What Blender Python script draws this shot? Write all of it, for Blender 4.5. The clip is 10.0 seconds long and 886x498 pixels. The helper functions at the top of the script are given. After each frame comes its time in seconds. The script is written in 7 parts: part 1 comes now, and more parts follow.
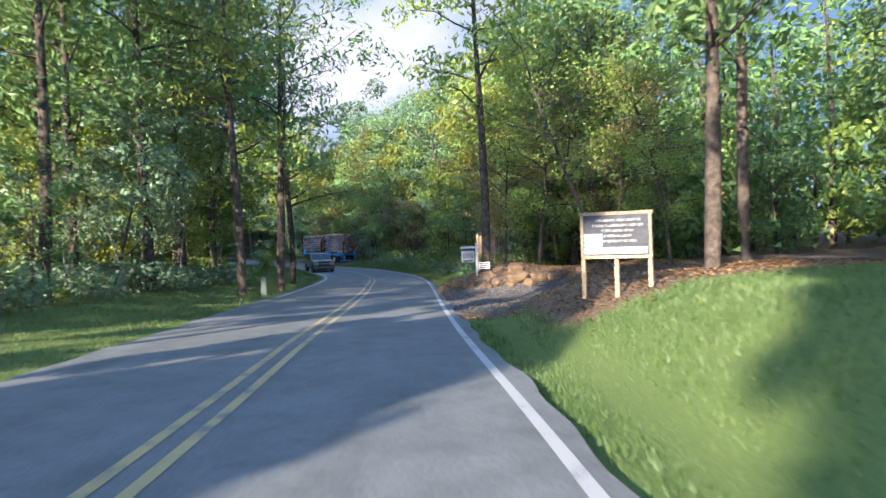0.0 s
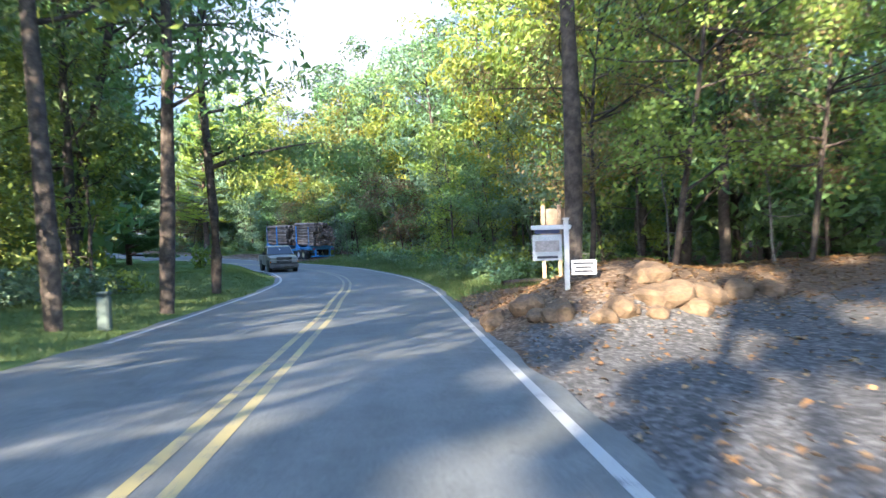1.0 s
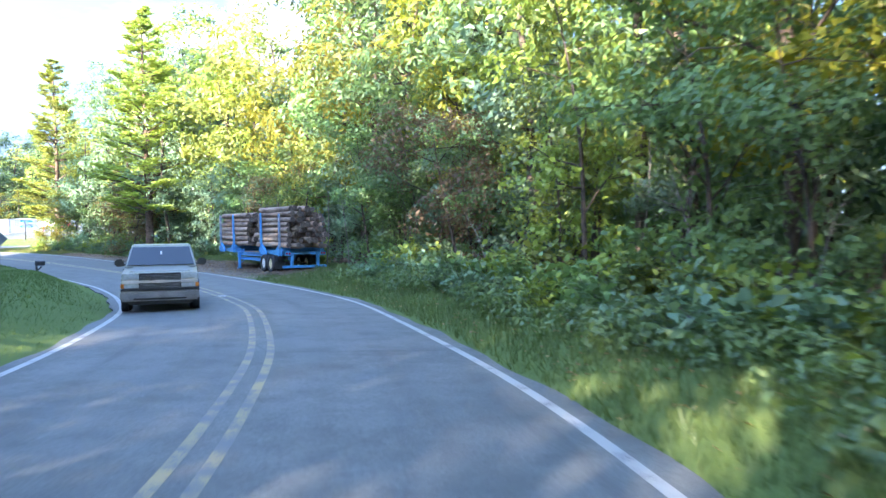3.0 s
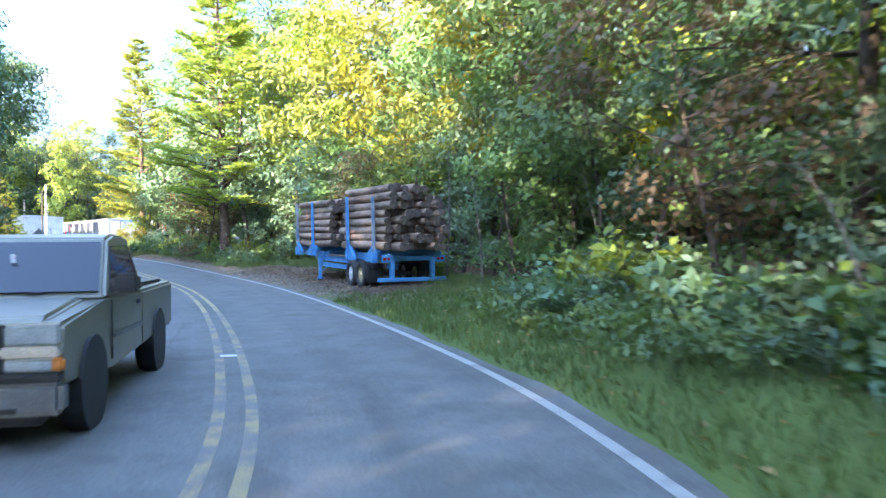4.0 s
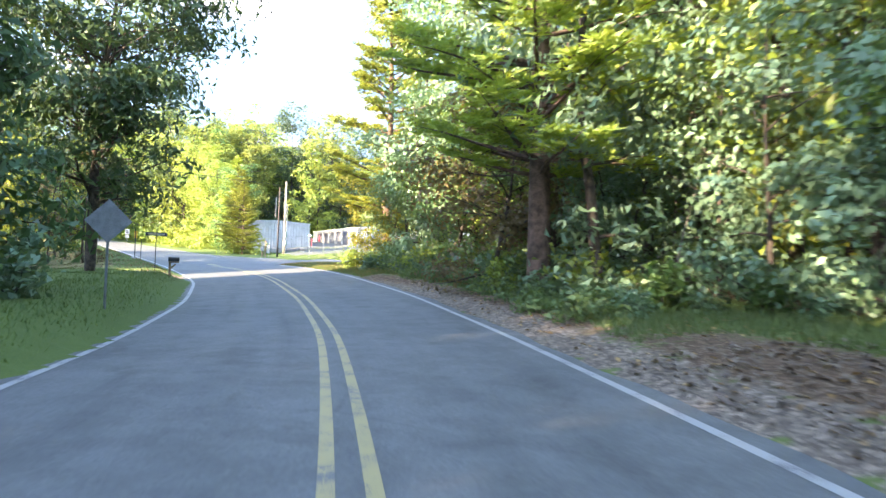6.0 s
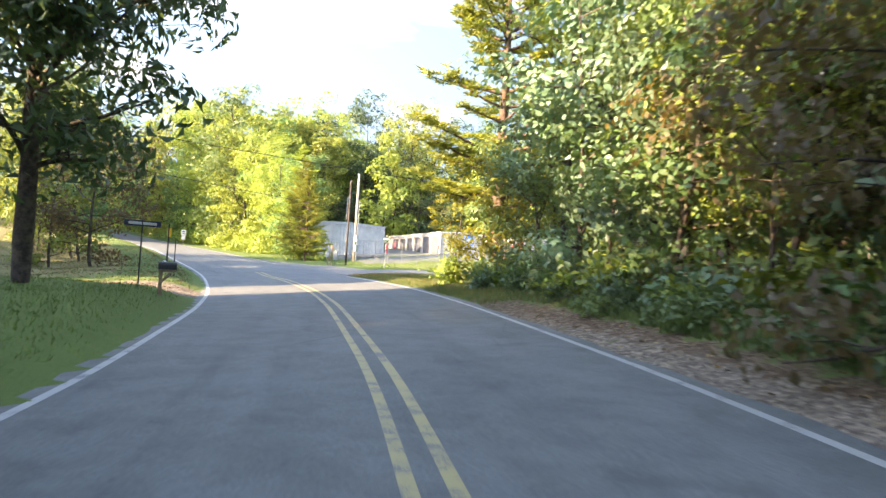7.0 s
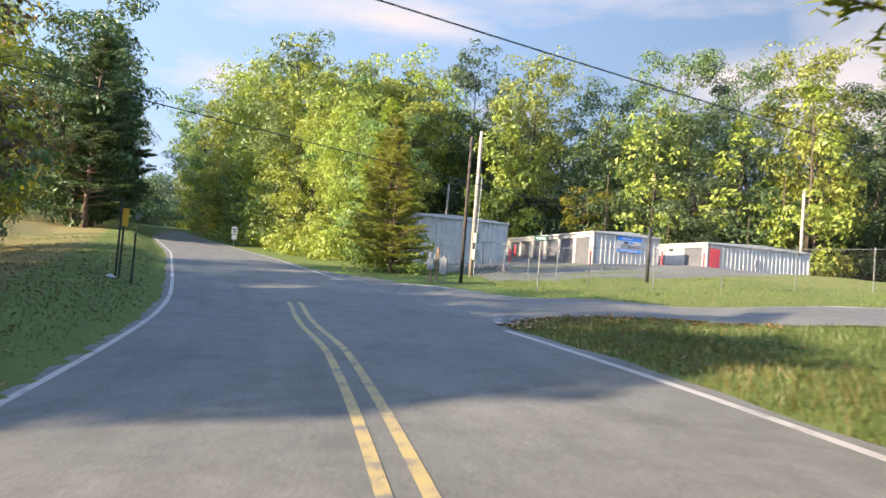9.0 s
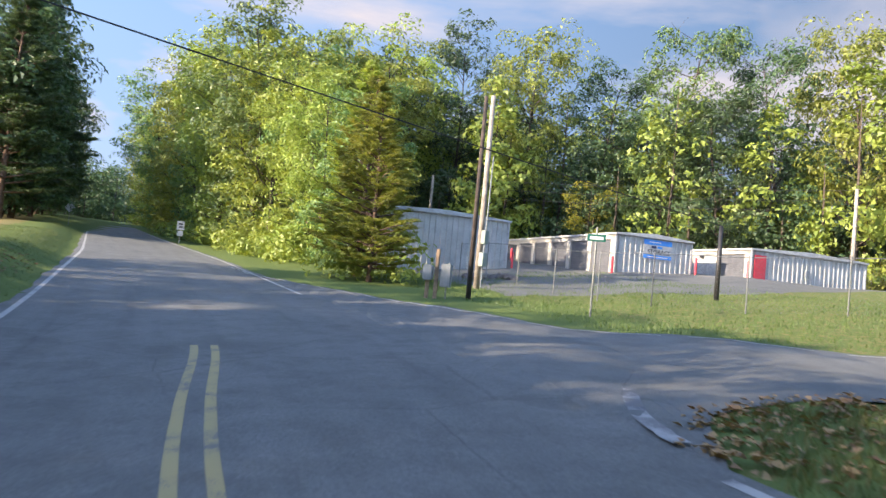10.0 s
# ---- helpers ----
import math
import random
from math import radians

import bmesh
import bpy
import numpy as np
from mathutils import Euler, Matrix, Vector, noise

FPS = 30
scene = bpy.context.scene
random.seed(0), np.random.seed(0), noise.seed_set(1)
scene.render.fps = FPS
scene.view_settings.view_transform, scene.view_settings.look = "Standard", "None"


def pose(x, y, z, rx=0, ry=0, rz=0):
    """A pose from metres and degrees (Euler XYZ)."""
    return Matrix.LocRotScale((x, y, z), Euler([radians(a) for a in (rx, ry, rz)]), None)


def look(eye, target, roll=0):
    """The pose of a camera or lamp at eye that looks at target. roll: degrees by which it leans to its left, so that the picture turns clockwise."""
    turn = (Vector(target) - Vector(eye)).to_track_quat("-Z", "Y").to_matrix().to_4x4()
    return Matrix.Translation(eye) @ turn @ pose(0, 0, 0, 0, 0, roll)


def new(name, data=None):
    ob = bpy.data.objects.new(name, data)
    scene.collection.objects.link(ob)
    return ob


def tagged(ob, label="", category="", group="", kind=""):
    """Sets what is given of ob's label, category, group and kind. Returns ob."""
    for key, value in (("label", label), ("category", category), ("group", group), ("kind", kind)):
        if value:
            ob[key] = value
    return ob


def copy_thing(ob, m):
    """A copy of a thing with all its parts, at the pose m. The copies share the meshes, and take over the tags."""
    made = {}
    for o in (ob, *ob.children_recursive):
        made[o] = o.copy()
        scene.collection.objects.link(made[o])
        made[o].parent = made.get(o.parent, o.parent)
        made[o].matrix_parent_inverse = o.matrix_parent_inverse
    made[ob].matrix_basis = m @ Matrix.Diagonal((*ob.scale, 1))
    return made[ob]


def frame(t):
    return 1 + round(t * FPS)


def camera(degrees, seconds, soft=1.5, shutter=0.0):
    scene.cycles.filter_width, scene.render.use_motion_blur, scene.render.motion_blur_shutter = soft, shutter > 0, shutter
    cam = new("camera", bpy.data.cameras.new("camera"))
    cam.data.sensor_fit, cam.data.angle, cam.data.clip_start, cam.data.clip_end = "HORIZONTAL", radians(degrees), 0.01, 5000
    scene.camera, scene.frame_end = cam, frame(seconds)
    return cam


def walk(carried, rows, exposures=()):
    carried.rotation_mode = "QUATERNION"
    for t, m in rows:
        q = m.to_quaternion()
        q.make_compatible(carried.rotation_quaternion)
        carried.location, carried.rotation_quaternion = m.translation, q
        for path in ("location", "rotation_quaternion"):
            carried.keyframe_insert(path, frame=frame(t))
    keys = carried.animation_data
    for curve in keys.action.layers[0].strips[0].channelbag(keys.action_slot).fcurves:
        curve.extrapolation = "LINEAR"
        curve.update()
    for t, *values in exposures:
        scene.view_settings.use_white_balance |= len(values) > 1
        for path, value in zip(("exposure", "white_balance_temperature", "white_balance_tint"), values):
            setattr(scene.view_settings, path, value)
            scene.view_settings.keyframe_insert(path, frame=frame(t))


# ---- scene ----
cam = camera(63.4, 10.0, soft=1.4, shutter=0.2)
METRES, EYE, TILT, LEAN, TURN = 144.0, 1.575, -0.5, 1.8, 0.0
ROWS = [
    (0.0, 0.0, 0.0, 0.0, 0.0, 0.0, 0.0),
    (0.5, -0.0047, 0.0618, -0.0008, -0.59, -0.22, -0.03),
    (1.0, -0.009, 0.1223, -0.0019, -1.27, -0.37, -0.01),
    (1.5, -0.0122, 0.1801, -0.0028, -1.78, -0.24, -0.24),
    (2.0, -0.015, 0.2329, -0.0028, -1.82, -0.12, -0.53),
    (3.5, -0.0306, 0.383, -0.0033, 4.5, 0.24, -0.92),
    (4.0, -0.0431, 0.431, -0.0033, 9.49, 0.32, -1.22),
    (4.5, -0.0611, 0.4783, -0.0034, 15.03, 0.48, -1.63),
    (5.0, -0.0851, 0.5252, -0.0036, 20.46, 0.59, -2.18),
    (5.5, -0.1141, 0.5699, -0.004, 25.14, 0.86, -2.82),
    (6.0, -0.1464, 0.6129, -0.0041, 29.21, 1.39, -3.79),
    (7.5, -0.2515, 0.7291, -0.0031, 36.8, 1.77, -5.64),
    (8.0, -0.2857, 0.7625, -0.0021, 38.62, 1.69, -5.84),
    (8.5, -0.3154, 0.7902, -0.0016, 40.18, 1.62, -6.09),
    (9.0, -0.3462, 0.8179, -0.0013, 41.38, 1.64, -6.28),
    (9.5, -0.3731, 0.8414, -0.0012, 41.46, 1.82, -6.63),
    (10.0, -0.3976, 0.8639, -0.0002, 38.82, 2.1, -7.12),
]
walk(cam, [(t, pose(0, 0, EYE, TILT, LEAN, TURN) @ pose(METRES * x, METRES * y, METRES * z, 90 + pitch, roll, yaw)) for t, x, y, z, yaw, pitch, roll in ROWS],
     exposures=[(0.0, 2.5, 5450, 18), (1.0, 3.2, 5400, 15), (1.5, 3.35, 5850, 15), (2.0, 3.7, 5550, 17), (3.5, 3.9, 5550, 18), (5.0, 3.85, 6650, 17), (6.0, 3.65, 6450, 17), (7.5, 3.1, 7600, 21), (8.5, 2.55, 7300, 19), (9.3, 2.2, 6250, 19), (10.0, 2.1, 6150, 20)])

# ---- light ----
SUN_TO = Vector((0.42, 0.87, -0.36)).normalized()      # the way the sunlight travels
world = bpy.data.worlds.new("world")
scene.world = world
world.use_nodes = True
wn = world.node_tree
sky = wn.nodes.new("ShaderNodeTexSky")
sky.sky_type, sky.sun_disc = "NISHITA", False
sky.sun_elevation = math.asin(-SUN_TO.z)
sky.sun_rotation = math.atan2(-SUN_TO.x, -SUN_TO.y)
sky.air_density, sky.dust_density, sky.ozone_density = 1.0, 0.5, 1.2
wn.links.new(sky.outputs[0], wn.nodes["Background"].inputs[0])
wn.nodes["Background"].inputs[1].default_value = 0.15
sun = new("sun", bpy.data.lights.new("sun", "SUN"))
sun.data.energy, sun.data.angle, sun.data.color = 3.8, radians(0.6), (1.0, 0.82, 0.54)
sun.matrix_world = look((0, 0, 60), Vector((0, 0, 60)) + SUN_TO)


# ---- materials ----
def material(name, build):
    m = bpy.data.materials.new(name)
    m.use_nodes = True
    t = m.node_tree
    p = t.nodes["Principled BSDF"]
    build(t, p)
    return m


def node(t, kind, **values):
    n = t.nodes.new(kind)
    for k, v in values.items():
        n.inputs[k].default_value = v
    return n


def noise_tex(t, scale, detail=4.0, rough=0.55, space="Object"):
    c = t.nodes.new("ShaderNodeTexCoord")
    n = node(t, "ShaderNodeTexNoise", Scale=scale, Detail=detail, Roughness=rough)
    t.links.new(c.outputs[space], n.inputs["Vector"])
    return n


def ramp(t, source, stops):
    r = t.nodes.new("ShaderNodeValToRGB")
    e = r.color_ramp.elements
    while len(e) < len(stops):
        e.new(0.5)
    for el, (pos, col) in zip(e, stops):
        el.position, el.color = pos, (*col, 1)
    t.links.new(source, r.inputs[0])
    return r


def mix(t, fac, a, b, blend="MIX"):
    m = t.nodes.new("ShaderNodeMix")
    m.data_type, m.blend_type = "RGBA", blend
    for socket, v in ((m.inputs[0], fac), (m.inputs[6], a), (m.inputs[7], b)):
        if isinstance(v, (int, float)):
            socket.default_value = v
        elif isinstance(v, tuple):
            socket.default_value = (*v, 1)
        else:
            t.links.new(v, socket)
    return m.outputs[2]


def bump(t, p, height, strength=0.3, distance=0.02):
    b = node(t, "ShaderNodeBump", Strength=strength, Distance=distance)
    t.links.new(height, b.inputs["Height"])
    t.links.new(b.outputs[0], p.inputs["Normal"])


def two_tone(name, dark, light, scale=8.0, rough=0.7, metal=0.0, fine=60.0, relief=0.2, spec=0.4, lo=0.35, hi=0.65, depth=0.01):
    """A surface of two tones in patches, with a finer grain and relief over them."""
    def build(t, p):
        n, f = noise_tex(t, scale), noise_tex(t, fine, 3.0)
        r = ramp(t, n.outputs[0], [(lo, dark), (hi, light)])
        g = ramp(t, f.outputs[0], [(0.3, (0.75, 0.75, 0.75)), (0.7, (1.15, 1.15, 1.15))])
        t.links.new(mix(t, 1.0, r.outputs[0], g.outputs[0], "MULTIPLY"), p.inputs["Base Color"])
        p.inputs["Roughness"].default_value, p.inputs["Metallic"].default_value = rough, metal
        p.inputs["Specular IOR Level"].default_value = spec
        bump(t, p, f.outputs[0], relief, depth)
    return material(name, build)


def leaf_material(name, dark, mid, light, translucent=0.45):
    """Leaves: the tone varies from leaf to leaf and from plant to plant, and light shines through."""
    def build(t, p):
        geo, info = t.nodes.new("ShaderNodeNewGeometry"), t.nodes.new("ShaderNodeObjectInfo")
        slow = noise_tex(t, 0.45, 2.0, 0.5)
        sway = t.nodes.new("ShaderNodeMath")
        sway.operation = "MULTIPLY_ADD"
        t.links.new(geo.outputs["Random Per Island"], sway.inputs[0])
        sway.inputs[1].default_value = 0.45
        t.links.new(slow.outputs[0], sway.inputs[2])
        r = ramp(t, sway.outputs[0], [(0.30, dark), (0.72, mid), (1.05, light)])
        hsv = t.nodes.new("ShaderNodeHueSaturation")
        val = node(t, "ShaderNodeMapRange", **{"To Min": 0.75, "To Max": 1.25})
        t.links.new(info.outputs["Random"], val.inputs["Value"])
        hue = node(t, "ShaderNodeMapRange", **{"To Min": 0.485, "To Max": 0.515})
        t.links.new(info.outputs["Random"], hue.inputs["Value"])
        t.links.new(val.outputs[0], hsv.inputs["Value"])
        t.links.new(hue.outputs[0], hsv.inputs["Hue"])
        t.links.new(r.outputs[0], hsv.inputs["Color"])
        p.inputs["Roughness"].default_value = 0.5
        p.inputs["Specular IOR Level"].default_value = 0.4
        t.links.new(hsv.outputs[0], p.inputs["Base Color"])
        tr = t.nodes.new("ShaderNodeBsdfTranslucent")
        warm = mix(t, 1.0, hsv.outputs[0], (1.5, 1.35, 0.6), "MULTIPLY")
        t.links.new(warm, tr.inputs[0])
        ms = node(t, "ShaderNodeMixShader", Fac=translucent)
        t.links.new(p.outputs[0], ms.inputs[1])
        t.links.new(tr.outputs[0], ms.inputs[2])
        t.links.new(ms.outputs[0], t.nodes["Material Output"].inputs[0])
    return material(name, build)


LEAF_GREEN = leaf_material("leaf_green", (0.060, 0.110, 0.036), (0.104, 0.175, 0.054), (0.165, 0.242, 0.072), 0.26)
# dark oak green that also stands in for shaded foliage
LEAF_DARK = leaf_material("leaf_oak_shade", (0.026, 0.055, 0.022), (0.048, 0.090, 0.034), (0.085, 0.135, 0.050), 0.22)
# autumn olive, raised in tone to carry sunlight on the far trees
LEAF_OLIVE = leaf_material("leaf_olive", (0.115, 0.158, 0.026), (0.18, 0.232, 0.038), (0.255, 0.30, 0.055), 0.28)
# blue-green leaves, with the cast of shade and haze put into the colour
LEAF_BLUE = leaf_material("leaf_shade", (0.076, 0.132, 0.076), (0.125, 0.198, 0.112), (0.175, 0.252, 0.148), 0.26)
LEAF_AMBER = leaf_material("leaf_amber", (0.105, 0.070, 0.034), (0.165, 0.120, 0.048), (0.24, 0.195, 0.060), 0.30)
LEAF_YELLOW = leaf_material("leaf_yellow", (0.10, 0.125, 0.012), (0.17, 0.19, 0.020), (0.28, 0.26, 0.030))
LEAF_RUSSET = leaf_material("leaf_russet", (0.085, 0.066, 0.036), (0.135, 0.100, 0.055), (0.17, 0.15, 0.075))
NEEDLE = leaf_material("needles", (0.11, 0.15, 0.026), (0.185, 0.235, 0.036), (0.27, 0.30, 0.05), 0.45)
NEEDLE_SOFT = leaf_material("soft_needles", (0.060, 0.110, 0.040), (0.100, 0.165, 0.060), (0.14, 0.21, 0.08), 0.40)
NEEDLE_DARK = leaf_material("dark_needles", (0.026, 0.052, 0.022), (0.046, 0.082, 0.034), (0.075, 0.115, 0.045), 0.35)
GRASS = leaf_material("grass_blades", (0.052, 0.088, 0.024), (0.082, 0.128, 0.036), (0.125, 0.165, 0.055), 0.35)
DRY_GRASS = leaf_material("dry_grass", (0.10, 0.09, 0.03), (0.16, 0.14, 0.05), (0.22, 0.19, 0.08), 0.4)
DEAD_LEAF = leaf_material("dead_leaves", (0.10, 0.045, 0.015), (0.20, 0.10, 0.035), (0.32, 0.20, 0.09), 0.15)
BARK = two_tone("bark", (0.035, 0.028, 0.023), (0.105, 0.082, 0.064), 5.0, 0.9, fine=25.0, relief=0.8, spec=0.2, depth=0.03)
BARK_CHIP = leaf_material("bark_chips", (0.05, 0.035, 0.026), (0.12, 0.085, 0.06), (0.22, 0.175, 0.13), 0.05)
DEAD_WOOD = two_tone("dead_wood", (0.10, 0.09, 0.078), (0.22, 0.20, 0.175), 6.0, 0.9, fine=30.0, relief=0.4, spec=0.2)
BARK_PINE = two_tone("bark_pine", (0.06, 0.040, 0.028), (0.16, 0.105, 0.075), 5.0, 0.9, fine=22.0, relief=0.8, spec=0.2, depth=0.03)


# ---- mesh helpers ----
def mesh_object(name, verts, faces, mat, parent=None, label="", smooth=False):
    me = bpy.data.meshes.new(name)
    me.from_pydata([tuple(v) for v in verts], [], [tuple(f) for f in faces])
    if mat:
        me.materials.append(mat)
    if smooth:
        me.polygons.foreach_set("use_smooth", [True] * len(me.polygons))
    ob = new(name, me)
    if parent:
        ob.parent = parent
    if label:
        ob["label"] = label
    return ob


def quads_object(name, verts, mat, parent=None, corners=4):
    """An object of separate small faces, four (or three) corners each, in one mesh."""
    n = len(verts) // corners
    me = bpy.data.meshes.new(name)
    me.vertices.add(n * corners)
    me.vertices.foreach_set("co", np.asarray(verts, np.float32).ravel())
    me.loops.add(n * corners)
    me.loops.foreach_set("vertex_index", np.arange(n * corners, dtype=np.int32))
    me.polygons.add(n)
    me.polygons.foreach_set("loop_start", np.arange(0, n * corners, corners, dtype=np.int32))
    me.update(calc_edges=True)
    if mat:
        me.materials.append(mat)
    ob = new(name, me)
    if parent:
        ob.parent = parent
    return ob


def part(name, bm, mat, parent, label="", m=None, smooth=False):
    """Links a bmesh as one mesh object under a thing or a part."""
    me = bpy.data.meshes.new(name)
    if m is not None:
        bm.transform(m)
    bmesh.ops.recalc_face_normals(bm, faces=bm.faces)
    bm.to_mesh(me)
    bm.free()
    if mat:
        me.materials.append(mat)
    if smooth:
        me.polygons.foreach_set("use_smooth", [True] * len(me.polygons))
    ob = new(name, me)
    if parent:
        ob.parent = parent
    if label:
        ob["label"] = label
    return ob


def box(w, d, h, at=(0, 0, 0), bevel=0.0, bm=None, turn=(0, 0, 0)):
    """A box w x d x h whose bottom's middle is at `at`."""
    own = bmesh.new()
    bmesh.ops.create_cube(own, size=1.0, matrix=Matrix.Diagonal((w, d, h, 1)))
    if bevel:
        bmesh.ops.bevel(own, geom=own.edges[:], offset=bevel, segments=2, affect="EDGES")
    own.transform(pose(*at, *turn) @ Matrix.Translation((0, 0, h / 2)))
    return own if bm is None else joined(bm, own)


def joined(bm, other):
    me = bpy.data.meshes.new("join")
    other.to_mesh(me)
    other.free()
    bm.from_mesh(me)
    bpy.data.meshes.remove(me)
    return bm


def tube(a, b, r0, r1=None, sides=12, bm=None, cap=True):
    """A round bar from a to b."""
    a, b = Vector(a), Vector(b)
    own = bmesh.new()
    bmesh.ops.create_cone(own, cap_ends=cap, segments=sides, radius1=r0, radius2=r0 if r1 is None else r1, depth=(b - a).length)
    own.transform(Matrix.Translation((a + b) / 2) @ (b - a).to_track_quat("Z", "Y").to_matrix().to_4x4())
    return own if bm is None else joined(bm, own)


def thing(name, at, label, category, group="", rz=0.0):
    e = new(name)
    e.empty_display_size = 0.3
    e.matrix_world = pose(*at, 0, 0, rz)
    return tagged(e, label, category, group)


# ---- the road's line: x, y, z of the middle, cross fall, half widths to the edge lines ----
LINE = np.array([
    (-1.7, -60, 1.15, -0.02, 3.08, 3.25), (-1.8, -25, 0.55, -0.02, 3.08, 3.25), (-2.1, 0, 0.08, -0.02, 3.08, 3.25),
    (-2.35, 6, -0.06, -0.02, 3.08, 3.24), (-2.9, 14.5, -0.26, -0.02, 3.08, 3.25), (-3.4, 23, -0.42, -0.02, 3.2, 3.33),
    (-4.1, 35, -0.72, -0.02, 3.38, 3.62), (-4.7, 47, -0.88, -0.015, 3.50, 3.64), (-5.5, 55, -0.90, -0.01, 3.38, 3.38),
    (-6.8, 60.7, -0.88, -0.005, 3.25, 3.09), (-9.2, 68.4, -0.84, 0.0, 3.2, 3.15), (-12.2, 74.1, -0.78, 0.005, 3.18, 3.12),
    (-16.0, 80.7, -0.74, 0.01, 3.38, 3.18), (-20.4, 87.6, -0.68, 0.02, 3.84, 3.2), (-24.9, 93.4, -0.56, 0.03, 3.88, 3.27),
    (-29.8, 99.4, -0.42, 0.045, 3.88, 3.32), (-36.6, 106.6, -0.14, 0.06, 3.64, 3.58), (-45.1, 114.6, 0.21, 0.075, 3.68, 3.72),
    (-51.1, 119.8, 0.37, 0.08, 3.90, 3.97), (-55.8, 123.4, 0.49, 0.085, 3.95, 3.95), (-60.5, 126.75, 0.62, 0.085, 3.9, 3.80),
    (-64.9, 129.65, 0.75, 0.08, 3.75, 3.65), (-69.6, 132.5, 0.95, 0.07, 3.7, 3.65), (-75.9, 135.75, 1.3, 0.055, 3.6, 3.6),
    (-92.65, 144.2, 2.35, 0.02, 3.4, 3.4), (-129.5, 161.1, 4.3, 0.0, 3.3, 3.3), (-165.4, 177.6, 6.3, 0.0, 3.3, 3.3),
    (-201.2, 194.3, 8.3, 0.0, 3.3, 3.3), (-299.2, 237.8, 12.5, 0.0, 3.3, 3.3)])


def smooth_line(a, step=0.25, reach=24):
    s = np.r_[0, np.cumsum(np.hypot(*np.diff(a[:, :2], axis=0).T))]
    q = np.arange(0, s[-1], step)
    k = np.exp(-np.linspace(-2, 2, 2 * reach + 1) ** 2)
    k /= k.sum()
    out = []
    for i in range(a.shape[1]):
        v = np.interp(q, s, a[:, i])
        v = np.r_[v[0] - (v[1] - v[0]) * np.arange(reach, 0, -1), v, v[-1] + (v[-1] - v[-2]) * np.arange(1, reach + 1)]
        out.append(np.convolve(v, k, "valid"))
    return np.array(out).T


ROAD = smooth_line(LINE)
TAN = np.gradient(ROAD[:, :2], axis=0)
TAN /= np.linalg.norm(TAN, axis=1)[:, None]
RIGHT = np.c_[TAN[:, 1], -TAN[:, 0]]
STEP = 0.25


def station(y):
    """The row of ROAD whose middle lies at that y."""
    return int(np.argmin(np.abs(ROAD[:, 1] - y)))


def nearest(x, y, every=4):
    """For arrays of places: the row of ROAD nearest to each, and the distance to its right."""
    x, y = np.atleast_1d(x).astype(float), np.atleast_1d(y).astype(float)
    rows = np.arange(0, len(ROAD), every)
    best = np.empty(len(x), int)
    for i in range(0, len(x), 4000):
        d = (x[i:i + 4000, None] - ROAD[rows, 0]) ** 2 + (y[i:i + 4000, None] - ROAD[rows, 1]) ** 2
        best[i:i + 4000] = rows[np.argmin(d, axis=1)]
    off = (x - ROAD[best, 0]) * RIGHT[best, 0] + (y - ROAD[best, 1]) * RIGHT[best, 1]
    return best, off


def ease(v, a, b):
    t = np.clip((v - a) / (b - a), 0, 1)
    return t * t * (3 - 2 * t)


def bell(x, y, cx, cy, r):
    return np.exp(-((x - cx) ** 2 + (y - cy) ** 2) / (r * r))


def sun_across(x, y):
    """Distance of places across the sun's way, to its right."""
    return 0.90 * x - 0.435 * y


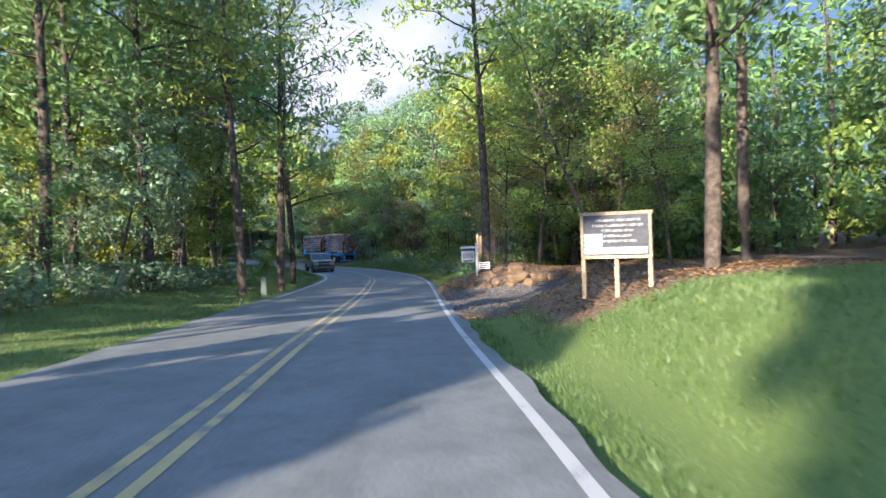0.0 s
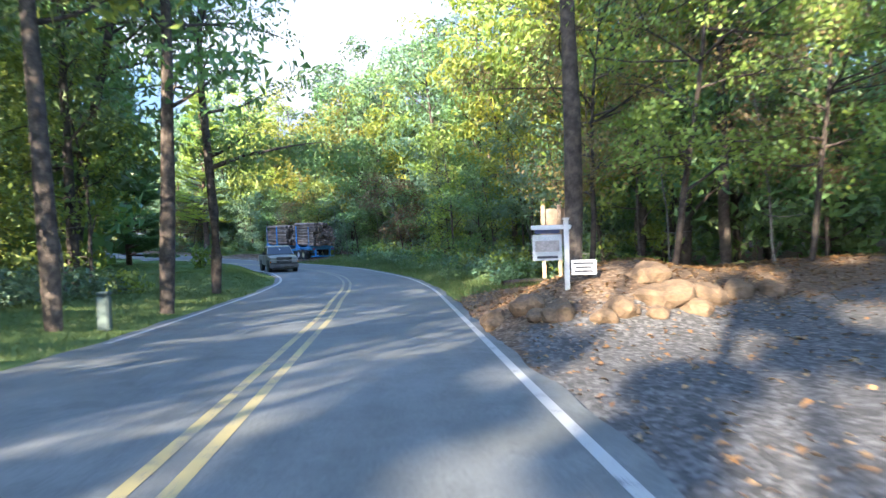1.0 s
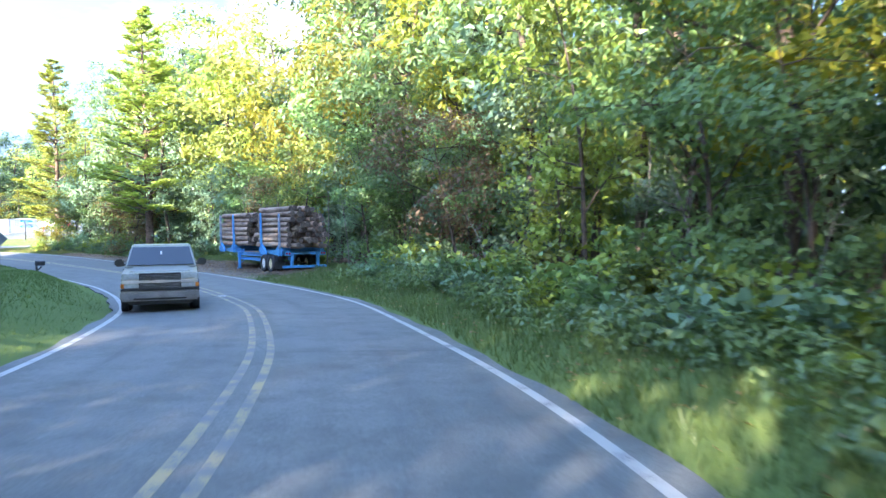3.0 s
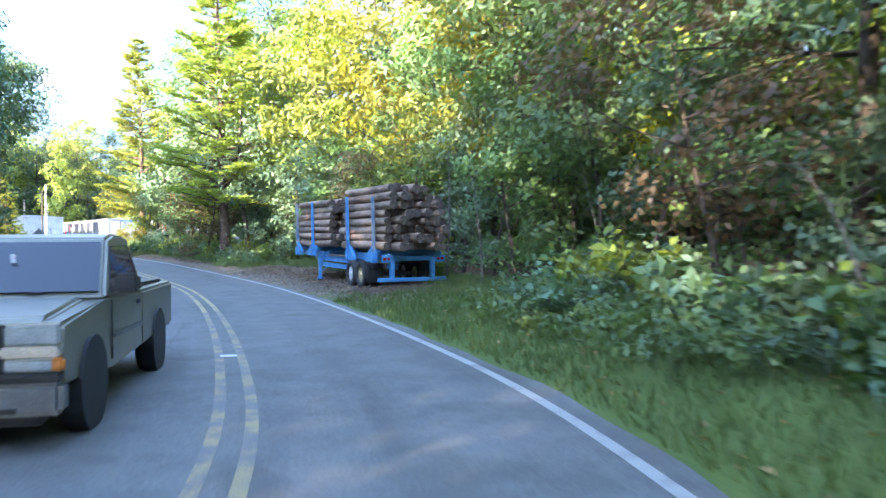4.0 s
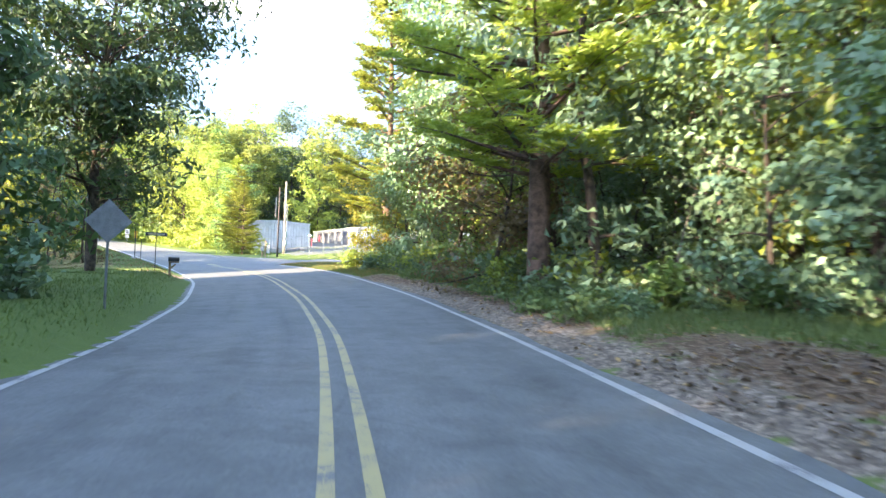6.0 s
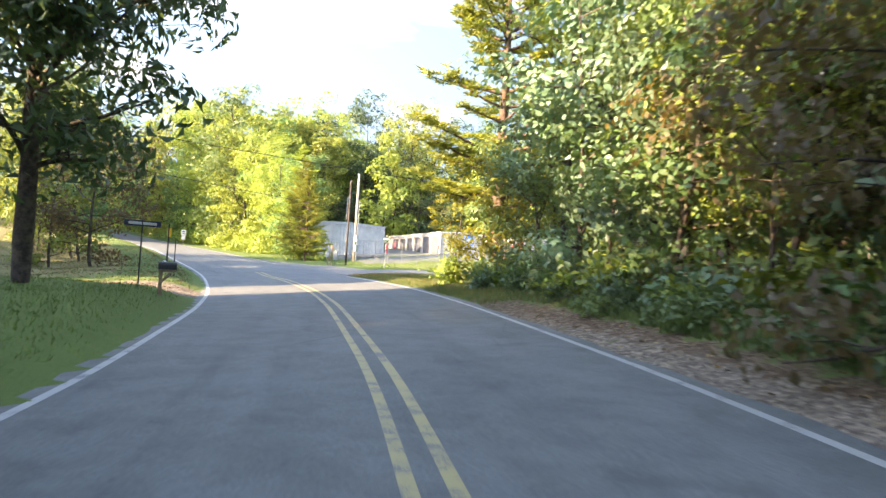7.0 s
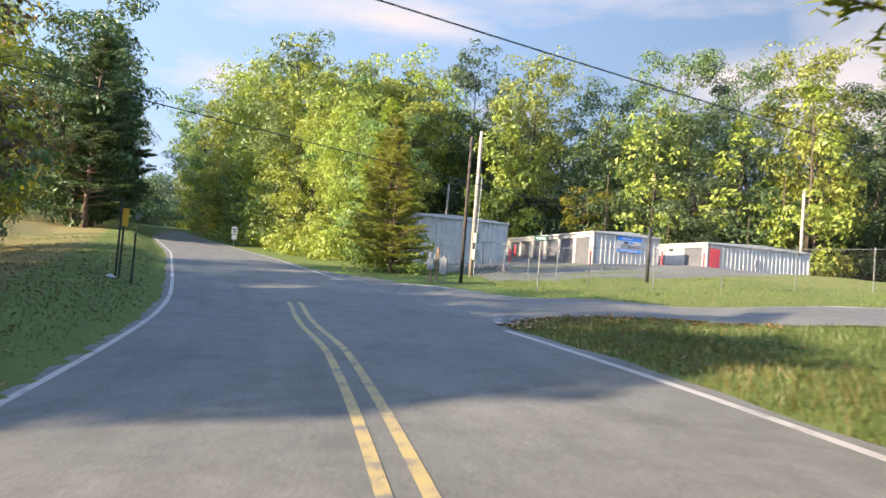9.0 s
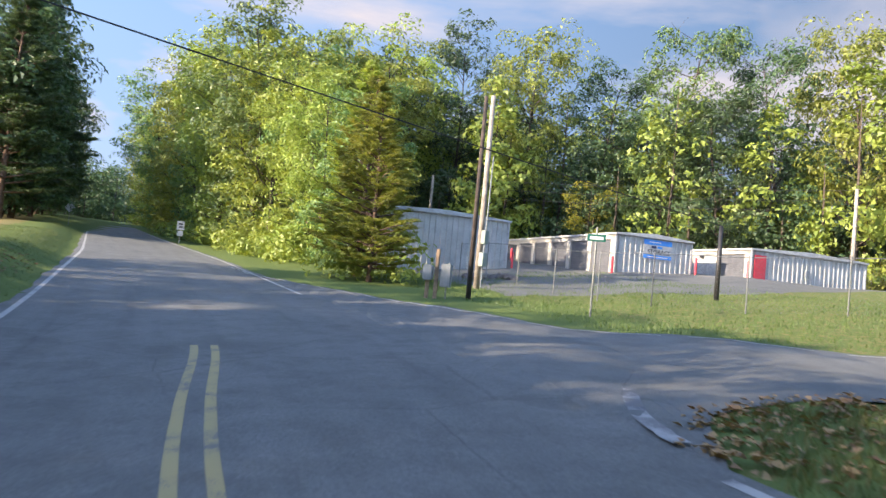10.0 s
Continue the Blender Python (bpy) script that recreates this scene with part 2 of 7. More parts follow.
def height(x, y, below=True):
    """Height of the ground; under the tarmac it lies a little lower."""
    x, y = np.atleast_1d(x).astype(float), np.atleast_1d(y).astype(float)
    i, d = nearest(x, y)
    ym = ROAD[i, 1]
    late = ease(ym, 112, 124) * (1 - ease(ym, 145, 170))
    right = np.clip(d, 0, None)
    left = np.clip(-d, 0, None)
    z = ROAD[i, 2] + ROAD[i, 3] * np.clip(d, -6, 6)
    z += late * 0.10 * np.clip(right - 6, 0, 24) - late * 0.035 * np.clip(right - 6, 0, 6)
    wood = ease(ym, 34, 44) * (1 - ease(ym, 112, 122))
    z += wood * (0.25 * ease(right, 3.8, 6) + 0.05 * np.clip(right - 6, 0, 40))
    early = 1 - ease(ym, 34, 44)
    z += early * (1.05 * ease(right, 4.5, 8) + 0.02 * np.clip(right - 7, 0, 40))
    z -= early * (1 - ease(ym, 18, 22)) * 0.35 * bell(right, 0 * right, 4.6, 0, 1.0)
    z -= 1.0 * ease(right, 4.5, 8) * np.exp(-((y - 26.6 - 0.25 * x) / 5.1) ** 4) * early * (1 - 0.7 * ease(right, 6, 16))
    z += (0.85 * bell(x, y, 1.9, 32.6, 2.2) + 0.34 * bell(x, y, 2.0, 36.6, 2.0)) * ease(d, 3.6, 4.4)
    z += 0.02 * np.clip(left - 6, 0, 60) * (1 - ease(ym, 46, 56)) + 0.25 * ease(left, 4.5, 8) * (1 - ease(ym, 40, 52))
    lawn = ease(ym, 46, 56)
    drives = np.exp(-((ym - 94.0 - 0.1 * d) / 2.2) ** 4) + np.exp(-((ym - 119.4 + 0.12 * (d + 4)) / 2.2) ** 4)
    z += lawn * (1 - late) * 0.60 * ease(left, 3.8, 5.6) * (1 - 0.6 * drives)
    z += late * (0.58 * ease(left, 3.9, 5.9) * (1 - 0.5 * drives) - 0.45 * np.exp(-((left - 12.0) / 2.6) ** 2))
    far_hill = np.clip(np.hypot(x + 40, y - 90) - 130, 0, 400)
    z += 0.03 * far_hill * ease(np.abs(d), 10, 60)
    z += 0.06 * np.sin(x * 0.9 + 1.3 * np.sin(y * 0.5)) * ease(np.abs(d), 5, 9)
    if below:
        edge = np.where(d > 0, ROAD[i, 5], ROAD[i, 4]) + 0.25
        z -= 0.07 * (1 - ease(np.abs(d), edge + 0.1, edge + 0.7))
    return z


def ground(x, y):
    return float(height([x], [y], False)[0])


def beside(y, d):
    """The place d metres to the right of the road's middle where that lies at y."""
    i = station(y)
    p = ROAD[i, :2] + RIGHT[i] * d
    return float(p[0]), float(p[1])


# ---- surfaces of the ground ----
def asphalt(t, p):
    n, f, b = noise_tex(t, 0.35, 5.0), noise_tex(t, 220.0, 2.0), noise_tex(t, 1.6, 4.0, 0.65)
    r = ramp(t, n.outputs[0], [(0.3, (0.108, 0.112, 0.106)), (0.7, (0.141, 0.144, 0.136))])
    g = ramp(t, f.outputs[0], [(0.25, (0.6, 0.6, 0.6)), (0.75, (1.3, 1.3, 1.3))])
    s = ramp(t, b.outputs[0], [(0.42, (1, 1, 1)), (0.62, (0.82, 0.82, 0.81))])
    k = noise_tex(t, 0.9, 2.0, 0.4)
    d = ramp(t, k.outputs[0], [(0.63, (1, 1, 1)), (0.66, (0.86, 0.86, 0.85))])
    c = mix(t, 1.0, mix(t, 1.0, r.outputs[0], g.outputs[0], "MULTIPLY"), s.outputs[0], "MULTIPLY")
    c = mix(t, 1.0, c, d.outputs[0], "MULTIPLY")
    # fine wandering cracks, some of them sealed with tar, and dark and pale specks of stone
    v = t.nodes.new("ShaderNodeTexVoronoi")
    v.feature = "DISTANCE_TO_EDGE"
    v.inputs["Scale"].default_value = 0.28
    wander = noise_tex(t, 0.8, 4.0, 0.6)
    t.links.new(mix(t, 0.16, n.inputs["Vector"].links[0].from_socket, wander.outputs["Color"], "ADD"), v.inputs["Vector"])
    crack = ramp(t, v.outputs["Distance"], [(0.0, (0.74, 0.74, 0.74)), (0.003, (0.80, 0.80, 0.80)), (0.006, (1, 1, 1))])
    rare = ramp(t, noise_tex(t, 0.11, 1.0).outputs[0], [(0.52, (0, 0, 0)), (0.60, (1, 1, 1))])
    c = mix(t, rare.outputs[0], c, mix(t, 1.0, c, crack.outputs[0], "MULTIPLY"))
    speck = ramp(t, noise_tex(t, 26.0, 2.0, 0.6).outputs[0], [(0.32, (0.80, 0.80, 0.80)), (0.5, (1, 1, 1)), (0.70, (1.22, 1.22, 1.2))])
    c = mix(t, 1.0, c, speck.outputs[0], "MULTIPLY")
    # tyre marks drawn out along the lanes
    a = t.nodes.new("ShaderNodeAttribute")
    a.attribute_name = "along"
    w = node(t, "ShaderNodeTexNoise", Scale=1.0, Detail=3.0, Roughness=0.5)
    t.links.new(a.outputs["Vector"], w.inputs["Vector"])
    tyre = ramp(t, w.outputs[0], [(0.42, (1.03, 1.03, 1.03)), (0.62, (0.90, 0.90, 0.905)), (0.72, (0.74, 0.74, 0.75))])
    c = mix(t, 1.0, c, tyre.outputs[0], "MULTIPLY")
    t.links.new(c, p.inputs["Base Color"])
    p.inputs["Roughness"].default_value = 0.75
    p.inputs["Specular IOR Level"].default_value = 0.35
    bump(t, p, f.outputs[0], 0.35, 0.006)


def paint(name, col, worn):
    """Road paint, rubbed off in specks down to the tarmac."""
    def build(t, p):
        f, n = noise_tex(t, 60.0, 4.0, 0.7), noise_tex(t, 2.5, 3.0)
        a = mix(t, 0.5, f.outputs[0], n.outputs[0])
        r = ramp(t, a, [(worn - 0.04, (0.09, 0.09, 0.093)), (worn + 0.03, col)])
        t.links.new(r.outputs[0], p.inputs["Base Color"])
        p.inputs["Roughness"].default_value = 0.6
    return material(name, build)


def soil(t, p):
    """Ground sheet: grass, leaf litter and gravel, kept apart by the attribute 'cover' (red: litter, green: gravel, blue: dry grass)."""
    a = t.nodes.new("ShaderNodeAttribute")
    a.attribute_name = "cover"
    sep = t.nodes.new("ShaderNodeSeparateColor")
    t.links.new(a.outputs["Color"], sep.inputs[0])
    big, mid, fine = noise_tex(t, 0.5, 4.0), noise_tex(t, 5.0, 4.0, 0.65), noise_tex(t, 45.0, 3.0, 0.7)
    v = t.nodes.new("ShaderNodeTexVoronoi")
    v.inputs["Scale"].default_value = 16.0
    t.links.new(fine.inputs["Vector"].links[0].from_socket, v.inputs["Vector"])
    grass = mix(t, big.outputs[0], (0.056, 0.092, 0.024), (0.092, 0.125, 0.038))
    grass = mix(t, ramp(t, fine.outputs[0], [(0.35, (0, 0, 0)), (0.7, (1, 1, 1))]).outputs[0], grass, (0.115, 0.15, 0.036))
    dry = mix(t, mid.outputs[0], (0.12, 0.10, 0.035), (0.22, 0.19, 0.08))
    sepv = t.nodes.new("ShaderNodeSeparateColor")
    t.links.new(v.outputs["Color"], sepv.inputs[0])
    litter = ramp(t, sepv.outputs[0], [(0.0, (0.05, 0.032, 0.020)), (0.4, (0.095, 0.060, 0.036)), (0.75, (0.145, 0.098, 0.060)), (1.0, (0.20, 0.155, 0.11))]).outputs[0]
    gravel = ramp(t, sepv.outputs[1], [(0.0, (0.045, 0.042, 0.039)), (0.6, (0.085, 0.080, 0.074)), (1.0, (0.165, 0.155, 0.145))]).outputs[0]

    def mask(socket):
        m = t.nodes.new("ShaderNodeMath")
        m.operation = "ADD"
        t.links.new(socket, m.inputs[0])
        o = t.nodes.new("ShaderNodeMath")
        o.operation = "MULTIPLY_ADD"
        t.links.new(mid.outputs[0], o.inputs[0])
        o.inputs[1].default_value, o.inputs[2].default_value = 0.9, -0.45
        t.links.new(o.outputs[0], m.inputs[1])
        return ramp(t, m.outputs[0], [(0.42, (0, 0, 0)), (0.58, (1, 1, 1))]).outputs[0]

    # paler tan gravel along the bend; on the drives the paleness stands for sunlight
    pale = t.nodes.new("ShaderNodeAttribute")
    pale.attribute_name = "pale"
    gravel = mix(t, pale.outputs["Fac"], gravel, mix(t, 1.0, gravel, (1.9, 1.6, 1.28), "MULTIPLY"))
    c = mix(t, mask(sep.outputs[2]), grass, dry)
    c = mix(t, mask(sep.outputs[0]), c, litter)
    c = mix(t, mask(sep.outputs[1]), c, gravel)
    t.links.new(c, p.inputs["Base Color"])
    p.inputs["Roughness"].default_value = 0.95
    p.inputs["Specular IOR Level"].default_value = 0.15
    bump(t, p, mix(t, 0.5, fine.outputs[0], v.outputs["Distance"]), 0.7, 0.04)


ASPHALT = material("asphalt", asphalt)
SOIL = material("soil", soil)
WHITE_LINE = paint("white_line", (0.30, 0.295, 0.275), 0.43)
FAINT_LINE = paint("faint_white_line", (0.26, 0.26, 0.25), 0.52)
YELLOW_LINE = paint("yellow_line", (0.31, 0.245, 0.095), 0.46)
YELLOW_WORN = paint("worn_yellow_line", (0.23, 0.185, 0.075), 0.52)


# ---- ground, one sheet to the horizon ----
def spread(a, b, fine, out):
    return np.r_[a - np.geomspace(2, out, 26)[::-1], np.arange(a, b, fine), b + np.geomspace(2, out, 26)]


def cover(x, y, i, d):
    """Shares of leaf litter, gravel and dry grass at places."""
    ym = ROAD[i, 1]
    litter = ease(d, 9, 12) * ease(ym, 40, 46) * (1 - ease(ym, 118, 124))
    litter = np.maximum(litter, ease(-d, 8, 10.5) * (1 - ease(ym, 46, 52)))
    litter = np.maximum(litter, np.where(y > 20, ease(d, 2.9, 3.7), ease(d, 4.4, 6.5)) * ease(y, 12.5, 16) * (1 - ease(y, 38, 44)))
    litter = np.maximum(litter, ease(d, 11, 15) * (1 - ease(y, 14, 20)))
    litter = np.maximum(litter, 0.9 * ease(d, 3.9, 4.3) * np.exp(-((ym - 38) / 5.0) ** 4))
    litter = np.maximum(litter, ease(np.abs(d), 30, 36))
    litter = np.maximum(litter, 0.8 * ease(d, 3.5, 3.9) * (1 - ease(d, 4.9, 6.0)) * np.exp(-((ym - 106) / 11.0) ** 4))
    gravel = np.exp(-((y - 25.6 - 0.22 * x) / 5.3) ** 4) * ease(d, 3.4, 4.0) * (1 - ease(y, 44, 48))
    litter = np.maximum(litter, 0.9 * ease(d, 4.0, 4.8) * (1 - ease(d, 6.4, 8.2)) * np.exp(-((ym - 88.5) / 10.5) ** 4))
    gravel = np.maximum(gravel, 0.85 * ease(d, 3.2, 3.5) * (1 - ease(d, 4.3, 5.4)) * np.exp(-((ym - 97) / 18.0) ** 4))
    gravel = np.maximum(gravel, ease(-d, 3.6, 4.0) * np.exp(-((ym - 94.0 - 0.1 * d) / 1.9) ** 4) * (1 - ease(-d, 30, 34)))
    gravel = np.maximum(gravel, ease(-d, 3.6, 4.0) * np.exp(-((ym - 119.4 + 0.12 * (d + 4)) / 1.9) ** 4) * (1 - ease(-d, 50, 60)))
    dry = ease(-d, 6, 9) * ease(ym, 121, 124) * (1 - ease(ym, 160, 200)) * 0.75
    dry = np.maximum(dry, 0.45 * np.exp(-((d - 4.3) / 0.6) ** 2) * ease(ym, 112, 116))
    dry = np.maximum(dry, 0.45 * ease(d, 9, 12) * ease(ym, 124, 130))
    return np.clip(litter, 0, 1), np.clip(gravel, 0, 1), np.clip(dry, 0, 1)


gx, gy = spread(-115, 24, 0.75, 2200), spread(-8, 176, 0.75, 2200)
X, Y = np.meshgrid(gx, gy)
xf, yf = X.ravel(), Y.ravel()
near_i, near_d = nearest(xf, yf, 2)
zf = height(xf, yf)
nx, ny = len(gx), len(gy)
idx = np.arange(nx * ny).reshape(ny, nx)
me = bpy.data.meshes.new("ground")
me.vertices.add(nx * ny)
me.vertices.foreach_set("co", np.c_[xf, yf, zf].astype(np.float32).ravel())
loops = np.c_[idx[:-1, :-1].ravel(), idx[:-1, 1:].ravel(), idx[1:, 1:].ravel(), idx[1:, :-1].ravel()].astype(np.int32)
me.loops.add(loops.size)
me.loops.foreach_set("vertex_index", loops.ravel())
me.polygons.add(len(loops))
me.polygons.foreach_set("loop_start", np.arange(0, loops.size, 4, dtype=np.int32))
me.polygons.foreach_set("use_smooth", np.ones(len(loops), bool))
me.update(calc_edges=True)
li, gr, dr = cover(xf, yf, near_i, near_d)
att = me.attributes.new("cover", "FLOAT_COLOR", "POINT")
att.data.foreach_set("color", np.c_[li, gr, dr, np.ones(len(li))].astype(np.float32).ravel())
near_y = ROAD[near_i, 1]
me.attributes.new("pale", "FLOAT", "POINT").data.foreach_set("value", (ease(near_y, 66, 74) * (1 - ease(near_y, 124, 130))).astype(np.float32))
me.materials.append(SOIL)
tagged(new("ground", me), "mown grass verge, leaf litter and gravel beside the road", "ground", kind="structure")


# ---- road and its lines ----
def strip(name, rows, left, right, lift, mat, thick=0.0):
    """A band along rows of ROAD between two offsets (numbers or arrays), following the cross fall."""
    n = len(rows)
    left, right = np.broadcast_to(left, n), np.broadcast_to(right, n)
    cuts = np.linspace(0, 1, 9)
    v = []
    for k in cuts:
        o = left + (right - left) * k
        xy = ROAD[rows, :2] + RIGHT[rows] * o[:, None]
        v.append(np.c_[xy, ROAD[rows, 2] + ROAD[rows, 3] * o + lift])
    m = len(cuts)
    verts = np.stack(v, 1).reshape(-1, 3)
    faces = [(i * m + k, i * m + k + 1, (i + 1) * m + k + 1, (i + 1) * m + k) for i in range(n - 1) for k in range(m - 1)]
    if thick:
        base = len(verts)
        verts = np.r_[verts, verts[0::m] - [0, 0, thick], verts[m - 1::m] - [0, 0, thick]]
        faces += [(base + i, i * m, (i + 1) * m, base + i + 1) for i in range(n - 1)]
        faces += [(i * m + m - 1, base + n + i, base + n + i + 1, (i + 1) * m + m - 1) for i in range(n - 1)]
    ob = mesh_object(name, verts, faces, mat, smooth=False)
    if thick:
        o = left[:, None] + (right - left)[:, None] * cuts[None, :]
        lane = np.zeros((len(verts), 3), np.float32)
        lane[:base] = np.stack([o * 1.7, np.repeat(rows[:, None] * STEP * 0.11, m, 1), 0 * o], 2).reshape(-1, 3)
        ob.data.attributes.new("along", "FLOAT_VECTOR", "POINT").data.foreach_set("vector", lane.ravel())
    return ob


rows = np.arange(0, len(ROAD), 2)
wob = 0.05 * np.sin(rows * 0.21) + 0.04 * np.sin(rows * 0.57 + 1)
tagged(strip("road", rows, -ROAD[rows, 4] - 0.28 + wob, ROAD[rows, 5] + 0.30 + wob, 0.0, ASPHALT, 0.12),
       "grey worn asphalt two-lane road with patches", "road", kind="structure")
LW = 0.066
r_all = np.arange(station(31), station(167), 1)
tagged(strip("edge_line_left", r_all, -ROAD[r_all, 4] - LW, -ROAD[r_all, 4] + LW, 0.005, WHITE_LINE), "worn white edge line painted on asphalt", "road marking", kind="structure")
r_a = np.arange(0, station(127.2), 1)
tagged(strip("edge_line_right", r_a, ROAD[r_a, 5] - LW, ROAD[r_a, 5] + LW, 0.005, WHITE_LINE), "worn white edge line painted on asphalt", "road marking", kind="structure")
r_b = np.arange(station(136), station(167), 1)
tagged(strip("edge_line_far", r_b, ROAD[r_b, 5] - LW, ROAD[r_b, 5] + LW, 0.005, WHITE_LINE), "worn white edge line on the far road", "road marking", kind="structure")
r_y = np.arange(0, station(131.6), 1)
for o, nm in ((-0.16, "centre_line_left"), (0.16, "centre_line_right")):
    o = o + 0.19 * ease(ROAD[r_y, 1], 12, 25) * (1 - ease(ROAD[r_y, 1], 35, 44)) + 0.10 * ease(ROAD[r_y, 1], 55, 60) * (1 - ease(ROAD[r_y, 1], 66, 71)) - 0.19 * ease(ROAD[r_y, 1], 125.5, 128.5) * (1 - 0.8 * ease(ROAD[r_y, 1], 129, 131.4))
    c1, c2 = int(np.argmax(ROAD[r_y, 1] > 49)), int(np.argmax(ROAD[r_y, 1] > 79))
    for part_rows, mat, word in ((slice(0, c1 + 1), YELLOW_LINE, "faded"), (slice(c1, c2 + 1), YELLOW_WORN, "badly worn pale"), (slice(c2, None), YELLOW_LINE, "faded")):
        tagged(strip(nm, r_y[part_rows], o[part_rows] - 0.062, o[part_rows] + 0.062, 0.005, mat), word + " yellow double centre line on asphalt", "road marking", kind="structure")

# side road that leaves to the right, draped on the ground
SIDE_A, SIDE_DIR = np.array((-66.0, 135.2)), np.array((0.935, 0.355))
SIDE_N = np.array((-SIDE_DIR[1], SIDE_DIR[0]))


def side(k, o):
    return tuple(SIDE_A + SIDE_DIR * k + SIDE_N * o)


def on_road(y, d):
    i = station(y)
    return tuple(ROAD[i, :2] + RIGHT[i] * d)


def even(points, n):
    """n + 1 places at even steps along a softened line through points."""
    p = smooth_line(np.array(points, float), 0.1, 9)
    s = np.r_[0, np.cumsum(np.hypot(*np.diff(p, axis=0).T))]
    q = np.linspace(0, s[-1], n + 1)
    return np.c_[np.interp(q, s, p[:, 0]), np.interp(q, s, p[:, 1])]


NEAR_EDGE = even([on_road(136, 3.0), on_road(132, 3.2), on_road(127.0, 3.7), (-59.9, 132.4), (-59.2, 134.2), side(8.6, -2.7), side(16, -2.9), side(75, -3.0)], 160)
FAR_EDGE = even([on_road(142, 3.3), on_road(139.5, 3.6), (-71.8, 140.9), (-66.0, 139.7), side(6.5, 2.9), side(16, 3.0), side(75, 3.0)], 160)
verts, faces = [], []
m = 9
for a2, b2 in zip(NEAR_EDGE, FAR_EDGE):
    for j in range(m):
        q = a2 + (b2 - a2) * j / (m - 1)
        nd = nearest(*q)[1]
        inside = float(ease(np.array([4.1 - nd[0]]), 0.0, 0.5)[0])
        verts.append((q[0], q[1], ground(*q) + 0.03 - 0.09 * inside))
faces = [(i * m + j, (i + 1) * m + j, (i + 1) * m + j + 1, i * m + j + 1) for i in range(160) for j in range(m - 1)]
tagged(mesh_object("side_road", verts, faces, ASPHALT), "grey asphalt side road joining at the junction", "road", kind="structure")


def line_on(name, path, width, shift, label, mat=WHITE_LINE):
    """A painted line beside a draped edge."""
    t2 = np.gradient(path, axis=0)
    t2 /= np.linalg.norm(t2, axis=1)[:, None]
    nrm = np.c_[t2[:, 1], -t2[:, 0]]
    v = []
    for p, q in zip(path, nrm):
        for o in (shift, shift + width):
            r = p + q * o
            v.append((r[0], r[1], ground(*r) + 0.038))
    tagged(mesh_object(name, v, [(2 * i, 2 * i + 1, 2 * i + 3, 2 * i + 2) for i in range(len(path) - 1)], mat), label, "road marking", kind="structure")


line_on("edge_line_side", FAR_EDGE[2:120], 0.10, 0.22, "worn white line along the side road's far edge")
# a worn stub of the old edge line at the near corner
line_on("edge_line_corner", smooth_line(np.array(((-59.6, 131.0), (-60.0, 131.35), (-60.35, 131.8), (-60.75, 132.45), (-61.1, 133.2))), 0.1, 4), 0.20, -0.10, "worn stub of a white edge line", FAINT_LINE)


def on_side_road(x, y, d):
    """Whether places lie on the side road or its mouth."""
    k, o = (x - SIDE_A[0]) * SIDE_DIR[0] + (y - SIDE_A[1]) * SIDE_DIR[1], (x - SIDE_A[0]) * SIDE_N[0] + (y - SIDE_A[1]) * SIDE_N[1]
    far_o = 3.3 + 0.045 * np.clip(6.5 - k, 0, 12) ** 2
    return (d > 0) & (k > -12) & (o < far_o) & ((o > -2.9) | (k < 5.2) | ((k < 8.6) & (o > -4.6 + (k - 4.7) * 0.45)))


# ---- plants ----
def random_dirs(rng, n, up=0.0):
    v = rng.normal(size=(n, 3))
    v[:, 2] += up
    return v / np.linalg.norm(v, axis=1)[:, None]


def leaf_quads(rng, centres, size, up=0.2, slim=0.55, out=None):
    """A folded-diamond leaf at each place, facing mostly upwards, or outwards from its twig where `out` is given."""
    n = len(centres)
    nrm = random_dirs(rng, n, up)
    if out is not None:
        nrm = nrm * 0.50 + out + (0, 0, 0.22)
        nrm /= np.linalg.norm(nrm, axis=1)[:, None]
    a = np.cross(nrm, random_dirs(rng, n))
    a /= np.linalg.norm(a, axis=1)[:, None]
    b = np.cross(nrm, a)
    s = size * rng.uniform(0.6, 1.3, (n, 1))
    tip, side = a * s * 0.5, b * s * 0.5 * slim
    droop = nrm * s * 0.10
    return np.stack([centres - tip - droop, centres + side + droop, centres + tip - droop, centres - side + droop], 1).reshape(-1, 3)


def limb_mesh(limbs, sides=7):
    """Tapered round limbs; each a list of (place, radius). The first has the most sides."""
    verts, faces, most = [], [], sides
    for nth, pts in enumerate(limbs):
        base = len(verts)
        sides = most if nth == 0 or len(limbs) < 4 else 3
        for i, (p, r) in enumerate(pts):
            a, b = pts[max(i - 1, 0)][0], pts[min(i + 1, len(pts) - 1)][0]
            q = (Vector(b) - Vector(a)).to_track_quat("Z", "Y")
            for k in range(sides):
                w = 2 * math.pi * k / sides
                verts.append(Vector(p) + q @ Vector((math.cos(w) * r, math.sin(w) * r, 0)))
        for i in range(len(pts) - 1):
            for k in range(sides):
                a, b = base + i * sides + k, base + i * sides + (k + 1) % sides
                faces.append((a, b, b + sides, a + sides))
    return verts, faces


def limb_path(rng, start, way, length, r0, r1, n=5, bend=0.25, rise=0.0):
    p, w, out = Vector(start), Vector(way).normalized(), []
    for i in range(n + 1):
        out.append((p.copy(), r0 + (r1 - r0) * i / n))
        w = (w + Vector(rng.normal(size=3)) * bend * 0.5 + Vector((0, 0, rise))).normalized()
        p = p + w * (length / n)
    return out


